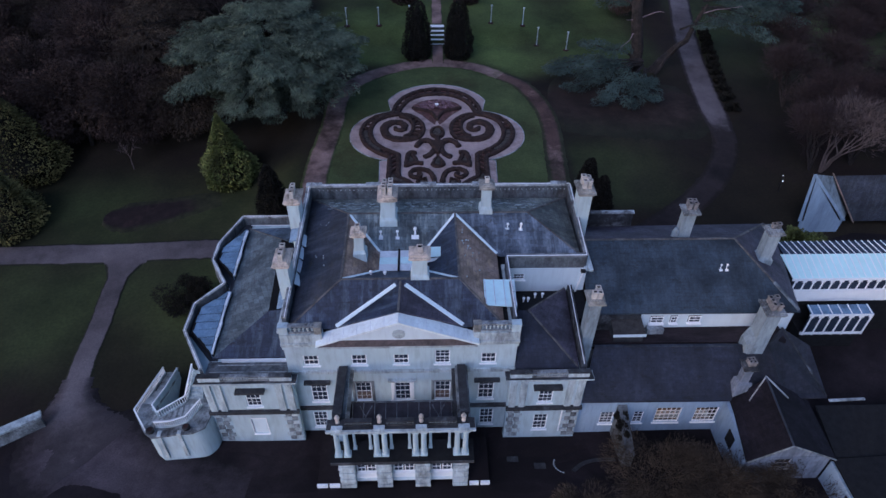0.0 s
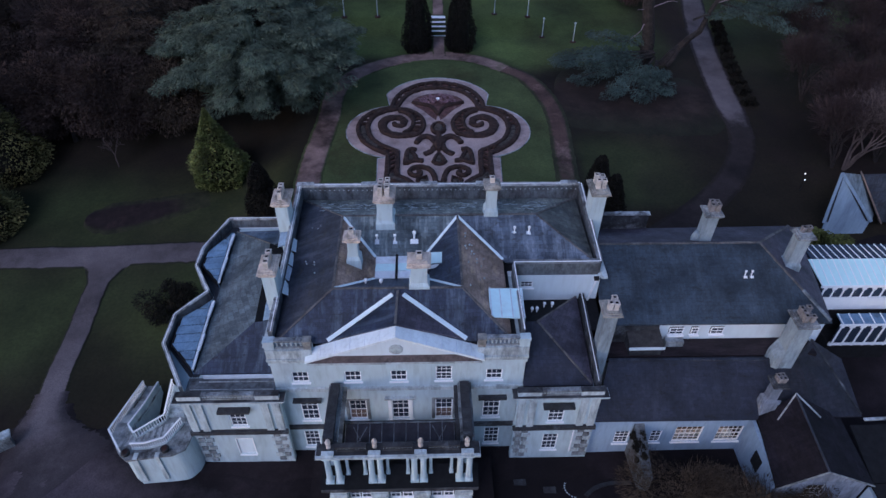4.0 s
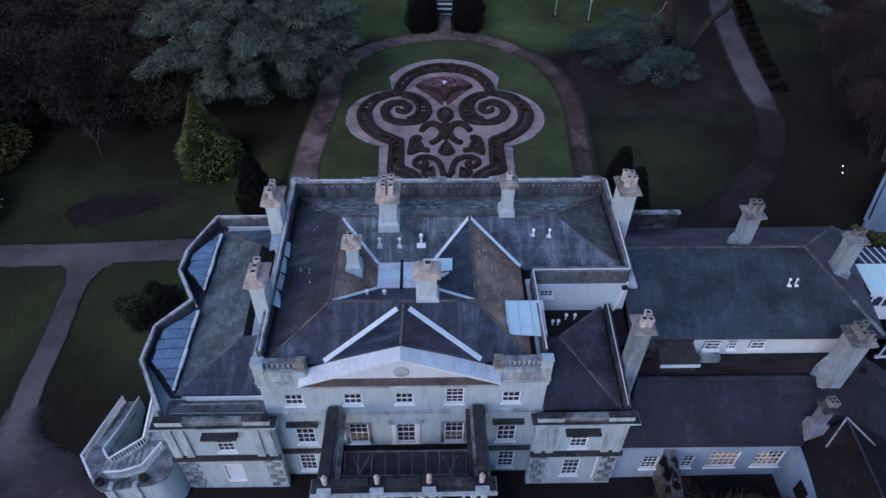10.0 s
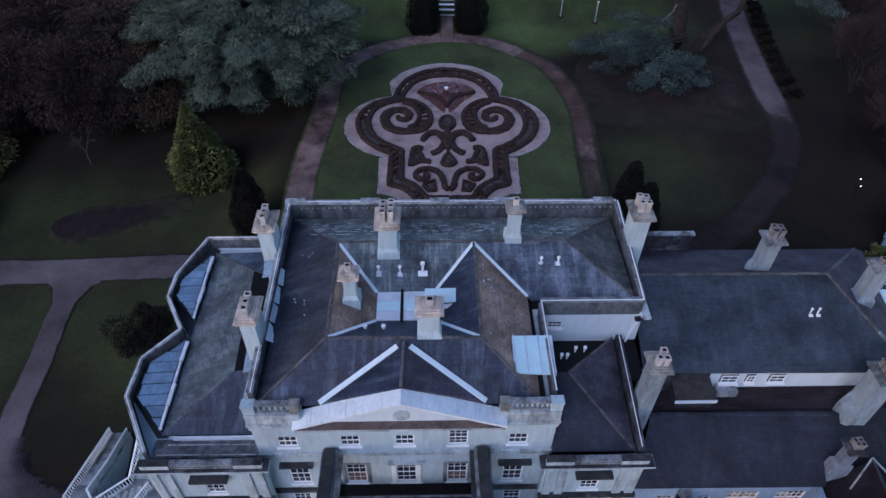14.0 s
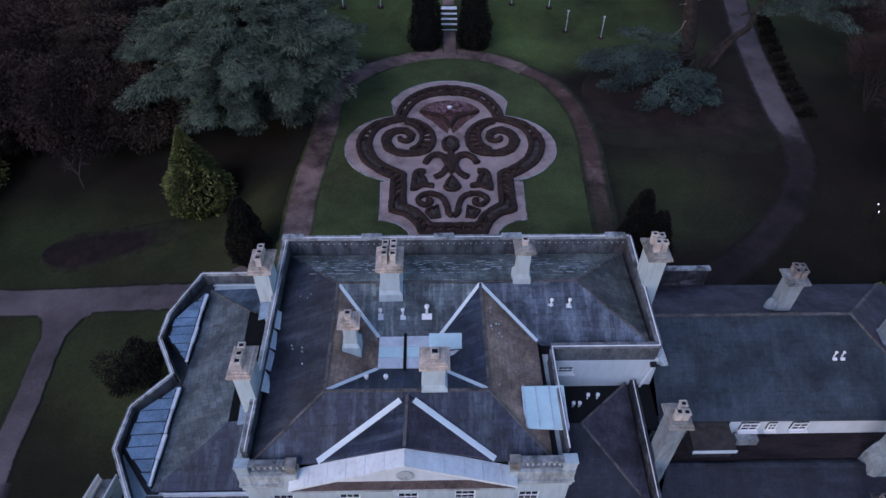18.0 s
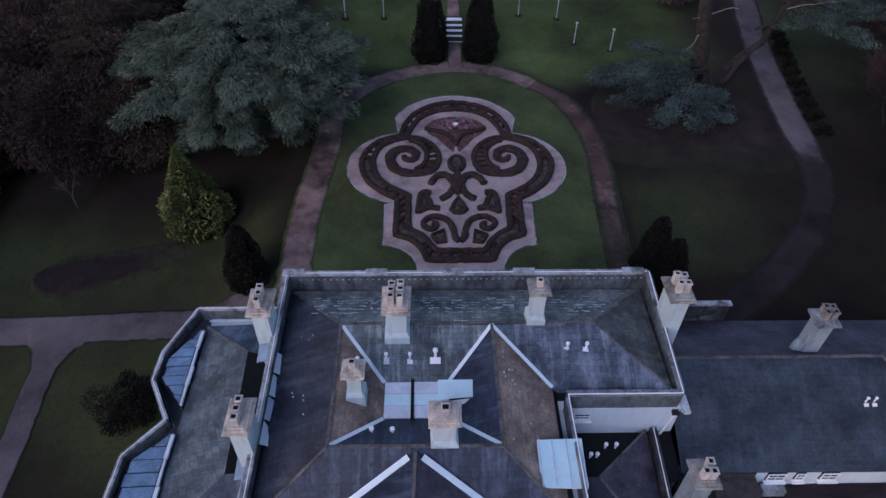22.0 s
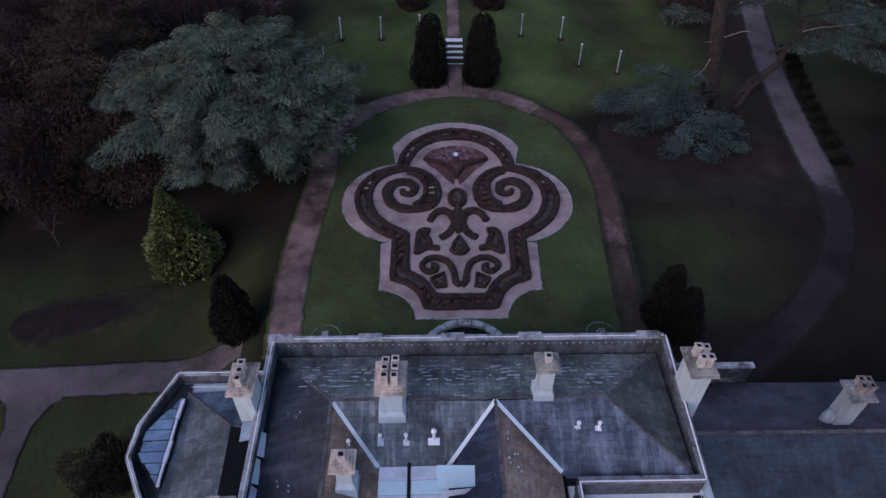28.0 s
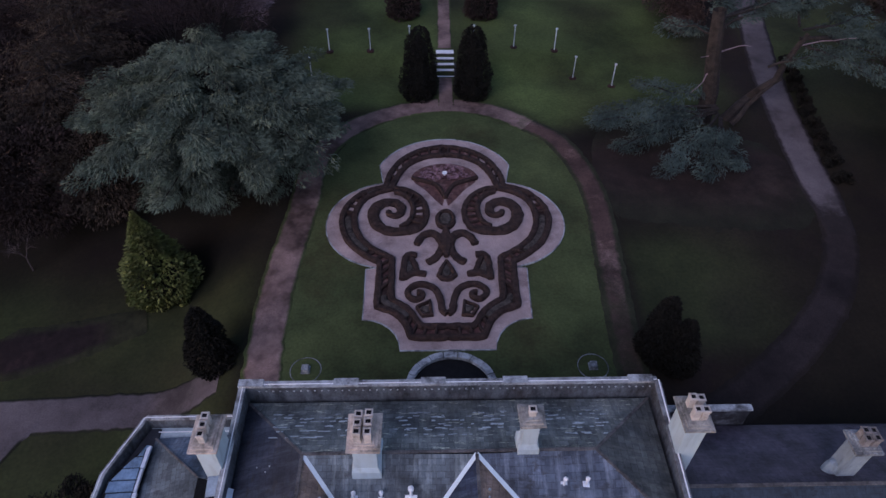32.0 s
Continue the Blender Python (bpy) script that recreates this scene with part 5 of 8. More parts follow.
def wing_front(parent, x0, x1, y, win, lab, shuttered=False):
    holes = [(win - 0.62, win + 0.62, 4.2, 6.25), (win - 0.7, win + 0.54, 0.2, 2.4)]
    part("wall", pierced(bmesh.new(), x0, x1, -1.6, 7.4, y, y + 0.5, holes), STUCCO, parent, lab)
    sash_window(parent, win, y, 4.2, 1.24, 2.05, 3, 4)
    if shuttered:
        part("blind_window", boxes((win - 0.7, win + 0.54, y + 0.06, y + 0.2, 0.2, 2.4)), RENDER, parent, "white boarded window")
        part("window_sill", boxes((win - 0.8, win + 0.64, y - 0.13, y + 0.058, 0.08, 0.19)), WHITE, parent)
        part("surround", pierced(bmesh.new(), win - 0.78, win + 0.62, 0.195, 2.48, y - 0.03, y + 0.05, [(win - 0.7, win + 0.54, 0.19, 2.4)]), WHITE, parent)
    else:
        sash_window(parent, win - 0.08, y, 0.2, 1.24, 2.2, 3, 4)
    part("hood", boxes((win - 1.2, win + 1.2, y - 0.55, y - 0.003, 6.5, 6.72)), SOOT, parent, "sooty stone hood over the window")
    part("band", boxes((x0 - 0.1, x1 + 0.1, y - 0.3, y - 0.003, 3.4, 3.75)), SOOT, parent, "dark stone string course")
    for s, e in ((x0, 1), (x1, -1)):
        for k in (0, 1):
            a = s + e * (0.1 + 0.85 * k)
            part("pilaster", boxes((min(a, a + e * 0.55), max(a, a + e * 0.55), y - 0.16, y - 0.003, 3.75, 7.4)), STONE, parent)
        for k in range(7):
            for j in range(2):
                a = s + e * (0.06 + 0.62 * j + (0.14 if k % 2 else 0))
                b = a + e * (0.5 if (k + j) % 2 else 0.58)
                part("quoin", boxes((min(a, b), max(a, b), y - 0.1, y - 0.003, -0.7 + k * 0.58, -0.25 + k * 0.58)), GREYSTONE if (k + j) % 2 else STONE, parent)
        a, b = s + e * -0.05, s + e * 1.7
        part("pedestal", boxes((min(a, b), max(a, b), y - 0.22, y + 0.12, 7.853, 8.4)), STONE, parent)
        part("pedestal_cap", boxes((min(a, b) - 0.05, max(a, b) + 0.05, y - 0.28, y + 0.18, 8.403, 8.5)), SOOT, parent)
    bm = bmesh.new()
    for o, a, b in ((0.1, 7.4, 7.55), (0.3, 7.55, 7.7), (0.45, 7.7, 7.85)):
        box(bm, x0 - o, x1 + o, y - o, y + 0.5, a, b)
    part("cornice", bm, STONE, parent)
    part("cornice_lead", boxes((x0 - 0.42, x1 + 0.42, y - 0.42, y + 0.5, 7.852, 7.87)), SOOT, parent, "dark stained lead on the cornice")
    balustrade(parent, x0 + 1.7, x1 - 1.7, y - 0.02, 7.85, 0.6, 0.2)


wing_front(east, 6.9, 13.3, 32.3, 10.1, "pale stained stucco wing front")
part("wall", boxes((12.8, 13.3, 32.803, 41.0, -0.2, 7.6)), STUCCO, east)
part("parapet", prism(bmesh.new(), [(12.85, 32.9), (13.25, 32.9), (13.25, 41.0), (12.85, 41.0)], 7.6, lambda x, y: 8.4 + 0.16 * (y - 32.9)), SOOT, east, "sooty stone parapet")
er, eh = (8.78, 37.4, 10.3), (12.7, 41.1, 9.3)
part("roof_slope", slab(bmesh.new(), [(7.36, 33.0, 7.9), (12.7, 33.0, 7.9), er], 0.12), KITCHENSLATE, east)
part("roof_slope", slab(bmesh.new(), [(12.7, 33.0, 7.9), eh, er], 0.12), BROWNSLATE, east, "brownish slate slope")
part("roof_slope", slab(bmesh.new(), [(7.36, 33.0, 7.9), er, (7.36, 37.6, 10.1)], 0.12), KITCHENSLATE, east)
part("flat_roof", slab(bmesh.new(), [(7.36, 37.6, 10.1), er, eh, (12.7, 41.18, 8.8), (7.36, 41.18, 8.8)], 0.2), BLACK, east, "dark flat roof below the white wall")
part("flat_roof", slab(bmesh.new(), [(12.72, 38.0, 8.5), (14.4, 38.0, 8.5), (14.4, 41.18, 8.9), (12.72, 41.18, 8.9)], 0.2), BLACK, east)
part("hip_tiles", beam(bmesh.new(), (er[0], er[1], er[2] + 0.05), (12.6, 41.0, 9.37), 0.14, 0.06), RIDGE, east)
part("patch_lead", boxes((9.6, 11.2, 38.9, 39.3, 9.0, 9.16)), SOOT, east)
part("hip_tiles", beam(bmesh.new(), (er[0], er[1], er[2] + 0.05), (12.6, 33.1, 8.0), 0.16, 0.06), RIDGE, east)
for x, y in ((8.6, 39.0), (9.0, 39.0), (9.75, 39.8), (10.4, 39.8)):
    z = 10.12 - 0.363 * (y - 37.6)
    part("vent_pipe", turned(bmesh.new(), x, y, ((0.06, z - 0.2), (0.06, z + 0.35), (0.13, z + 0.4), (0.13, z + 0.57), (0.04, z + 0.62)), 8), WHITE, east)
part("downpipe", beam(bmesh.new(), (11.75, 32.2, 3.3), (11.75, 32.2, 0.1), 0.1, 0.1, (0, 1, 0)), WHITE, east)
part("hopper", boxes((XE - 0.55, XE - 0.15, YI - 0.3, YI - 0.003, 11.25, 11.5)), IRON, house, "dark rainwater hopper")
part("downpipe", beam(bmesh.new(), (XE - 0.35, YI - 0.12, 11.3), (XE - 0.75, YI - 0.12, 8.9), 0.14, 0.12, (0, 1, 0)), WHITE, house)
chimney(east, 13.85, 36.2, 0.95, 1.2, 0.0, 13.2, (2, 2), STACK, None, GREYBUFF, 0.75, 0.36, ((0, 1),))

# ---- west wing with bowed bays ----
wing_front(west, -18.4, -11.0, 32.4, -14.55, "pale stained stucco wing front", True)


def wing_top(x, y):
    """The wing's parapet rises to the rear to fit the camera's view, as the house's does."""
    return lerp(8.6, 10.1, (y - 33) / 18)


outline = [(-18.3, 33.0), (-20.55, 36.9), (-20.4, 39.8), (-18.3, 42.2), (-19.95, 45.1), (-19.85, 47.3), (-18.25, 51.0), (-11.5, 51.0)]
part("wall", prism(bmesh.new(), [(-18.1, 32.95), (-20.35, 36.9), (-20.2, 39.75), (-18.05, 42.2), (-19.75, 45.1), (-19.65, 47.2), (-18.05, 50.8), (-11.42, 50.8), (-11.42, 32.95)], -0.6, lambda x, y: wing_top(x, y) - 0.95), STUCCO, west, "pale stucco bowed garden front")
part("bay_gutter", prism(bmesh.new(), [(-18.1, 34.4), (-20.3, 37.0), (-20.15, 39.7), (-18.0, 42.2), (-19.7, 45.1), (-19.6, 47.2), (-18.05, 50.7), (-17.4, 50.7), (-17.4, 34.4)], lambda x, y: wing_top(x, y) - 0.948, lambda x, y: wing_top(x, y) - 0.86), GUTTERLEAD, west, "black gutter behind the bay parapets")
parapet(outline, 7.4, wing_top, 0.24, PARAPETSTONE, 0.12, 0.03, 1.3, west, COPING)
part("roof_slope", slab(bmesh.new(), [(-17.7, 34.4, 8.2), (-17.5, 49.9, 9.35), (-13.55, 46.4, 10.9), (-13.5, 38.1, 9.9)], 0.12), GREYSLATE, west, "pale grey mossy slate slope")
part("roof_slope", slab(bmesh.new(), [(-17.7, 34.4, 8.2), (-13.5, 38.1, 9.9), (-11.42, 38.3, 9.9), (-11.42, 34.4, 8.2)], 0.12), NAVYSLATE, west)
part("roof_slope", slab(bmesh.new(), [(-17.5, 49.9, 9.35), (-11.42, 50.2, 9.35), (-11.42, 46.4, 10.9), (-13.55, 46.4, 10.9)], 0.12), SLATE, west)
# Black colour gives the shade of the gap beside the chimneys.
part("roof_slope", slab(bmesh.new(), [(-13.5, 38.1, 9.9), (-13.55, 46.4, 10.9), (-11.42, 46.4, 9.9), (-11.42, 38.1, 8.9)], 0.12), BLACK, west, "gutter slope, black in place of shade")
part("hip_tiles", beam(bmesh.new(), (-17.5, 49.9, 9.42), (-13.55, 46.4, 10.97), 0.12, 0.06), RIDGE, west)
part("gutter", boxes((-18.1, -11.42, 33.0, 34.3, 7.7, 7.82)), PARAPETSTONE, west, "dark gutter")
for k in (0, 2):
    part("gutter_lap", beam(bmesh.new(), (-17.8 + 0.3 * k, 33.2 + 0.32 * k, 7.87 + 0.05 * k), (-11.5, 33.15 + 0.33 * k, 7.87 + 0.05 * k), 0.07, 0.05), COPING, west)
part("gutter", boxes((-17.0, -11.42, 34.2, 34.32, 7.82, 8.16)), LEAD, west)
for (a, b, c, d) in (((-17.9, 34.6), (-20.1, 37.0), (-20.0, 39.6), (-17.8, 41.3)), ((-17.8, 43.3), (-19.6, 45.3), (-19.5, 47.1), (-17.7, 49.2))):
    lead_z = lambda x, y: wing_top(x, y) - 0.26 + 0.08 * (x + 19.5)
    bay = part("bay_roof", prism(bmesh.new(), [a, b, c, d], 7.4, lambda x, y: lead_z(x, y) - 0.06), BLACK, west, "lead bay roof with dark joints")
    n = 8
    for k in range(n):
        y0, y1 = lerp(a[1], d[1], k / n) + 0.045, lerp(a[1], d[1], (k + 1) / n) - 0.045
        xo = lambda y: float(np.interp(y, (a[1], b[1], c[1], d[1]), (a[0], b[0], c[0], d[0]))) + 0.12 + 0.1 * (k % 2)
        xi = lambda y: lerp(a[0], d[0], (y - a[1]) / (d[1] - a[1])) - 0.02
        part("lead_sheet", prism(bmesh.new(), [(xi(y0), y0), (xo(y0), y0), (xo(y1), y1), (xi(y1), y1)], 7.5, lambda x, y: lead_z(x, y) + 0.02 * (k % 3)), BLUELEAD, bay, "blue-grey lead sheet")
    for k in range(4):
        p, q = (lerp(a[0], d[0], (k + e) / 4) + 0.12 for e in (0, 1))
        y0, y1 = (lerp(a[1], d[1], (k + e) / 4) for e in (0.01, 0.97))
        part("flashing", beam(bmesh.new(), (p, y0, wing_top(0, y0) - 0.14), (q + 0.04 * (k % 2), y1, wing_top(0, y1) - 0.14), 0.16 + 0.08 * (k % 2), 0.2), LEAD, bay)
for (ax_, ay_), (bx_, by_) in zip(outline, outline[1:]):
    part("lightning_tape", beam(bmesh.new(), (ax_, ay_, wing_top(0, ay_) + 0.05), (bx_, by_, wing_top(0, by_) + 0.05), 0.045, 0.03), WHITE, west, "thin pale lightning tape")
part("lightning_tape", beam(bmesh.new(), (-17.4, 50.3, 9.5), (-12.3, 50.3, 9.5), 0.05, 0.04), WHITE, west)
part("lightning_tape", beam(bmesh.new(), (13.05, 33.0, 8.45), (13.05, 41.0, 9.75), 0.05, 0.04), WHITE, east, "thin pale lightning tape")

# ---- service range, kitchen range and outbuildings east of the house ----
service = thing("service_range", (26, 46, 0), "long white rendered service range with a dark slate roof", "house", "outbuildings")
part("wall", boxes((14.6, 33.4, 38.75, 39.1, 0, 8.35)), RENDER, service, "white rendered wall")
part("wall", prism(bmesh.new(), [(33.0, 39.1), (33.4, 39.1), (35.9, 50.2), (35.5, 50.2)], 0, 8.1), RENDER, service)
part("wall", boxes((14.6, 35.6, 50.2, 50.55, 0, 8.2)), RENDER, service)
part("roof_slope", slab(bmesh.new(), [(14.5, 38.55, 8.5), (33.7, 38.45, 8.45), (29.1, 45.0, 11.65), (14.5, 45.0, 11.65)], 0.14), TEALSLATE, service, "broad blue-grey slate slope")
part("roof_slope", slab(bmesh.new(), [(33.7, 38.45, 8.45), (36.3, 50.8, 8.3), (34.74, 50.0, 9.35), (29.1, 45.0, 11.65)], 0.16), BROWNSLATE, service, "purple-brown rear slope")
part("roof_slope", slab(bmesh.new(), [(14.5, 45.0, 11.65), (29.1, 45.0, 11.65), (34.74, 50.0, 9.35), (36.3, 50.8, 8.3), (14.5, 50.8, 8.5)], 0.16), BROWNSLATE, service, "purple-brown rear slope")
part("hip_tiles", beam(bmesh.new(), (29.1, 45.0, 11.72), (31.9, 41.0, 9.78), 0.18, 0.08), RIDGE, service)
part("hip_lead", beam(bmesh.new(), (31.9, 41.0, 9.8), (33.6, 38.6, 8.6), 0.3, 0.1), GREYSTONE, service, "weathered lead over the lower hip")
part("ridge_tiles", beam(bmesh.new(), (14.5, 45.0, 11.72), (29.1, 45.0, 11.72), 0.2, 0.08), RIDGE, service)
part("ridge_tiles", beam(bmesh.new(), (29.1, 45.0, 11.72), (34.74, 50.0, 9.42), 0.22, 0.08), RIDGE, service)
chimney(service, 24.6, 46.15, 1.05, 1.0, 9.5, 14.5, (2, 2), STACK, None, GREYSTONE, 0.75, 0.36, clay=DARKPOT)
part("chimney_back", turned(bmesh.new(), 24.0, 46.2, ((0.42, 10.6), (0.4, 11.5), (0.28, 11.9), (0.1, 12.0)), 12), STACK, service, "rounded rendered flue back beside the chimney")
chimney(service, 31.85, 43.95, 1.05, 1.05, 7.0, 13.75, (2, 1), STACK, 10.6, GREYSTONE, 0.55, 0.34, clay=DARKPOT)
for x in (27.2, 27.75):
    part("vent_pipe", turned(bmesh.new(), x, 42.3, ((0.05, 10.1), (0.05, 10.7), (0.1, 10.73), (0.1, 10.84), (0.03, 10.88)), 8), WHITE, service)
    part("vent_flashing", slab(bmesh.new(), [(x - 0.15, 42.02, 10.27), (x + 0.15, 42.02, 10.27), (x + 0.15, 42.2, 10.36), (x - 0.15, 42.2, 10.36)], 0.05), WHITE, service)
for x, w in ((20.9, 1.2), (22.45, 0.6), (24.35, 1.1)):
    # The wall is not pierced; a black panel paints the reveal's shade.
    part("recess", boxes((x - w / 2, x + w / 2, 38.64, 38.747, 7.1, 7.9)), BLACK, service, "black panel standing in for a shaded reveal")
    sash_window(service, x, 38.52, 7.1, w, 0.8, 2, 2)
part("valley_gutter", boxes((14.6, 32.5, 36.9, 38.74, 5.6, 6.35)), VALLEY, service, "brown mossy valley between the roofs")
# Added dark piece that covers the west end of the white wall.
part("end_wall", boxes((14.6, 19.3, 38.5, 38.74, 6.35, 8.3)), SOOT, service, "dark wall piece laid over the white wall's end")
part("parapet", boxes((14.6, 21.35, 50.85, 51.2, 3, 10.15)), SOOT, service, "dark stone screen wall")
part("parapet_cap", boxes((14.6, 21.45, 50.8, 51.25, 10.152, 10.3)), COPING, service)

kitchen = thing("kitchen_range", (20, 35, 0), "low white rendered kitchen range with lit windows", "house", "outbuildings")
part("wall", pierced(bmesh.new(), 13.35, 26.5, -1.6, 3.9, 32.7, 33.0, [(15.5, 16.7, 0.25, 1.95), (18.5, 19.4, 0.3, 1.95), (20.45, 22.75, 0.3, 2.45), (24.0, 26.1, 0.3, 2.4)]), KITCHENWALL, kitchen, "pale blue rendered kitchen wall")
part("wall", prism(bmesh.new(), [(26.2, 27.5), (26.5, 27.5), (26.5, 32.7), (26.2, 32.7)], -1.6, lambda x, y: lerp(2.95, 3.6, (y - 27.5) / 5.2)), KITCHENWALL, kitchen, "bluish white end wall")
# Not a shutter: a black panel paints the dark inside of an opening.
part("shutter", boxes((26.12, 26.19, 29.4, 30.5, 0.9, 2.4)), BLACK, kitchen, "black panel standing in for a dark opening")
part("wall", boxes((13.4, 30.5, 40.0, 40.3, 0, 3.6)), RENDER, kitchen)
sash_window(kitchen, 16.1, 32.7, 0.25, 1.2, 1.7, 3, 4)
sash_window(kitchen, 18.95, 32.7, 0.3, 0.9, 1.65, 2, 4)
LIT = bpy.data.materials.new("lit_window_glass")
LIT.use_nodes = True
lb = LIT.node_tree.nodes["Principled BSDF"]
lb.inputs["Base Color"].default_value = (0.9, 0.9, 0.9, 1)
lb.inputs["Roughness"].default_value = 0.05
lb.inputs["Transmission Weight"].default_value = 1.0
lb.inputs["IOR"].default_value = 1.02
sash_window(kitchen, 21.6, 32.7, 0.3, 2.3, 2.15, 5, 4, pane=LIT)
sash_window(kitchen, 25.05, 32.7, 0.3, 2.1, 2.1, 5, 4, pane=LIT)
part("room_floor", boxes((20.2, 26.2, 33.0, 37.0, -0.55, -0.45)), LICHEN, kitchen, "brown kitchen floor")
part("room_wall", boxes((20.2, 26.2, 36.9, 37.0, -0.45, 3.0)), BLIND, kitchen, "warm painted back wall")
part("room_wall", boxes((20.1, 20.2, 33.0, 37.0, -0.45, 3.0)), BLIND, kitchen)
part("worktop", boxes((20.8, 25.8, 33.1, 33.8, 0.35, 0.45)), STONE, kitchen, "cluttered worktop inside the window")
for k in range(9):
    x = 20.9 + k * 0.56
    part("jar", turned(bmesh.new(), x, 33.35 + 0.2 * (k % 3) / 3, ((0.1, 0.45), (0.13, 0.6), (0.12, 0.75), (0.06, 0.8)), 8), BUFFSTONE, kitchen)
for x in (21.6, 25.0):
    part("lamp_bulb", turned(bmesh.new(), x, 33.8, ((0.05, 1.75), (0.16, 1.82), (0.18, 1.95), (0.06, 2.1)), 10), GLOW, kitchen, "warm glowing lamp")
    lamp = new("kitchen_lamp", bpy.data.lights.new("kitchen_lamp", "POINT"))
    lamp.data.energy, lamp.data.color, lamp.data.shadow_soft_size = 15, (1.0, 0.6, 0.22), 0.15
    lamp.location = (x, 34.1, 1.7)
part("roof_slope", slab(bmesh.new(), [(13.4, 32.4, 3.95), (28.0, 32.3, 3.95), (29.5, 36.2, 6.6), (14.9, 36.4, 6.6)], 0.14), KITCHENSLATE, kitchen, "dark slate kitchen roof")
part("roof_slope", slab(bmesh.new(), [(14.9, 36.4, 6.6), (29.5, 36.2, 6.6), (31.5, 40.4, 3.8), (13.4, 40.4, 3.8)], 0.14), DARKSLATE, kitchen)
part("ridge_tiles", beam(bmesh.new(), (14.9, 36.4, 6.66), (29.5, 36.2, 6.66), 0.24, 0.08), DARKSLATE, kitchen)
chimney(kitchen, 29.2, 36.3, 1.2, 1.4, 4.5, 11.6, (2, 3), STACK, None, GREYSTONE, 0.7, 0.34, ((1, 1),), DARKPOT)
part("chimney_shoulder", prism(bmesh.new(), [(28.1, 35.7), (28.6, 35.55), (28.6, 37.05), (28.1, 36.9)], 5.5, lambda x, y: 7.3 if x < 28.3 else 8.2), STACK, kitchen, "sloping rendered shoulder of the chimney")
chimney(kitchen, 27.15, 33.1, 0.72, 0.7, 4.0, 8.0, (2, 2), DIMWALL, 5.9, SOOT, 0.5, 0.3, clay=DARKPOT)
part("chimney_apron", slab(bmesh.new(), [(26.5, 32.75, 4.85), (28.1, 32.75, 4.85), (28.1, 33.0, 5.5), (26.5, 33.0, 5.5)], 0.1), DIMWALL, kitchen, "rendered apron below the chimney")
part("lean_to", slab(bmesh.new(), [(16.6, 36.95, 7.5), (19.45, 36.95, 7.5), (19.4, 39.2, 7.9), (16.65, 39.2, 7.9)], 0.14), TIMBER, kitchen, "dark felted lean-to roof")
part("lean_to_wall", prism(bmesh.new(), [(16.7, 37.05), (19.35, 37.05), (19.35, 38.45), (16.7, 38.45)], 6.0, lambda x, y: lerp(7.35, 7.6, (y - 37.05) / 1.4)), SOOT, kitchen, "dark boarded side of the lean-to")
part("fascia", boxes((16.55, 19.5, 36.86, 36.94, 7.2, 7.48)), RENDER, kitchen, "white fascia board")
part("tank", boxes((20.0, 21.5, 37.9, 38.5, 6.35, 6.95)), GREYSTONE, kitchen, "grey cistern in the valley")

gable = thing("gabled_outbuilding", (29, 30, 0), "white rendered outbuilding with a dark gabled roof", "outbuilding", "outbuildings")
part("wall", pierced(bmesh.new(), 26.5, 33.2, -1.2, 3.2, 27.2, 27.5, [(28.6, 30.0, 1.6, 2.9)]), DIMWALL, gable, "stained gable wall, coloured darker for its shade")
sash_window(gable, 29.3, 27.2, 1.6, 1.4, 1.3, 3, 2)
part("roof_slope", slab(bmesh.new(), [(25.95, 26.9, 3.2), (28.7, 26.6, 5.9), (29.2, 33.15, 6.0), (26.5, 32.5, 4.0)], 0.14), SHEDSLATE, gable, "dark slate gable roof")
part("roof_slope", slab(bmesh.new(), [(28.7, 26.6, 5.9), (33.2, 26.8, 3.5), (33.4, 32.5, 3.7), (29.2, 33.15, 6.0)], 0.14), SHEDSLATE, gable)
part("ridge_tiles", beam(bmesh.new(), (28.7, 26.6, 5.98), (29.2, 33.15, 6.08), 0.14, 0.08), DARKSLATE, gable)
for s in ((25.95, 26.8, 3.25), (33.2, 26.7, 3.55)):
    part("bargeboard", beam(bmesh.new(), (28.7, 26.55, 5.98), s, 0.08, 0.12), GREYSTONE, gable)
for s in ((27.55, 31.7, 4.75), (30.6, 31.4, 5.45)):
    part("verge", beam(bmesh.new(), (29.2, 33.2, 6.12), s, 0.11, 0.08), COPING, gable, "pale mortar verge")
tri = bmesh.new()
tri.faces.new([tri.verts.new(q) for q in ((26.5, 27.25, 3.2), (33.2, 27.25, 3.2), (28.7, 27.25, 5.7))])
part("gable_wall", tri, DIMWALL, gable)
yard = thing("yard_sheds", (36, 30, 0), "low dark-roofed yard buildings", "outbuilding", "outbuildings")
part("roof_slope", slab(bmesh.new(), [(30.6, 36.3, 6.5), (32.6, 38.2, 6.6), (35.4, 37.4, 5.0), (35.0, 32.4, 4.0), (31.0, 32.2, 4.3)], 0.14), YARDSLATE, yard, "dark hipped slate roof")
part("roof_slope", slab(bmesh.new(), [(27.9, 32.35, 3.97), (31.0, 32.25, 4.28), (30.6, 36.3, 6.52), (29.5, 36.2, 6.62)], 0.14), YARDSLATE, yard)
part("hip_tiles", beam(bmesh.new(), (32.6, 38.2, 6.68), (35.0, 32.5, 4.1), 0.16, 0.06), SOOT, yard)
part("ridge_tiles", beam(bmesh.new(), (30.6, 36.3, 6.6), (32.6, 38.2, 6.7), 0.18, 0.06), SOOT, yard)
part("roof_slope", slab(bmesh.new(), [(33.6, 27.2, 3.0), (44, 27.2, 3.0), (44, 31.6, 4.0), (33.6, 31.6, 4.0)], 0.14), BLACK, yard, "plain black roof")
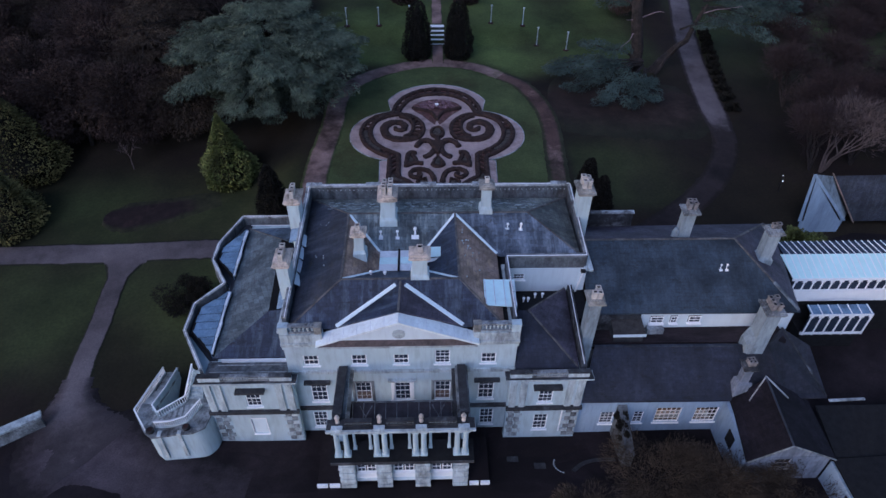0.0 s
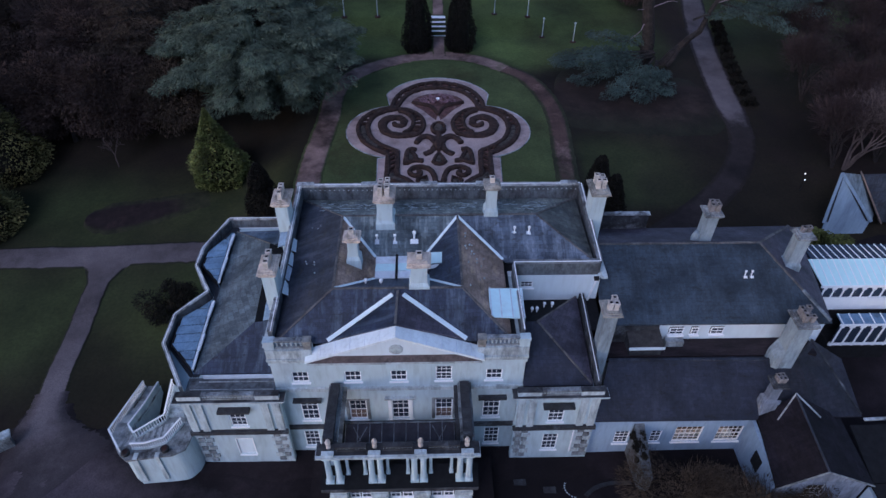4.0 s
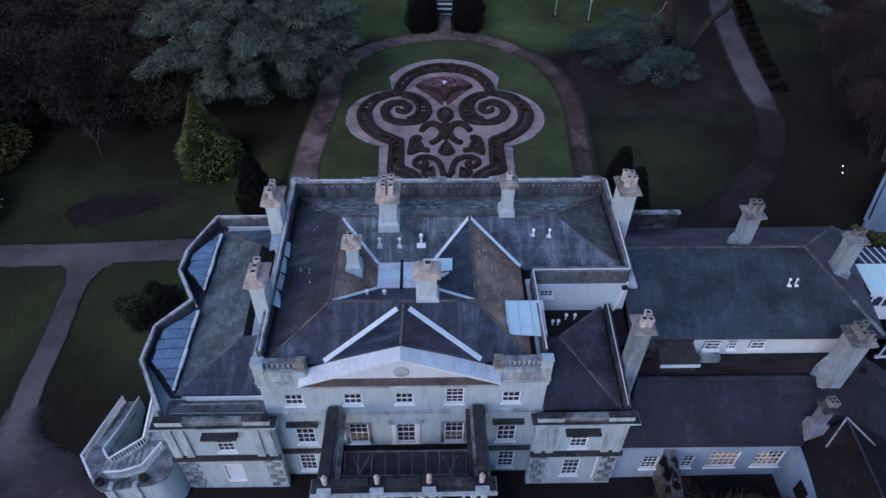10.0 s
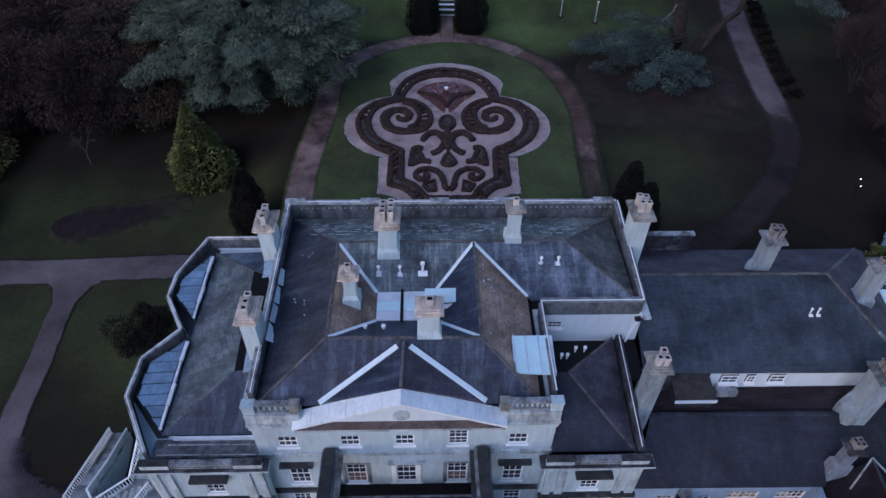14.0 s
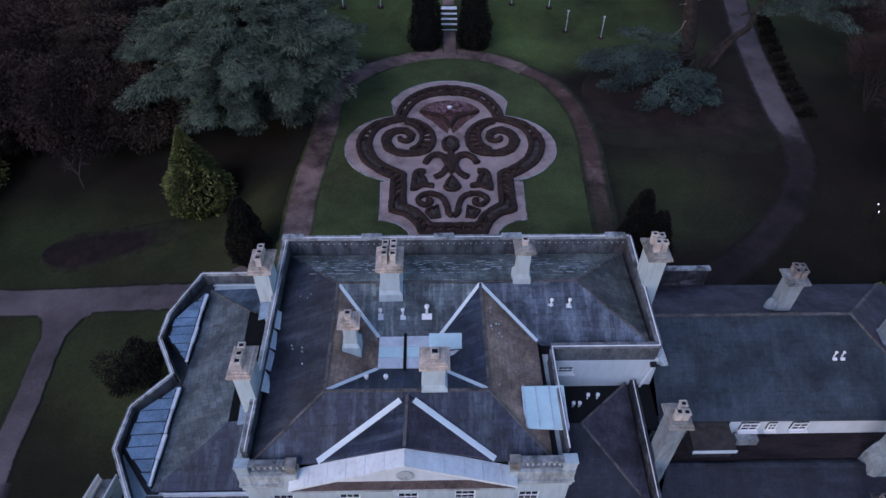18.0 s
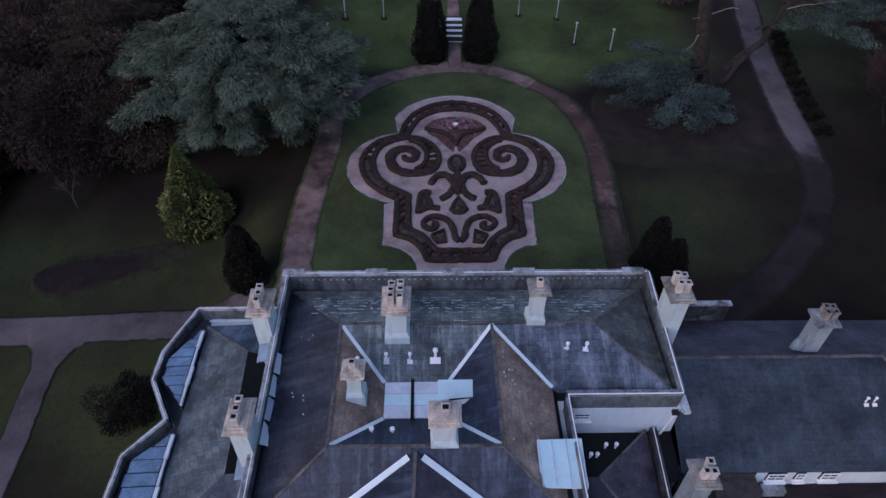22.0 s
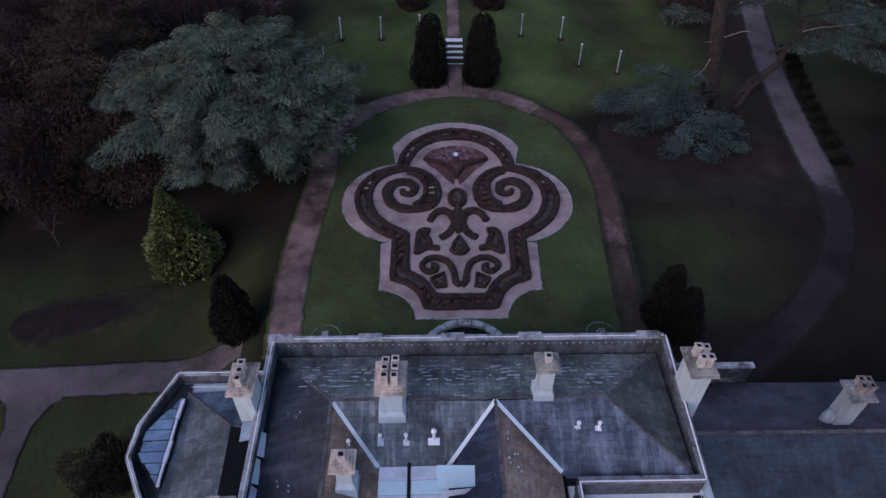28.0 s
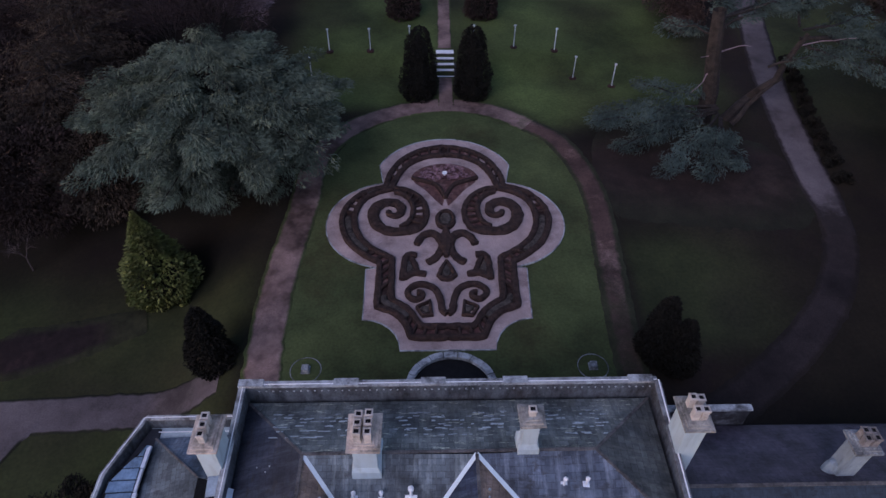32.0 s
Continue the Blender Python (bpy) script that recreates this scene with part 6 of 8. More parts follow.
part("gutter", beam(bmesh.new(), (34.9, 32.0, 4.2), (38.1, 32.1, 4.2), 0.22, 0.12), COPING, yard, "pale weathered gutter")
part("wall", boxes((33.3, 33.6, 20.5, 27.1, -0.3, 2.6)), KITCHENWALL, yard)
# Again a black panel for the shade inside an opening.
part("shutter", boxes((33.22, 33.29, 23.2, 24.3, 0.9, 2.3)), BLACK, yard)
part("roof_slope", slab(bmesh.new(), [(33.3, 20, 3.05), (46, 20, 3.8), (46, 27.1, 3.8), (33.3, 27.1, 3.05)], 0.14), BLACK, yard)
part("coping", boxes((33.2, 38, 21.9, 22.1, 3.2, 3.4)), STONE, yard)
part("screen_wall", prism(bmesh.new(), [(16.9, 28.9), (17.7, 28.9), (17.6, 32.68), (16.8, 32.68)], -1.4, lambda x, y: lerp(1.2, 3.1, (y - 28.9) / 3.8)), PARAPETSTONE, kitchen, "sloping stained garden wall against the kitchen")

glasshouse = thing("conservatory", (41, 45, 0), "white-framed conservatory with pale aqua glazed roof", "conservatory")
part("roof_glazing", slab(bmesh.new(), [(35.6, 43.6, 7.7), (50, 43.6, 7.7), (50, 46.2, 8.5), (35.2, 46.2, 8.5)], 0.08), AQUA, glasshouse, "pale aqua glazed slope")
for k in range(22):
    x = 35.6 + k * 0.66
    part("glazing_bar", beam(bmesh.new(), (x, 43.6, 7.76), (x - 0.1, 46.2, 8.56), 0.06, 0.05), WHITE, glasshouse)
part("lantern", boxes((35.6, 50, 46.25, 48.2, 8.2, 8.45)), GLASS, glasshouse, "dark glazed lantern roof")
for k in range(20):
    x = 36.2 + k * 0.66
    part("glazing_bar", beam(bmesh.new(), (x, 46.3, 8.5), (x - 0.45, 48.1, 8.62), 0.07, 0.06), WHITE, glasshouse)
part("eaves_rail", boxes((35.6, 50, 43.5, 43.62, 7.4, 7.66)), WHITE, glasshouse)
for k in range(16):
    x = 36 + k * 0.92
    part("mullion", boxes((x - 0.07, x + 0.07, 43.5, 43.62, 6.2, 7.4)), WHITE, glasshouse)
for k in range(15):
    x = 36 + k * 0.92
    part("arch_head", boxes((x + 0.07, x + 0.2, 43.5, 43.6, 7.15, 7.4), (x + 0.72, x + 0.85, 43.5, 43.6, 7.15, 7.4)), WHITE, glasshouse)
part("glass_wall", boxes((35.8, 50, 43.56, 43.6, 6.2, 7.4)), GLASS, glasshouse)
part("base_wall", boxes((35.8, 50, 43.4, 43.7, 4.7, 6.2)), WHITE, glasshouse, "white panelled base")
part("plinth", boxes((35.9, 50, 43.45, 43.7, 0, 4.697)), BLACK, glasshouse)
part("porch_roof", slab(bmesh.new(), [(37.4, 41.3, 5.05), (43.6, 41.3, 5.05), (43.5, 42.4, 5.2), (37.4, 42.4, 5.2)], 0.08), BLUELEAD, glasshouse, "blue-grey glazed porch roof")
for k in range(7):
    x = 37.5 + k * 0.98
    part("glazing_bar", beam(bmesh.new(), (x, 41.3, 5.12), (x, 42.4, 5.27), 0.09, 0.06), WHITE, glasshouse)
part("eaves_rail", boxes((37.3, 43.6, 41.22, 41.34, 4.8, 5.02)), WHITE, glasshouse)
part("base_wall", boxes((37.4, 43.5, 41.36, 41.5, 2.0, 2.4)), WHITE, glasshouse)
part("plinth", boxes((37.5, 43.4, 41.45, 43.4, -0.5, 1.997)), BLACK, glasshouse, "black plinth under the porch")
part("glass_wall", boxes((37.4, 43.5, 41.36, 41.4, 2.4, 4.8)), GLASS, glasshouse)
for k in range(7):
    x = 37.6 + k
    part("mullion", boxes((x - 0.08, x + 0.08, 41.3, 41.42, 2.0, 4.8)), WHITE, glasshouse)
    if k < 6:
        part("arch_head", boxes((x + 0.081, x + 0.25, 41.3, 41.4, 4.45, 4.79), (x + 0.75, x + 0.919, 41.3, 41.4, 4.45, 4.79)), WHITE, glasshouse)

cottage = thing("cottage", (47, 59, 0), "white-gabled garden cottage with a dark roof", "cottage")
bm = bmesh.new()
front = ((44.6, 0.6), (49.2, 0.6), (49.35, 3.8), (43.6, 10.1), (44.3, 3.8))
f = [bm.verts.new((x, 57.5, z)) for x, z in front]
g = [bm.verts.new((x + 0.1, 57.8, z)) for x, z in front]
bm.faces.new(f)
bm.faces.new(g[::-1])
for i in range(5):
    bm.faces.new((f[i], f[(i + 1) % 5], g[(i + 1) % 5], g[i]))
part("wall", bm, KITCHENWALL, cottage, "bluish white painted gable")
part("wall", boxes((49.5, 51.5, 57.6, 57.9, 0.3, 1.9)), GREYSTONE, cottage)
part("roof_slope", slab(bmesh.new(), [(49.45, 57.45, 3.85), (43.5, 57.45, 10.25), (46.4, 58.6, 9.2), (50.3, 58.6, 3.9)], 0.14), STACK, cottage, "pale sheeted slope")
part("roof_slope", slab(bmesh.new(), [(50.6, 57.7, 3.5), (70, 57.9, 3.5), (70, 60.0, 8.6), (46.6, 58.8, 9.1)], 0.16), DARKSLATE, cottage, "dark slate cottage roof")
part("roof_slope", slab(bmesh.new(), [(46.6, 58.8, 9.1), (70, 60.0, 8.6), (70, 66, 4.0), (50.5, 66, 4.0)], 0.16), DARKSLATE, cottage)
part("mossy_verge", beam(bmesh.new(), (46.7, 58.75, 9.2), (50.7, 57.7, 3.6), 1.1, 0.14), LICHEN, cottage, "brown mossy verge")
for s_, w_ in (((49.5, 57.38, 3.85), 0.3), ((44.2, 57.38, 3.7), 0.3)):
    part("bargeboard", beam(bmesh.new(), (43.5, 57.38, 10.3), s_, 0.12, w_), KITCHENWALL, cottage)
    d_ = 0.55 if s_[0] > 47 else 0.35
    # A dark strip draws the shadow that each bargeboard casts.
    part("inner_board", beam(bmesh.new(), (43.7 + 0.2 * (s_[0] > 47), 57.44, 9.7), (s_[0] - d_ if s_[0] > 47 else s_[0] + d_, 57.44, s_[2]), 0.1, 0.14), IRON, cottage, "dark strip for the shadow inside the bargeboard")

# ---- parterre ----
parterre = thing("parterre", (2, 76, 3.8), "formal scrollwork parterre of clipped box on pale gravel", "parterre")


def pz(x, y):
    return 3.86


def ax(u, y):
    """A place in the parterre: u metres from its axis."""
    return (1.75 + (y - 62) * 0.011 + u, y)


def mirrored(line):
    return [(-u, y) for u, y in line]


def plan(line):
    return [ax(u, y) for u, y in line]


def border(off):
    """The west half of the parterre's outline, moved inwards by off, from the top of the axis to its foot."""
    line = []
    line += [(-(7.75 - off) * math.sin(radians(a)), 84.1 + (7.85 - off) * math.cos(radians(a))) for a in range(0, 100, 5) if (7.75 - off) * math.sin(radians(a)) < 7.32 - 0.1 * off or a < 60]
    r = 6.55 - off
    line += [(-5.55 - r * math.sin(radians(a)), 77.1 + r * math.cos(radians(a))) for a in range(10 + int(6 * off), 176 - int(7 * off), 6)]
    line += [(-7.62 + off, 70.4 - 0.35 * off), (-7.5 + off, 67.4)]
    q = 3.4 + off
    e = math.degrees(math.asin(off / q))
    line += [(-7.45 + q * math.sin(radians(lerp(e, 90 - e, k / 6))), 60.85 + q * math.cos(radians(lerp(e, 90 - e, k / 6)))) for k in range(7)]
    return line + [(0.0, 60.85 + off)]


def full(off):
    w = border(off)
    return plan(w) + plan(mirrored(w[1:-1]))[::-1]


bm = bmesh.new()
prism(bm, full(0), 3.2, 3.85)
part("gravel_bed", bm, PALEGRAVEL, parterre, "pale pinkish gravel ground of the parterre")
part("edging", ribbon(bmesh.new(), full(0.02), 0.1, pz, 0.05, True), COPING, parterre, "thin stone edging")
OUTER = curve_through([(0, 90.5), (-2.6, 89.75), (-4.95, 87.75), (-6.15, 85.1), (-6.4, 82.9)], 6) + curve_through([(-6.5, 82.8), (-8.7, 81.85), (-10.3, 79.8), (-10.75, 77.2), (-9.9, 74.3), (-8.2, 72.3), (-6.55, 71.1)], 6) + [(-6.45, 68.3), (-6.5, 65.4)] + curve_through([(-6.4, 65.4), (-4.95, 64.9), (-3.85, 63.7), (-3.25, 62.05)], 5) + [(-3.2, 61.95), (-1.6, 61.92), (0, 61.9)]
INNER = curve_through([(0, 88.3), (-1.95, 88.0), (-3.9, 86.7), (-5.0, 84.6), (-5.45, 83.0)], 6) + curve_through([(-5.6, 82.3), (-7.1, 81.75), (-8.55, 80.3), (-9.05, 77.8), (-8.5, 75.2), (-7.1, 73.3), (-5.0, 71.9)], 6) + [(-4.9, 69.2), (-4.85, 66.75)] + curve_through([(-4.8, 66.6), (-3.4, 65.5), (-2.75, 64.5), (-2.2, 63.6)], 5) + [(-2.1, 63.55), (-1.0, 63.55), (0, 63.55)]


def walked(line, n):
    """The line at n + 1 even steps."""
    at_ = [0.0]
    for (a, b), (c, d) in zip(line, line[1:]):
        at_.append(at_[-1] + math.hypot(c - a, d - b))
    q = np.linspace(0, at_[-1], n + 1)
    return list(zip(np.interp(q, at_, [p[0] for p in line]).tolist(), np.interp(q, at_, [p[1] for p in line]).tolist()))


def bed(a, b, z, mat, label=""):
    """A low bed of soil between two plan lines with as many points."""
    bm = bmesh.new()
    pa, pb = [[bm.verts.new((*q, z)) for q in plan(ln)] for ln in (a, b)]
    for i in range(len(pa) - 1):
        bm.faces.new((pa[i], pa[i + 1], pb[i + 1], pb[i]))
    part("soil_bed", bm, mat, parterre, label)


def hedge(line, width=0.36, h=0.42, mat=HEDGE):
    """A clipped hedge along a plan line, with an uneven top and bulging sides."""
    bm = bmesh.new()
    ln = plan(line)
    n = len(ln)
    rings = []
    for i, (x, y) in enumerate(ln):
        a, b = ln[max(0, i - 1)], ln[min(n - 1, i + 1)]
        d = Vector((b[0] - a[0], b[1] - a[1]))
        if d.length < 1e-6:
            d = Vector((1, 0))
        d.normalize()
        k = 1 + 0.22 * noise.noise((x * 1.7, y * 1.7, 3))
        w = width(i / (n - 1)) if callable(width) else width
        t = h * (1 + 0.2 * noise.noise((x * 2.3, y * 2.3, 9)))
        e = 0.55 if i in (0, n - 1) else 1
        prof = ((-0.5, 0), (-0.56, 0.55), (-0.36, 0.95), (0, 1.04), (0.36, 0.95), (0.56, 0.55), (0.5, 0))
        rings.append([bm.verts.new((x - d.y * p * w * k * e, y + d.x * p * w * k * e, 3.84 + q * t)) for p, q in prof])
    for r, s_ in zip(rings, rings[1:]):
        for k in range(6):
            bm.faces.new((r[k], r[k + 1], s_[k + 1], s_[k]))
    bm.faces.new(rings[0])
    bm.faces.new(rings[-1][::-1])
    part("box_hedge", bm, mat, parterre)


BEDHEDGE = material("dull_bed_plants", (0.07, 0.058, 0.05), 0.95, 0.5, 1.7, 3.0, 14, 0.9, second=(0.025, 0.02, 0.016), amount=0.45)


NB = 150
outer, inner = walked(OUTER, NB), walked(INNER, NB)
inside = lambda i, k: (lerp(outer[i][0], inner[i][0], k), lerp(outer[i][1], inner[i][1], k))
for s in (1, -1):
    m = lambda line: [(u * s, y) for u, y in line]
    # the border: dark soil between two hedges, cut into panels by cross hedges
    bed(m(outer), m(inner), 3.88, DARKBED, "dark border bed between two hedges")
    hedge(m([inside(i, 0.13) for i in range(NB + 1)]), 0.58, 0.42)
    hedge(m([inside(i, 0.87) for i in range(NB + 1)]), 0.58, 0.42)
    panels = list(range(2, 38, 5)) + list(range(52, 66, 4)) + list(range(92, 116, 4)) + list(range(134, 150, 4))
    for i in panels:
        hedge(m([inside(i, 0.2), inside(i, 0.5), inside(i, 0.8)]), 0.3, 0.36)
    for k, i in enumerate(panels[:-1]):
        if panels[k + 1] - i < 6:
            tone = PALEGRAVEL if (k in (4, 5, 9, 10) if s > 0 else k in (3, 5, 6, 9, 11)) else REDBED
            bed(m([inside(q, 0.26) for q in range(i, panels[k + 1] + 1)]), m([inside(q, 0.74) for q in range(i, panels[k + 1] + 1)]), 3.895, tone)
    for a, b in ((38, 51), (67, 91), (117, 133)):
        hedge(m([inside(i, 0.5) for i in range(a, b)]), 0.62, 0.3, BEDHEDGE)
    # volutes: a panelled band that curls into one thick hedge
    rim = curve_through([(-6.2, 82.55), (-4.35, 82.35), (-2.85, 81.15), (-2.05, 79.4), (-2.0, 77.5), (-2.6, 76.05), (-3.8, 75.35)])
    core = curve_through([(-5.4, 81.9), (-4.5, 81.45), (-3.75, 80.6), (-3.35, 79.35), (-3.45, 77.8), (-3.95, 76.75), (-4.6, 76.2)])
    hedge(m(rim), 0.55, 0.34)
    hedge(m(core), 0.5, 0.42)
    bed(m(walked(rim, 30)), m(walked(core, 30)), 3.885, DARKBED if s > 0 else REDBED)
    wr, wc = walked(rim, 30), walked(core, 30)
    for k in range(6, 26, 3):
        hedge(m([wr[k], ((wr[k][0] + wc[k][0]) / 2, (wr[k][1] + wc[k][1]) / 2), wc[k]]), 0.26, 0.34)
    if s > 0:
        for k in (15, 18):
            bed(m([(lerp(wr[q][0], wc[q][0], 0.3), lerp(wr[q][1], wc[q][1], 0.3)) for q in range(k, k + 3)]), m([(lerp(wr[q][0], wc[q][0], 0.75), lerp(wr[q][1], wc[q][1], 0.75)) for q in range(k, k + 3)]), 3.9, PALEGRAVEL)
    arm = curve_through([(-2.9, 76.0), (-3.9, 75.65), (-5.5, 75.6), (-6.8, 76.4), (-7.4, 77.9), (-7.15, 79.3), (-6.35, 80.05), (-5.35, 80.05), (-4.65, 79.35), (-4.6, 78.4), (-5.15, 77.95), (-5.75, 78.2), (-5.85, 78.65)])
    hedge(m(arm), lambda t: lerp(0.95, 1.12, smooth(t, 0, 0.25)) - 0.55 * smooth(t, 0.45, 1), 0.44)
    # wings of the lily
    hedge(m(curve_through([(-0.25, 73.5), (-0.7, 74.7), (-1.5, 75.25), (-2.35, 74.8), (-2.9, 73.6)])), lambda t: 0.95 - 0.3 * t, 0.46)
    hedge(m(curve_through([(-0.3, 73.6), (-0.62, 72.5), (-1.2, 71.6), (-1.85, 71.15)])), 0.75, 0.34)
    # small scroll beside it
    hedge(m(curve_through([(-2.8, 72.15), (-3.5, 72.2), (-3.9, 71.7), (-4.0, 70.4), (-4.1, 68.9)])), 0.6, 0.44)
    hedge(m(curve_through([(-4.0, 69.2), (-3.1, 69.75), (-1.9, 69.6)])), 0.62, 0.42)
    hedge(m(curve_through([(-3.4, 71.8), (-3.0, 70.9), (-2.75, 69.9)])), 0.5, 0.36)
    hedge(m([(-3.75, 71.2), (-3.5, 70.4), (-3.55, 69.7)]), 0.7, 0.3, BEDHEDGE)
    # lower scroll and leaf
    hedge(m(curve_through([(-0.02, 64.75), (-0.45, 65.2), (-0.62, 66.4), (-1.15, 67.75), (-2.35, 68.3), (-3.35, 67.85), (-3.55, 67.05), (-2.95, 66.45), (-2.3, 66.7), (-2.3, 67.2), (-2.75, 67.3)])), lambda t: 0.62 - 0.15 * t, 0.46)
    hedge(m([(-2.75, 65.5), (-1.55, 66.2), (-1.4, 64.6), (-2.15, 64.55), (-2.75, 65.5)]), 0.36, 0.42)
    hedge(m([(-2.3, 65.45), (-1.8, 65.4), (-1.75, 64.9)]), 0.75, 0.3, BEDHEDGE)
    # wings of the fan
    hedge(m(curve_through([(0.0, 80.8), (-0.4, 82.0), (-1.05, 83.1), (-2.4, 83.75), (-3.6, 84.3)])), 0.42, 0.44)
    # reddish soil below each wing
    bed(m(walked([(-0.3, 79.6), (-1.1, 80.7), (-2.1, 82.3), (-3.3, 83.6)], 12)), m(walked([(-0.1, 80.6), (-0.7, 82.2), (-1.9, 83.2), (-3.4, 84.0)], 12)), 3.87, REDBED)
hedge([(0.85 * math.cos(radians(a)), 77.3 + 1.25 * math.sin(radians(a))) for a in range(0, 361, 20)], 0.42, 0.46)
hedge([(0, 78.1), (0.02, 77.3), (0, 76.5)], 1.2, 0.36, BEDHEDGE)
hedge([(0, 75.9), (0, 75.0), (0, 74.0), (0, 73.0), (0, 71.9)], lambda t: 0.75 + 0.35 * math.sin(math.pi * t), 0.5)
hedge([(0, 71.3), (-0.45, 70.3), (-0.75, 69.4), (-0.4, 69.0), (0.05, 68.9), (0.45, 69.0), (0.78, 69.4), (0.45, 70.3), (0.02, 71.25)], 0.42, 0.44)
hedge([(0, 70.7), (0, 70.1), (0, 69.3)], 0.9, 0.34, BEDHEDGE)
# flower fan round a little urn
bm = bmesh.new()
fan = [(3.75 * math.cos(radians(a)), 84.1 + 2.95 * math.sin(radians(a))) for a in range(6, 175, 12)]
prism(bm, plan([(0.0, 81.4)] + fan), 3.82, 3.9)
part("soil_bed", bm, REDBED, parterre, "dark reddish flower bed")
FLOWER = material("winter_bedding", (0.27, 0.16, 0.18), 0.9, 0.5, 1.6, 2.0, 9, 0.4, vary=0.3)
tuft = bmesh.new()
for k in range(5):
    a = 2 * math.pi * k / 5
    v = [tuft.verts.new(p) for p in ((0, 0, 0), (0.16 * math.cos(a - 0.5), 0.16 * math.sin(a - 0.5), 0.14), (0.26 * math.cos(a), 0.26 * math.sin(a), 0.2), (0.16 * math.cos(a + 0.5), 0.16 * math.sin(a + 0.5), 0.14))]
    tuft.faces.new(v)
TUFT = mesh_of("bedding_plant", tuft, FLOWER)
rnd = random.Random(4)
for k in range(150):
    a, r = radians(rnd.uniform(10, 170)), rnd.uniform(0.5, 2.9)
    x, y = ax(r * math.cos(a), 83.9 + r * math.sin(a))
    place("bedding_plant", TUFT, (x, y, 3.88), parterre, "", rnd.uniform(0, 360), rnd.uniform(0.6, 1.3))
x, y = ax(0, 84.7)
urn = thing("garden_urn", (x, y, 3.9), "small white stone urn in the flower bed", "urn")
part("bowl", turned(bmesh.new(), x, y, ((0.2, 3.88), (0.16, 3.96), (0.08, 4.02), (0.09, 4.1), (0.24, 4.28), (0.3, 4.4), (0.27, 4.43), (0.2, 4.36)), 14), WHITE, urn)

# semicircular basement area behind the house
well = thing("area_well", (1.9, 57, 3.8), "dark semicircular light well with a pale stone kerb", "light well")
# No hole is cut: a black disc at ground level paints its shade.
part("floor", prism(bmesh.new(), [(1.9 + 3.1 * math.cos(radians(a)), 57.2 + 2.75 * math.sin(radians(a))) for a in range(0, 181, 10)], 3.5, 3.86), BLACK, well, "black disc standing in for the shade in the well")
for k in range(9):
    a0, a1 = 20 * k + 0.6, 20 * k + 19.4
    ring = [(1.9 + 3.65 * math.cos(radians(a)), 57.2 + 3.3 * math.sin(radians(a))) for a in (a0, (a0 + a1) / 2, a1)] + [(1.9 + 3.1 * math.cos(radians(a)), 57.2 + 2.75 * math.sin(radians(a))) for a in (a1, (a0 + a1) / 2, a0)]
    part("kerb_stone", prism(bmesh.new(), ring, 3.5, 4.2 if k not in (1, 3, 5, 7) else 4.24), COPING, well)
for x, y in ((-9.9, 59.1), (13.55, 59.1)):
    stand = thing("lawn_plinth", (x, y, 3.8), "small stone plinth in a thin ring on the lawn", "plinth", "plinths behind the house")
    part("block", boxes((x - 0.28, x + 0.28, y - 0.28, y + 0.28, 3.7, 4.2), (x - 0.36, x + 0.36, y - 0.36, y + 0.36, 3.7, 3.85)), GREYSTONE, stand)
    part("edging", ribbon(bmesh.new(), [(x + 1.25 * math.cos(radians(a)), y + 1.25 * math.sin(radians(a))) for a in range(0, 360, 12)], 0.06, near(gz, 0.02), 0.05, True), GREYSTONE, stand)

# steps up the bank
steps = thing("garden_steps", (2.6, 106.4, 4), "pale stone garden steps up the bank", "steps")
for k in range(5):
    z, y, d = 4.1 + 0.42 * k, 106.4 + 0.85 * k, 0.9 if k in (0, 4) else 0.5
    part("riser", boxes((1.45, 3.75, y + 0.06, y + 1.0, z - 0.8, z)), SOOT, steps, "dark riser")
    part("tread", boxes((1.4, 3.8, y, y + d, z + 0.002, z + 0.1)), WHITE, steps, "pale stone tread")
for x in (1.15, 3.83):
    part("cheek_wall", boxes((x, x + 0.22, 106.3, 111.2, 3.4, 5.0)), SOOT, steps)

# posts along the bank
for k, (x, y) in enumerate(((-19.5, 102.9), (-15.2, 106), (-13.2, 110.7), (-7.6, 110.8), (-2.2, 111.5), (6.6, 111.6), (12.2, 111.6), (17.8, 111), (19.7, 105.7), (24.3, 103))):
    z = gz(x, y)
    post = thing("garden_post", (x, y, z), "pale slender painted post on the lawn bank", "post", "posts round the bank")
    part("shaft", turned(bmesh.new(), x, y, ((0.09, z - 0.2), (0.08, z + 0.5), (0.075, z + 3.0)), 8), STONE, post)
    part("cap", turned(bmesh.new(), x, y, ((0.09, z + 3.0), (0.19, z + 3.04), (0.19, z + 3.18), (0.05, z + 3.24)), 8), STONE, post)
    part("foot", turned(bmesh.new(), x, y, ((0.55, z - 0.1), (0.5, z + 0.06), (0.16, z + 0.12)), 12), SOIL, post, "dark soil ring at the foot")

# beds on the west lawn
path("lawn_bed", [(-40.2, 64.2), (-38, 64.0), (-35, 64.6), (-32, 65.6), (-29, 66.8), (-26.4, 67.6)], lambda t: 5.6 * math.sqrt(max(0.02, min(1, t / 0.28, 1.15 - 0.95 * t))), worn(BEDSOIL, "bed_soil_in_turf", (0.024, 0.025, 0.012), 0.2, 0.7), "dark purple-brown oval flower bed in the lawn", 0.06, wear=lambda t: 1 - smooth(t, 0.5, 0.97), soft=0.5)

# ---- garden stair and terrace at the west end ----
stair = thing("garden_stair", (-21.5, 33, 0), "white stone terrace with curved balustraded steps", "stair")
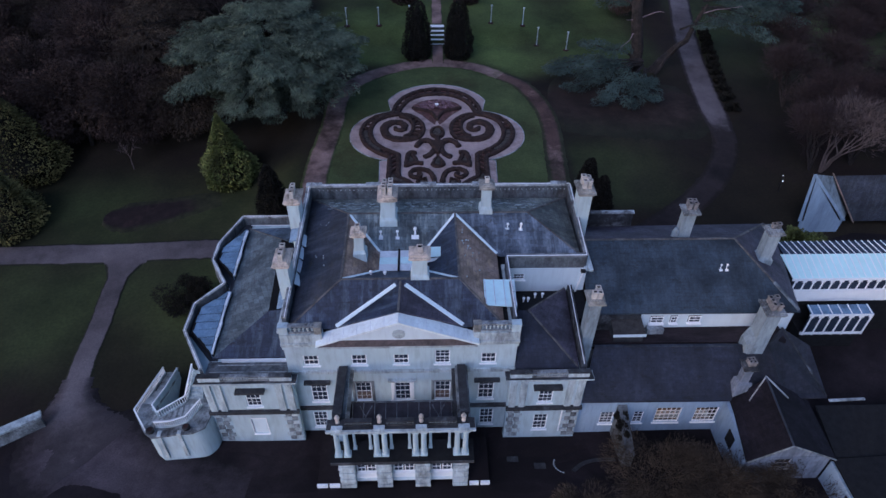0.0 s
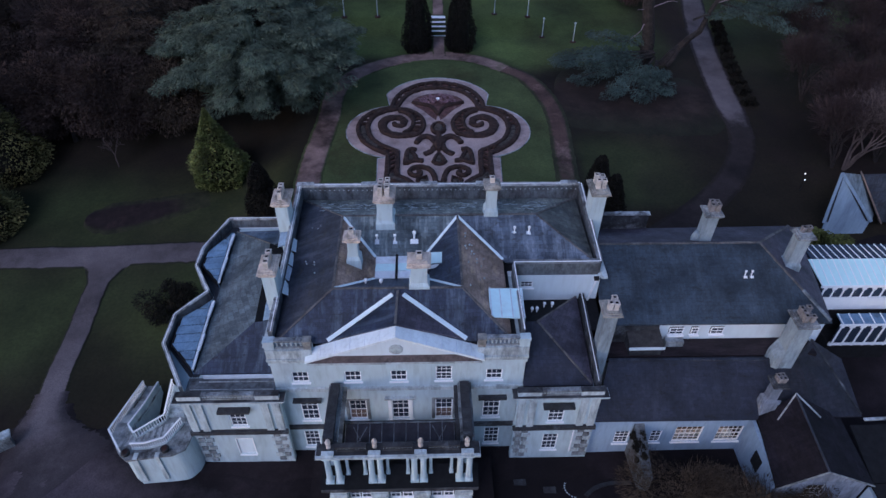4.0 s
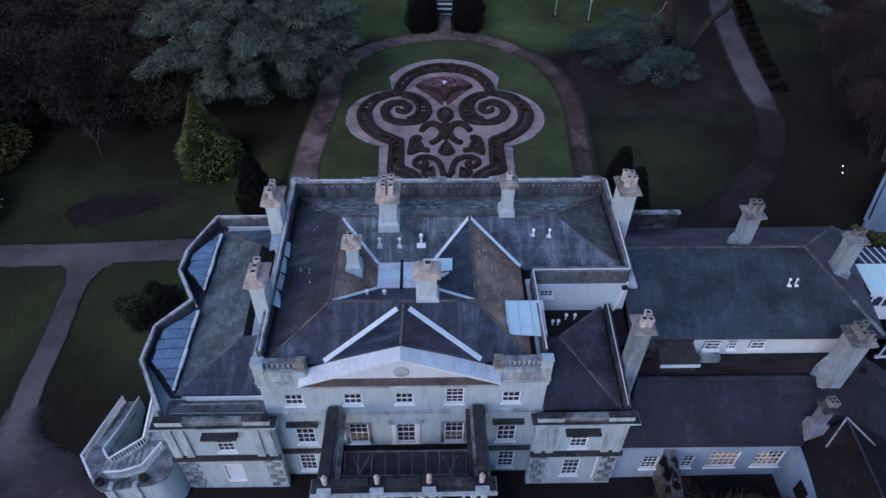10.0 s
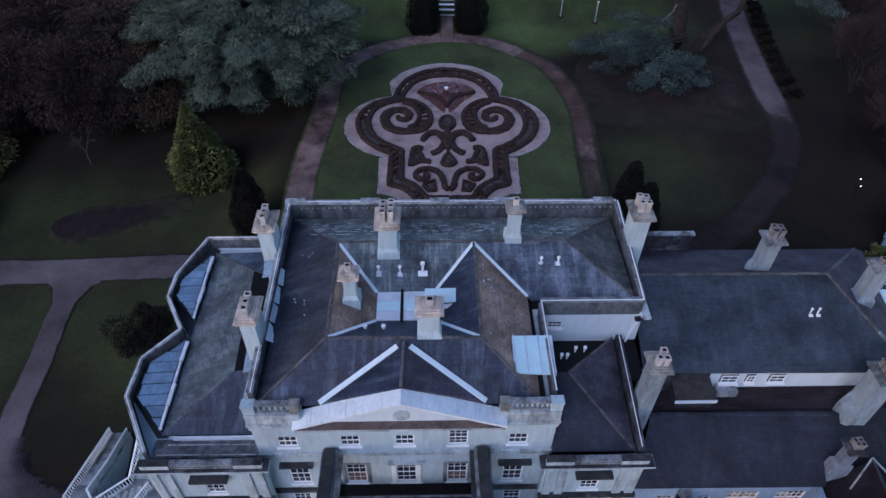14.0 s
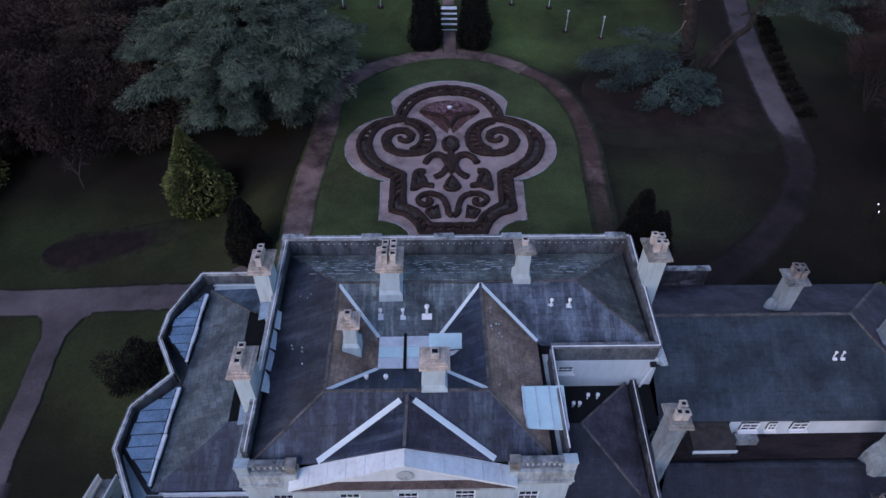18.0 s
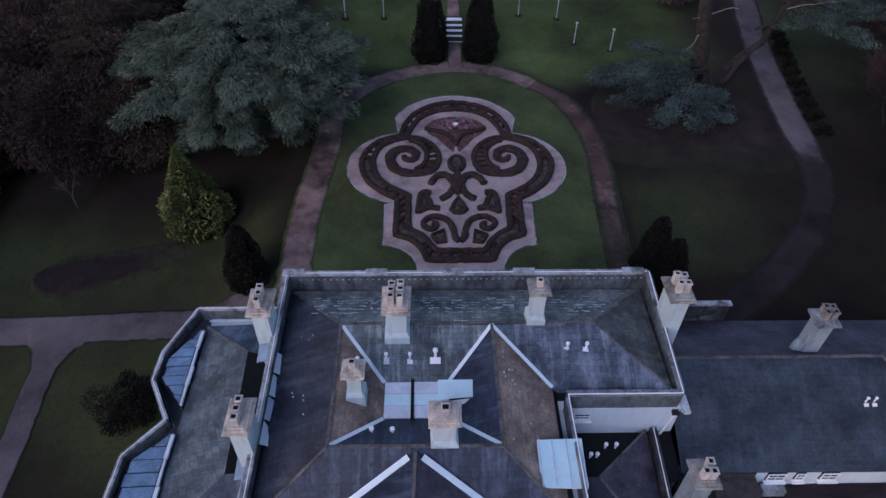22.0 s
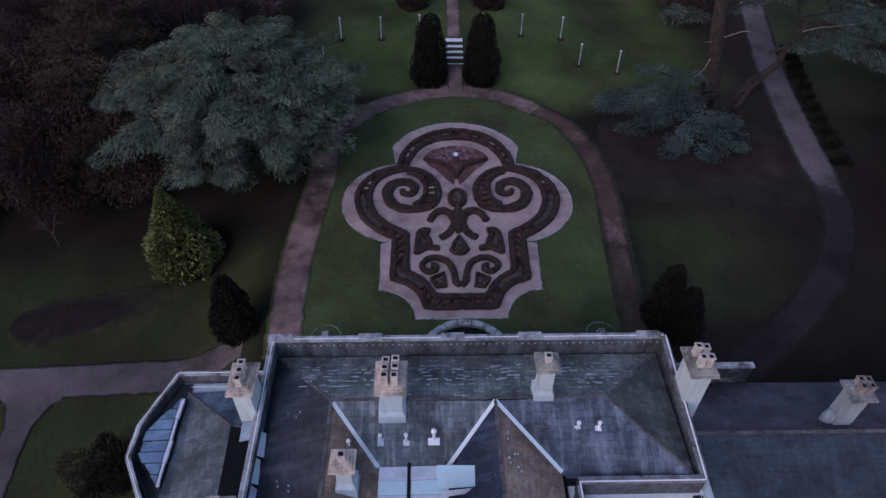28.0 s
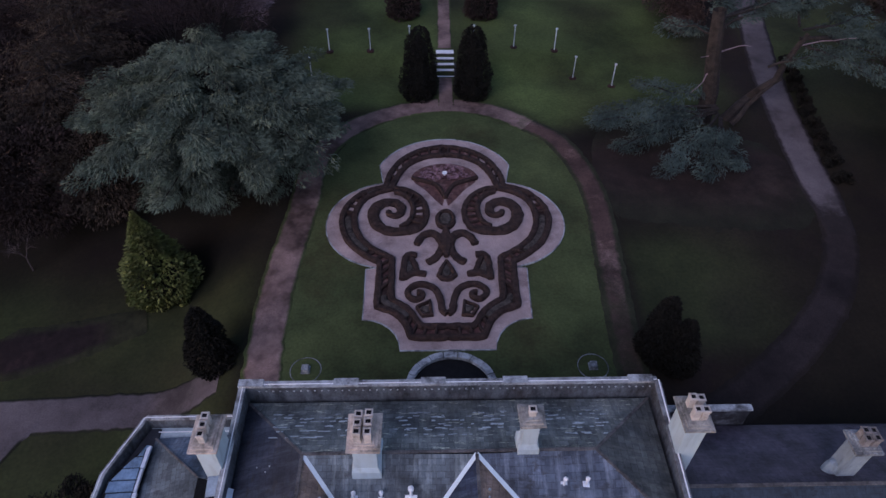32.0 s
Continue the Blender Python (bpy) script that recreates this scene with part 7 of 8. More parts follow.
part("wall", prism(bmesh.new(), curve_through([(-18.42, 32.9), (-18.5, 31.7), (-19.2, 30.85), (-20.3, 30.55)], 6) + [(-22.7, 30.3), (-23.4, 30.8), (-24.65, 32.4), (-24.5, 33.5), (-23.4, 33.3), (-22.7, 32.3), (-21.0, 33.7), (-20.8, 35.2), (-19.5, 35.2)], -0.8, 3.1), STUCCO, stair, "curved white base wall")
part("floor", prism(bmesh.new(), [(-18.42, 32.4), (-18.7, 31.0), (-19.6, 30.5), (-20.8, 30.4), (-22.9, 30.1), (-23.6, 30.6), (-24.9, 32.4), (-24.75, 33.55), (-23.3, 33.4), (-22.7, 32.4), (-20.95, 33.8), (-20.75, 35.6), (-19.5, 35.6)], 3.103, 3.28), GREYSTONE, stair, "dark weathered terrace floor")
for x in (-22.3, -20.7):
    part("pilaster", boxes((x - 0.16, x + 0.16, 30.2 if x < -21 else 30.38, 30.75, 0, 3.34)), STONE, stair)


def rail(pts, h=0.95, gap=0.28, solid=False):
    """A balustrade on a climbing line: coping, foot and thin uprights."""
    for a, b in zip(pts, pts[1:]):
        a, b = Vector(a), Vector(b)
        part("coping", beam(bmesh.new(), a + Vector((0, 0, h)), b + Vector((0, 0, h)), 0.12, 0.08), WHITE, stair)
        part("foot_rail", beam(bmesh.new(), a + Vector((0, 0, 0.12)), b + Vector((0, 0, 0.12)), 0.16, 0.2), STONE, stair)
        if solid:
            part("panel", beam(bmesh.new(), a + Vector((0, 0, h - 0.103)), b + Vector((0, 0, h - 0.103)), 0.08, h - 0.23), STUCCO, stair)
            continue
        n = max(1, int((b - a).length / gap))
        for k in range(n):
            p = a.lerp(b, (k + 0.5) / n)
            part("upright", boxes((p.x - 0.024, p.x + 0.024, p.y - 0.024, p.y + 0.024, p.z + 0.1, p.z + h - 0.12)), WHITE, stair)


rail([(-23.46, 30.7, 3.28), (-24.78, 32.4, 3.2), (-24.56, 35.7, 2.35), (-25.1, 39.15, 0.4)], 0.88, 0.2)
rail([(-22.8, 32.1, 3.28), (-23.42, 32.85, 3.28), (-23.29, 35.5, 2.3), (-23.9, 39.25, 0.2)], 0.82, solid=True)
rail([(-22.76, 32.05, 3.28), (-20.82, 33.6, 3.35), (-20.6, 36.1, 4.55)], 0.88, 0.2)
rail([(-22.76, 31.1, 3.28), (-21.5, 31.15, 3.28), (-20.28, 31.6, 3.28), (-19.39, 33.2, 3.45)], 0.85, 0.16)
part("stringer", prism(bmesh.new(), [(-24.72, 33.52), (-23.4, 33.42), (-23.3, 35.5), (-23.85, 39.2), (-25.02, 39.1), (-24.55, 35.6)], -0.8, lambda x, y: lerp(2.98, 0.0, (y - 33.4) / 5.8)), STUCCO, stair, "white rendered side of the flight")
for k in range(16):
    y, z = 33.6 + 0.35 * k, 3.1 - 0.18 * k
    x = -24.6 if y < 35.7 else lerp(-24.5, -25.0, (y - 35.7) / 3.5)
    part("tread", boxes((x + 0.02, x + 1.12, y, y + 0.33, z - 0.12, z)), COPING, stair)
for k in range(7):
    y, z = 33.9 + 0.31 * k, 3.46 + 0.18 * k
    part("tread", boxes((-20.72, -19.55, y, y + 0.33, 3.281, z)), STONE, stair)
for k in range(9):
    a = k / 8
    part("flagstone", prism(bmesh.new(), [(-24.0 + 3.7 * a, 31.3 + 0.5 * a), (-23.72 + 3.7 * a, 31.3 + 0.5 * a), (-23.5 + 3.3 * a, 32.2 + 1.2 * a), (-23.75 + 3.3 * a, 32.2 + 1.2 * a)], 3.281, 3.31), COPING, stair, "pale worn flagstone")
# A black slab laid on the ground paints the shade between the flights.
part("stair_void", prism(bmesh.new(), [(-23.25, 33.45), (-22.7, 32.6), (-21.02, 33.9), (-20.85, 35.2), (-20.9, 37.4), (-23.3, 37.6)], -0.9, -0.3), BLACK, stair, "black slab for the shade between the flights")
for x, y in ((-23.0, 30.6), (-20.1, 30.85)):
    pot = thing("planter", (x, y, 3.28), "dark round planter on the terrace", "planter", "terrace planters")
    part("bowl", turned(bmesh.new(), x, y, ((0.16, 3.28), (0.3, 3.48), (0.34, 3.73), (0.3, 3.78)), 12), IRON, pot)
    part("soil", turned(bmesh.new(), x, y, ((0.27, 3.68), (0.2, 3.8)), 12), SOIL, pot)

# ---- plants ----


def leaf_mesh(name, pts, dirs, length, width, mat, seed, flat=0.5, droop=0.0):
    """Thousands of folded leaf or spray blades: each at a point, along a direction."""
    r = np.random.default_rng(seed)
    n = len(pts)
    pts, d = np.asarray(pts, float), np.asarray(dirs, float)
    d = d + r.normal(0, 0.35, (n, 3))
    d[:, 2] -= droop
    d /= np.linalg.norm(d, axis=1, keepdims=True) + 1e-9
    up = r.normal(0, 1, (n, 3)) * (1 - flat) + np.array([0, 0, 1.0]) * (flat + 0.2)
    s = np.cross(d, up)
    s /= np.linalg.norm(s, axis=1, keepdims=True) + 1e-9
    nrm = np.cross(s, d)
    ln = (length * r.uniform(0.6, 1.35, n))[:, None]
    wd = (width * r.uniform(0.6, 1.35, n))[:, None]
    v = np.empty((n, 4, 3))
    v[:, 0] = pts - d * ln * 0.5
    v[:, 1] = pts + s * wd * 0.5 + nrm * wd * 0.12
    v[:, 2] = pts + d * ln * 0.5 - np.array([0, 0, 1]) * ln * 0.12
    v[:, 3] = pts - s * wd * 0.5 + nrm * wd * 0.12
    me = bpy.data.meshes.new(name)
    idx = np.arange(n * 4).reshape(n, 4)
    me.from_pydata(v.reshape(-1, 3).tolist(), [], idx.tolist())
    me.materials.append(mat)
    return me


def crown_part(parent, me, label=""):
    ob = new("crown", me)
    hold(ob, parent)
    return tagged(ob, label)


def limb(bm, a, b, ra, rb, bend=0.0, n=5, sides=7, seed=0):
    """A tapered, slightly crooked limb."""
    r = random.Random(seed)
    a, b = Vector(a), Vector(b)
    ax_ = (b - a).normalized()
    s = ax_.cross(Vector((0.3, 0.2, 1))).normalized()
    u = s.cross(ax_)
    last = None
    for k in range(n + 1):
        t = k / n
        p = a.lerp(b, t) + Vector((0, 0, bend * math.sin(math.pi * t))) + (s * r.uniform(-1, 1) + u * r.uniform(-1, 1)) * (0.05 * (b - a).length * math.sin(math.pi * t))
        w = lerp(ra, rb, t)
        ring = [bm.verts.new(p + (s * math.cos(2 * math.pi * i / sides) + u * math.sin(2 * math.pi * i / sides)) * w) for i in range(sides)]
        if last:
            for i in range(sides):
                bm.faces.new((last[i], last[(i + 1) % sides], ring[(i + 1) % sides], ring[i]))
        last = ring
    return bm


def sprays(center, r, count, flatness, rng):
    """Points scattered in a flattened clump."""
    q = rng.normal(0, 1, (count, 3))
    q /= np.linalg.norm(q, axis=1, keepdims=True)
    q *= rng.uniform(0.3, 1.0, (count, 1)) ** 0.6 * r
    q[:, 2] *= flatness
    return q + np.array(center), q / r


def bough(P, D, a, b, rng, count, size=(1.2, 2.1), first=0.3):
    """Flat clumps of sprays along a bough from a to b."""
    a, b = np.array(a, float), np.array(b, float)
    ln = float(np.linalg.norm(b - a))
    m = max(2, int(ln / 1.35))
    out = (b - a) / ln
    for q in range(m):
        s = lerp(first, 1.0, q / (m - 1))
        c = a + (b - a) * s + np.array([0, 0, 0.35 - 0.9 * max(0, s - 0.75)]) + rng.normal(0, 0.35, 3)
        pp, dd = sprays(c, rng.uniform(*size), int(count * rng.uniform(0.6, 1.2)), 0.3, rng)
        P.append(pp)
        D.append(dd * 1.1 + out * 0.55 + rng.normal(0, 0.3, 3))


def cedar(x, y, height, radius, seed, label, low=0.12, count=110, mat=CEDARLEAF, trunk_r=0.7, tiers=11):
    """A broad domed cedar: tiers of spreading limbs with flat drooping sprays."""
    z0 = gz(x, y)
    rng = np.random.default_rng(seed)
    t = thing("cedar", (x, y, z0), label, "tree")
    part("trunk", limb(bmesh.new(), (x, y, z0 - 0.3), (x, y, z0 + height * 0.9), trunk_r, 0.12, 0, 8, 10, seed), BARK, t)
    P, D = [], []
    for k in range(tiers):
        f = k / (tiers - 1)
        zc = z0 + height * lerp(low, 0.97, f ** 0.82)
        rad = radius * max(0.16, 1 - f ** 3.2) ** 0.55 * lerp(0.66, 1.0, smooth(f, 0, 0.4))
        n = max(4, int(lerp(16, 5, f)))
        for j in range(n):
            a = 2 * math.pi * (j + rng.uniform(-0.35, 0.35)) / n + k * 0.7
            ln = rad * rng.uniform(0.74, 1.06)
            end = (x + ln * math.cos(a), y + ln * math.sin(a), zc - ln * 0.13 + rng.uniform(-0.6, 0.5))
            part("limb", limb(bmesh.new(), (x, y, zc - 0.6), end, 0.2 * (1 - 0.5 * f), 0.04, 0.4, 4, 5, seed + j), BARK, t)
            bough(P, D, (x, y, zc), end, rng, count)
    crown_part(t, leaf_mesh("cedar_crown", np.concatenate(P), np.concatenate(D), 0.5, 0.1, mat, seed, 0.45, 0.12), "blue-grey layered needle sprays")
    return t


def conifer(name, x, y, height, radius, seed, mat, label, power=0.75, leaf=(0.34, 0.2), count=5000, base=0.0, category="tree", z0=None, inner=None):
    """A dense conical or columnar evergreen, clothed to the ground with lumpy foliage."""
    z0 = gz(x, y) if z0 is None else z0
    rng = np.random.default_rng(seed)
    t = thing(name, (x, y, z0), label, category)
    part("trunk", limb(bmesh.new(), (x, y, z0 - 0.2), (x, y, z0 + height * 0.8), radius * 0.14, 0.05, 0, 5, 7, seed), BARK, t)
    h = rng.uniform(0, 1, count) ** 1.25
    a = rng.uniform(0, 2 * math.pi, count)
    lump = np.array([noise.noise((math.cos(b) * 1.9 + seed, math.sin(b) * 1.9, c * 4.5)) for b, c in zip(a, h)])
    prof = np.where(h < 0.16, lerp(0.8, 1.0, h / 0.16), ((1 - h) / 0.84) ** power)
    r = radius * prof * (1 + 0.26 * lump) * rng.uniform(0.72, 1.04, count)
    pts = np.stack([x + r * np.cos(a), y + r * np.sin(a), z0 + base + h * height * (1 + 0.05 * lump)], 1)
    dirs = np.stack([np.cos(a), np.sin(a), np.full(count, 0.35)], 1)
    crown_part(t, leaf_mesh(name + "_crown", pts, dirs, leaf[0], leaf[1], mat, seed, 0.1))
    # A near-black solid core stands in for the shade inside the crown.
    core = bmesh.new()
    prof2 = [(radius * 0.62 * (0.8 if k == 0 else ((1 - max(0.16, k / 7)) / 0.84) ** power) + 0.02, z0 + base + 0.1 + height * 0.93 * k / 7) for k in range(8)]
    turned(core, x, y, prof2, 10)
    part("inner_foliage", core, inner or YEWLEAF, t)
    return t


def broadleaf(name, x, y, height, radius, seed, mat, label, count=3500, leaf=(0.55, 0.34), low=0.25, limbs=9, category="tree", z0=None, bark=BARK):
    """A rounded tree or bush: trunk, limbs and many leaf clumps with gaps between."""
    z0 = gz(x, y) if z0 is None else z0
    rng = np.random.default_rng(seed)
    t = thing(name, (x, y, z0), label, category)
    part("trunk", limb(bmesh.new(), (x, y, z0 - 0.3), (x + 0.2, y, z0 + height * 0.6), max(0.06, height * 0.028), 0.05, 0, 5, 8, seed), bark, t)
    P, D = [], []
    k = max(10, limbs * 3)
    for i in range(k):
        q = rng.normal(0, 1, 3)
        q /= np.linalg.norm(q)
        c = np.array([x, y, z0 + height * lerp(low, 0.6, 0.5)]) + q * np.array([radius, radius, height * (1 - low) * 0.5]) * rng.uniform(0.55, 0.95) + np.array([0, 0, height * 0.14])
        if i < limbs:
            part("limb", limb(bmesh.new(), (x, y, z0 + height * 0.28), tuple(c), max(0.04, height * 0.012), 0.03, 0, 4, 5, seed + i), bark, t)
        pp, dd = sprays(c, radius * rng.uniform(0.28, 0.5), count // k, 0.75, rng)
        P.append(pp)
        D.append(dd + q)
    crown_part(t, leaf_mesh(name + "_crown", np.concatenate(P), np.concatenate(D), leaf[0], leaf[1], mat, seed, 0.3))
    return t


def bare_tree(x, y, height, radius, seed, label, mat=BARETWIG, trunks=1, twigs=900, z0=None):
    """A leafless tree: trunk, forking limbs and a haze of fine twigs."""
    z0 = gz(x, y) if z0 is None else z0
    rng = random.Random(seed)
    t = thing("bare_tree", (x, y, z0), label, "tree")
    bm = bmesh.new()
    ends = []

    def grow(p, d, ln, r, depth):
        q = p + d * ln
        limb(bm, p, q, r, r * 0.62, 0, 3, 5, rng.randint(0, 999))
        if depth == 0:
            ends.append((q, d))
            return
        for _ in range(3):
            e = (d + Vector((rng.uniform(-0.75, 0.75), rng.uniform(-0.75, 0.75), rng.uniform(-0.15, 0.5)))).normalized()
            grow(q, e, ln * rng.uniform(0.6, 0.8), r * 0.6, depth - 1)

    for k in range(trunks):
        d = Vector((rng.uniform(-0.4, 0.4), rng.uniform(-0.4, 0.4), 1)).normalized() if trunks > 1 else Vector((0.05, 0, 1))
        grow(Vector((x, y, z0 - 0.2)), d, height * 0.34, height * 0.018, 3)
    part("trunk", bm, PALETWIG if mat == PALETWIG else BARK, t)
    nr = np.random.default_rng(seed)
    P, D = [], []
    per = max(4, twigs // max(1, len(ends)))
    for q, d in ends:
        pp, dd = sprays(tuple(q), radius * 0.3, per, 0.9, nr)
        P.append(pp)
        D.append(dd + np.array(d))
    crown_part(t, leaf_mesh("twigs", np.concatenate(P), np.concatenate(D), 1.1, 0.045, mat, seed, 0.0), "haze of fine leafless twigs")
    return t


BROWNLEAF = material("brown_beech_leaves", (0.052, 0.038, 0.026), 0.9, 0.4, 1.8, 0.6, 3, 0.3)
cedar(-21.2, 85.5, 16.4, 14.2, 11, "broad old blue-grey cedar beside the parterre", 0.36, 300, CEDARLEAF, 0.9)
old = thing("cedar", (34.8, 94, gz(34.8, 94)), "old broken cedar with bare trunk and spreading low boughs", "tree")
bm = bmesh.new()
limb(bm, (33.9, 95.2, 3.4), (32.0, 95.6, 18), 1.05, 0.72, 0, 3, 12, 8)
part("trunk", bm, BARK, old)
part("limb", limb(bmesh.new(), (36.6, 95.4, 4.0), (43.8, 97, 14.5), 0.7, 0.28, -1.2, 8, 9, 5), BARK, old)
part("limb", limb(bmesh.new(), (36.6, 93.2, 5.0), (41, 94, 10.5), 0.4, 0.12, 0.5, 6, 8, 6), BARK, old)
orng = np.random.default_rng(91)
P, D = [], []
for k, (a, b) in enumerate((((34.5, 93.6, 7), (19, 91.5, 6.4)), ((34.5, 93.4, 6.5), (21.5, 87.5, 5.6)), ((34.5, 93, 6.5), (26, 83.5, 5.2)), ((34.8, 93, 6), (30.5, 83, 5)), ((35, 93, 6), (34, 84.5, 4.8)), ((34.5, 93.4, 7), (24.5, 90, 6.8)), ((40, 96, 11), (47, 95.5, 12.5)), ((43, 97, 14), (55, 97, 13.2)), ((43, 97, 15), (53, 102, 14.5)), ((43, 98, 15), (46, 106, 15.5)), ((32.6, 95.6, 15), (28, 101, 14)), ((32.6, 95.6, 16), (36, 103, 16)), ((43, 97, 14), (60, 101, 12.8)), ((44, 97, 13), (52, 92, 11)), ((34.5, 94, 7), (20.5, 93.6, 6.2)), ((33, 95.6, 16), (41, 99, 17)), ((33, 96, 17), (47, 101, 17)), ((33, 96, 17), (52, 104, 17.5)), ((43, 97, 14), (57, 95, 12.2)), ((34.5, 94.5, 7), (26, 96.5, 8.5)))):
    part("limb", limb(bmesh.new(), a, b, 0.18, 0.05, 0.3, 5, 6, 40 + k), BARK, old)
    bough(P, D, a, b, orng, 200, (1.2, 2.2), 0.35)
crown_part(old, leaf_mesh("cedar_crown", np.concatenate(P), np.concatenate(D), 0.5, 0.11, DEEPCEDAR, 92, 0.3, 0.3), "blue-grey flat needle sprays")
for k, (a, b) in enumerate((((33.6, 95.5, 12), (30.6, 93.6, 13.4)), ((33.8, 95.4, 11), (30.2, 92.6, 9.6)), ((33.4, 95.6, 13), (36.4, 94.6, 14.2)), ((43, 97, 13), (48.5, 95.4, 14.8)))):
    part("dead_branch", limb(bmesh.new(), a, b, 0.1, 0.03, 0.3, 5, 6, 70 + k), MAUVETWIG, old, "pale dead branch")
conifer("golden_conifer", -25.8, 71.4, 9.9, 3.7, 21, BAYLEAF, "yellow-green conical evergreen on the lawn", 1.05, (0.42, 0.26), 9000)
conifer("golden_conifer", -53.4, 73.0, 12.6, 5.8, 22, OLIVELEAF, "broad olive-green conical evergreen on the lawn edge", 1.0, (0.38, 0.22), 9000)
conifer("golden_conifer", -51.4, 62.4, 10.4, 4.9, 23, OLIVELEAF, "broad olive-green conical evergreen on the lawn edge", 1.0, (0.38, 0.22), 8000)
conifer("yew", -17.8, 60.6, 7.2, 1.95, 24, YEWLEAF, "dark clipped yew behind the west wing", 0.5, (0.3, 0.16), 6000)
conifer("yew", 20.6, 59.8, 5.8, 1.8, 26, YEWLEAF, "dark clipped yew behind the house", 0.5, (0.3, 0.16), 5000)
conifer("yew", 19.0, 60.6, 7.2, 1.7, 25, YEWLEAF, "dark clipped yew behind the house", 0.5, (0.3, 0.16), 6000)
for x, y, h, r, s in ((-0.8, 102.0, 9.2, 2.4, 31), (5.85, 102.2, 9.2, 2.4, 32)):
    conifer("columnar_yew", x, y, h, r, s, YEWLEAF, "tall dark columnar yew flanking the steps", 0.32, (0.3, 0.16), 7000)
for x, y, h, r, s in ((-3.2, 121, 7, 2.6, 33), (8.2, 121, 7, 2.6, 34)):
    conifer("rounded_yew", x, y, h, r, s, DARKLEAF, "dark rounded yew beyond the steps", 0.5, (0.4, 0.2), 4000)
broadleaf("dark_shrub", -25.6, 48.6, 3.4, 2.9, 41, YEWLEAF, "low dark round shrub on the lawn", 6000, (0.28, 0.12), 0.05, 5, "shrub")
broadleaf("brown_shrub", 19.2, 26.6, 4.4, 4.6, 42, BROWNLEAF, "brown winter shrub before the kitchen range", 20000, (0.42, 0.035), 0.0, 7, "shrub")
broadleaf("brown_shrub", 24.0, 26.0, 4.2, 3.9, 43, BROWNLEAF, "brown winter shrub before the kitchen range", 15000, (0.42, 0.035), 0.0, 6, "shrub")
broadleaf("brown_shrub", 30.2, 25.0, 3.4, 4.2, 46, BROWNLEAF, "brown winter shrub before the outbuilding", 14000, (0.42, 0.035), 0.0, 6, "shrub")
broadleaf("brown_shrub", 12.6, 23.0, 2.0, 3.4, 49, BROWNLEAF, "low brown winter shrub by the forecourt", 11000, (0.42, 0.035), 0.0, 6, "shrub")
broadleaf("green_shrub", 42.8, 54.2, 3.4, 2.6, 44, BAYLEAF, "small green shrub by the service roof", 1800, (0.4, 0.25), 0.1, 5, "shrub")
bare_tree(-39.6, 74, 5.5, 0.9, 45, "thin leafless sapling on the lawn", PALETWIG, 1, 14)
for k, (y, z, r) in enumerate(((32.0, 2.3, 0.6), (31.2, 1.9, 0.55), (30.4, 1.5, 0.5))):
    broadleaf("ivy", 17.1, y, 0.9, r, 81 + k, YEWLEAF, "dark ivy clump over the garden wall", 700, (0.25, 0.12), 0.0, 4, "ivy", z - 0.2)
# Made-up stones for bright dots that look like a chain of lights.
stones = thing("edging_stones", (11.4, 29, -0.4), "curved row of small pale stones in place of bright dots", "edging")
for k in range(8):
    a = radians(150 + 14 * k)
    x, y = 12.1 + 1.05 * math.cos(a), 29.3 + 1.0 * math.sin(a)
    z = gz(x, y)
    part("stone", turned(bmesh.new(), x, y, ((0.06, z - 0.05), (0.07, z + 0.05), (0.03, z + 0.1)), 7), STONE, stones)
part("kerb", ribbon(bmesh.new(), curve_through([(12.6, 28.5), (13.6, 29.3), (15.0, 29.7), (16.6, 29.7)]), 0.35, gz, 0.14), SOOT, stones, "low dark curve in place of an unidentified band")
for x, y in ((7.5, 29.8), (9.8, 29.0)):
    cover = thing("drain_cover", (x, y, gz(x, y)), "flat pale drain cover in the forecourt", "drain cover", "drain covers")
    z = gz(x, y)
    part("plate", boxes((x - 0.5, x + 0.5, y - 0.4, y + 0.4, z + 0.02, z + 0.07)), SOOT, cover)
low_wall = thing("drive_wall", (-36, 33.5, 0), "low pale stone wall end beside the drive", "wall")
part("wall", prism(bmesh.new(), [(-39.5, 31.6), (-39.2, 31.1), (-34.6, 34.0), (-34.9, 34.5)], -0.8, 0.75), GREYSTONE, low_wall)
part("coping_stone", prism(bmesh.new(), [(-39.6, 31.7), (-39.2, 31.0), (-34.4, 34.0), (-34.8, 34.7)], 0.75, 0.95), STONE, low_wall)
bare_tree(52.2, 68.6, 11, 5.5, 64, "many-stemmed pale-barked leafless tree by the cottage", PALETWIG, 4, 3200)
bare_tree(49, 40.5, 5.5, 4.0, 47, "small leafless tree in the yard", BARETWIG, 3, 1500)
bare_tree(47, 34.5, 4.5, 3.6, 48, "small leafless tree in the yard", BARETWIG, 3, 1500)
big = [o for o in bpy.data.objects if o.name == "cedar"][0]
for a, b in (((-20, 88, 9.6), (-17.2, 89.7, 10.2)), ((-17.2, 89.7, 10.2), (-14.6, 90.4, 10.4)), ((-16.2, 90, 10.3), (-14.9, 89.2, 10.9)), ((-26, 78, 11.4), (-24.6, 76.6, 12.2))):
    part("dead_branch", limb(bmesh.new(), a, b, 0.09, 0.04, 0.2, 4, 6, 7), MAUVETWIG, big, "pale dead branch")
WHITEGLOW = bpy.data.materials.new("white_garden_light")
WHITEGLOW.use_nodes = True
wg = WHITEGLOW.node_tree.nodes["Principled BSDF"]
wg.inputs["Emission Color"].default_value = (1, 0.97, 0.92, 1)
wg.inputs["Emission Strength"].default_value = 2.5
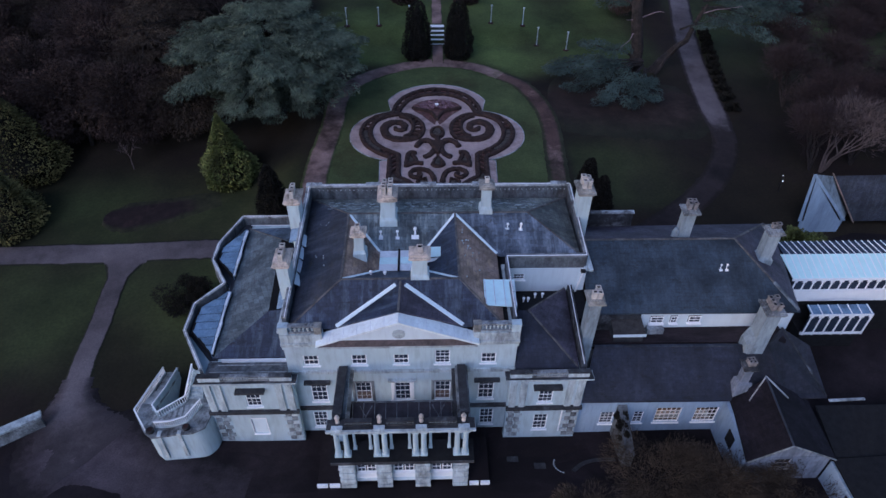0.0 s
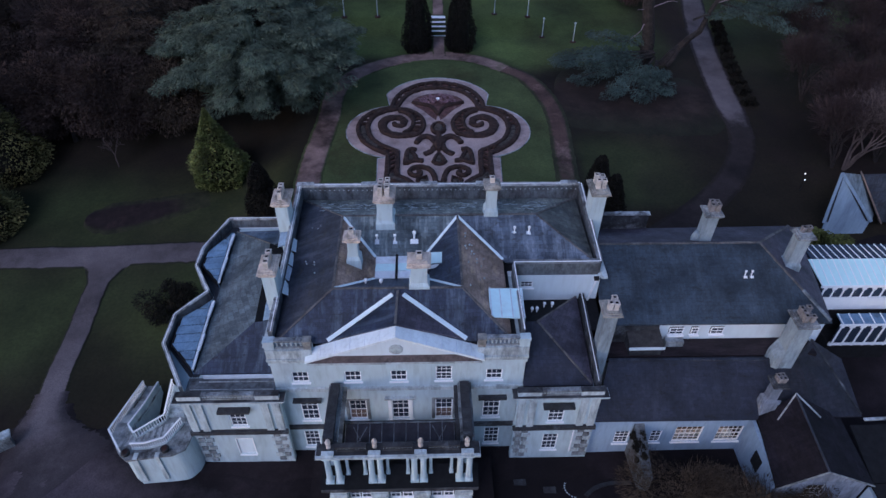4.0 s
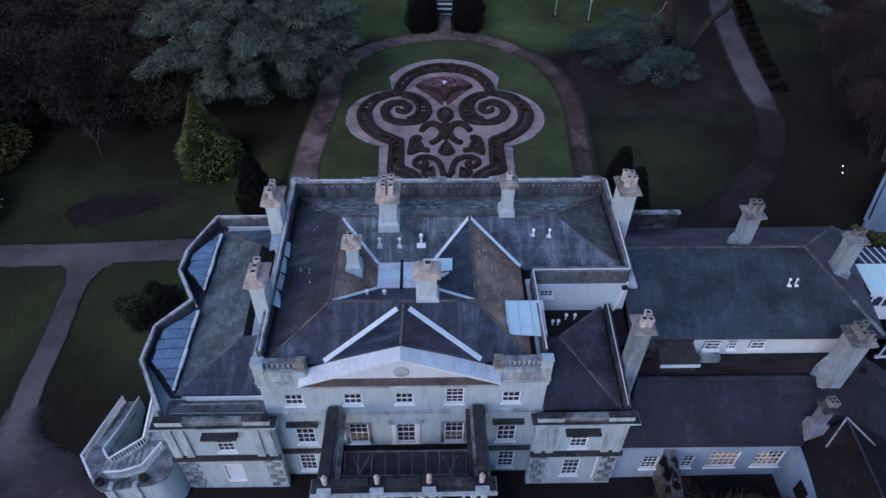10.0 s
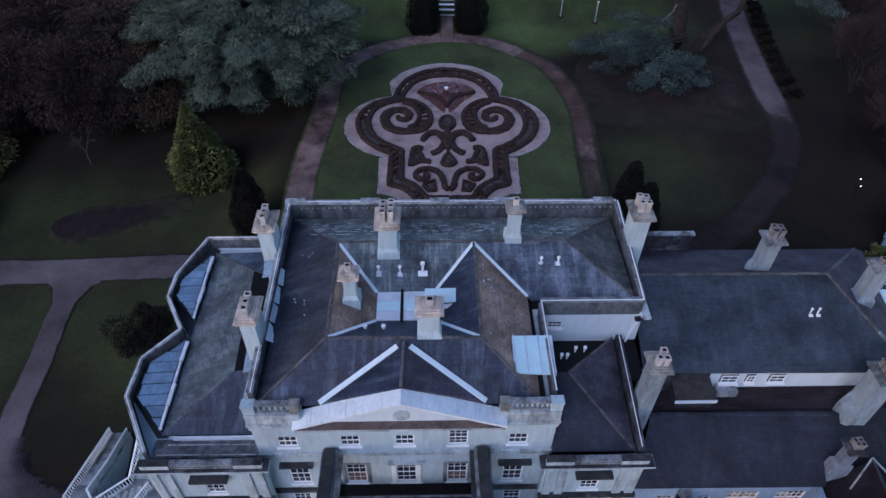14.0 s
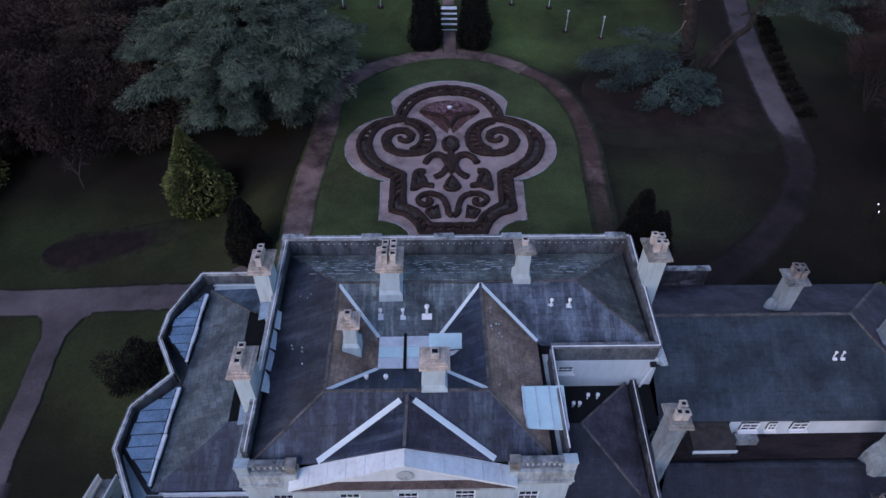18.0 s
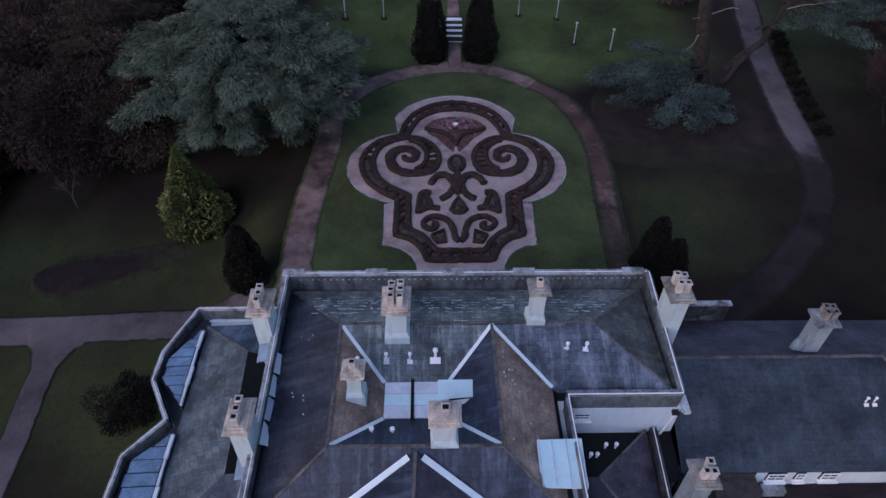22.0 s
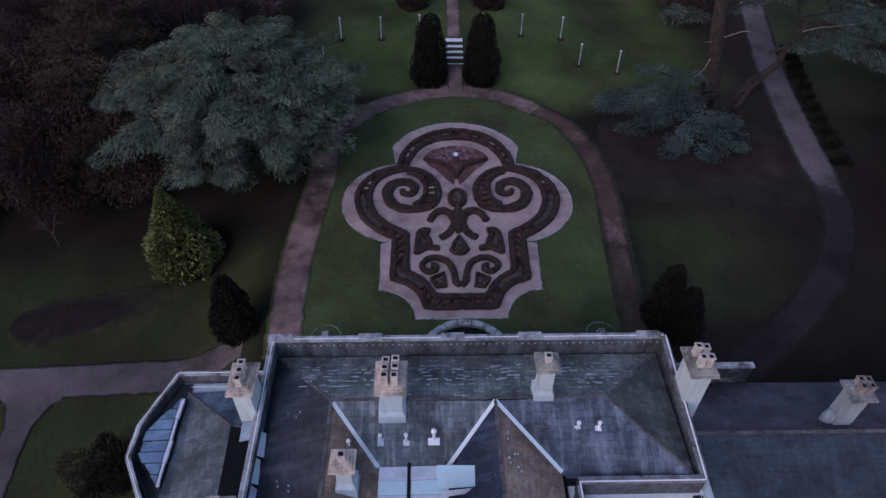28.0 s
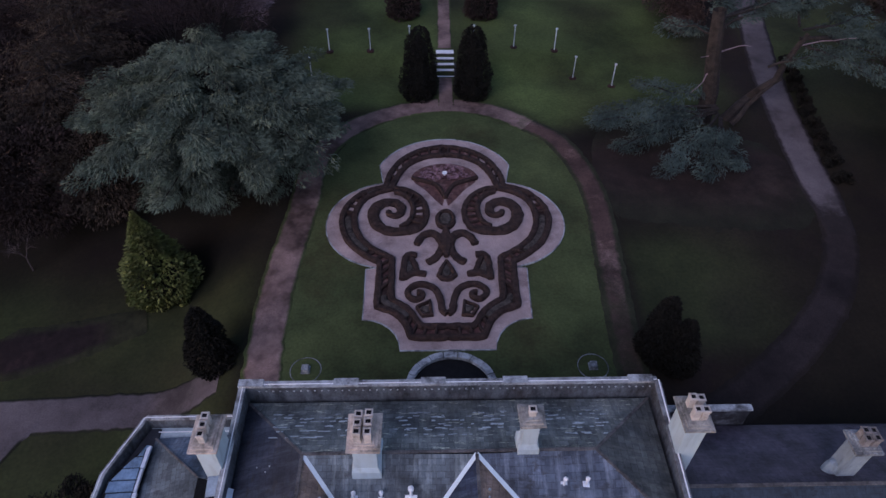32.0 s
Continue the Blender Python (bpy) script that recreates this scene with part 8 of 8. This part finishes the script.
for x, y in ((45.6, 65.8), (45.1, 64.7)):
    z = gz(x, y)
    light = thing("garden_light", (x, y, z), "tiny white globe light on a dark stake", "garden light", "garden lights by the cottage")
    part("stake", turned(bmesh.new(), x, y, ((0.04, z - 0.1), (0.04, z + 1.6)), 7), IRON, light)
    part("globe", turned(bmesh.new(), x, y, ((0.015, z + 1.6), (0.045, z + 1.62), (0.055, z + 1.66), (0.045, z + 1.7), (0.015, z + 1.72)), 10), WHITEGLOW, light)

# ---- woodland round the garden ----
path("shrub_bed", [(18.8, 86.8), (21.5, 86.4), (25, 85.6), (31, 84.8), (36.5, 84.6), (41, 86.5)], lambda t: 17 * math.sqrt(max(0.04, min(1, t / 0.2 + 0.1, (1.05 - t) / 0.25))), worn(EARTH, "leaf_litter_in_turf", (0.019, 0.0185, 0.0105), 0.1, 0.9), "brown leaf litter under the cedar", 0.025, soft=0.7)
wrnd = random.Random(77)
kinds = [
    broadleaf("woodland_tree", -46, 90, 13, 6.0, 51, DARKLEAF, "dark evergreen woodland tree", 13000, (0.42, 0.17), 0.1, 9),
    broadleaf("woodland_tree", -60, 84, 11, 5.5, 52, WOODLEAF, "dark evergreen woodland tree", 11000, (0.42, 0.17), 0.1, 9),
    cedar(-40, 99, 14, 7.5, 53, "dark cedar at the edge of the wood", 0.1, 90, WOODLEAF, 0.5, 7),
]
bares = [
    bare_tree(-53, 97, 13, 6, 61, "leafless reddish-brown woodland tree", BARETWIG, 2, 2600),
    bare_tree(56, 78, 10, 6, 62, "many-stemmed leafless tree by the path", BARETWIG, 4, 5200),
    bare_tree(-22.6, 113, 9, 4.8, 63, "pale mauve leafless tree behind the cedar", MAUVETWIG, 3, 6000),
]


def again(src, x, y, turn):
    return copy_thing(src, pose(x, y, gz(x, y), 0, 0, turn))


spots = []
for _ in range(900):
    x, y = wrnd.uniform(-110, -30), wrnd.uniform(78, 165)
    if y < 80 + 0.35 * max(0, -40 - x) * 0 or (x > -38 and y < 96):
        continue
    if all((x - a) ** 2 + (y - b) ** 2 > 42 for a, b in spots) and len(spots) < 46:
        spots.append((x, y))
for k, (x, y) in enumerate(spots):
    again(wrnd.choice(kinds + [kinds[0], bares[0]]), x, y, wrnd.uniform(0, 360))
for x, y in ((-34, 82), (-40, 80), (-47, 79.5), (-57, 78), (-64, 74), (-66, 66), (-70, 82)):
    again(kinds[wrnd.randint(0, 1)], x, y, wrnd.uniform(0, 360))
for x, y in ((51, 69), (57, 70), (63, 76), (53.5, 84), (61, 86), (68, 80), (56, 93), (66, 95), (60, 104), (72, 106), (74, 88), (64, 66), (52.5, 76)):
    again(bares[1], x, y, wrnd.uniform(0, 360))
for x, y in ((80, 110), (90, 100), (70, 120), (84, 85), (76, 72), (95, 120), (36.6, 118), (40, 128), (100, 84)):
    again(kinds[wrnd.randint(0, 1)], x, y, wrnd.uniform(0, 360))
for x, y in ((-30, 128), (-20, 140), (20, 150), (-5, 165), (35, 150), (50, 160), (-45, 170), (0, 190), (25, 185), (60, 180)):
    again(kinds[wrnd.randint(0, 2)], x, y, wrnd.uniform(0, 360))
low = broadleaf("path_shrub", 45.5, 83, 1.2, 1.0, 71, YEWLEAF, "low dark shrub along the gravel path", 1100, (0.4, 0.2), 0.05, 4, "shrub")
tagged(low, group="shrubs along the path")
for x, y in ((45.8, 86), (46.1, 88.5), (46.4, 91), (46.8, 93.5), (47.2, 96), (47.6, 98.5), (48.1, 101), (48.6, 103.5), (49.1, 106), (49.6, 108.5)):
    again(low, x, y, wrnd.uniform(0, 360))
for x, y in ((-34, 110), (-29, 112), (-26.5, 106), (-31, 104), (-36, 117)):
    again(bares[0], x, y, wrnd.uniform(0, 360))
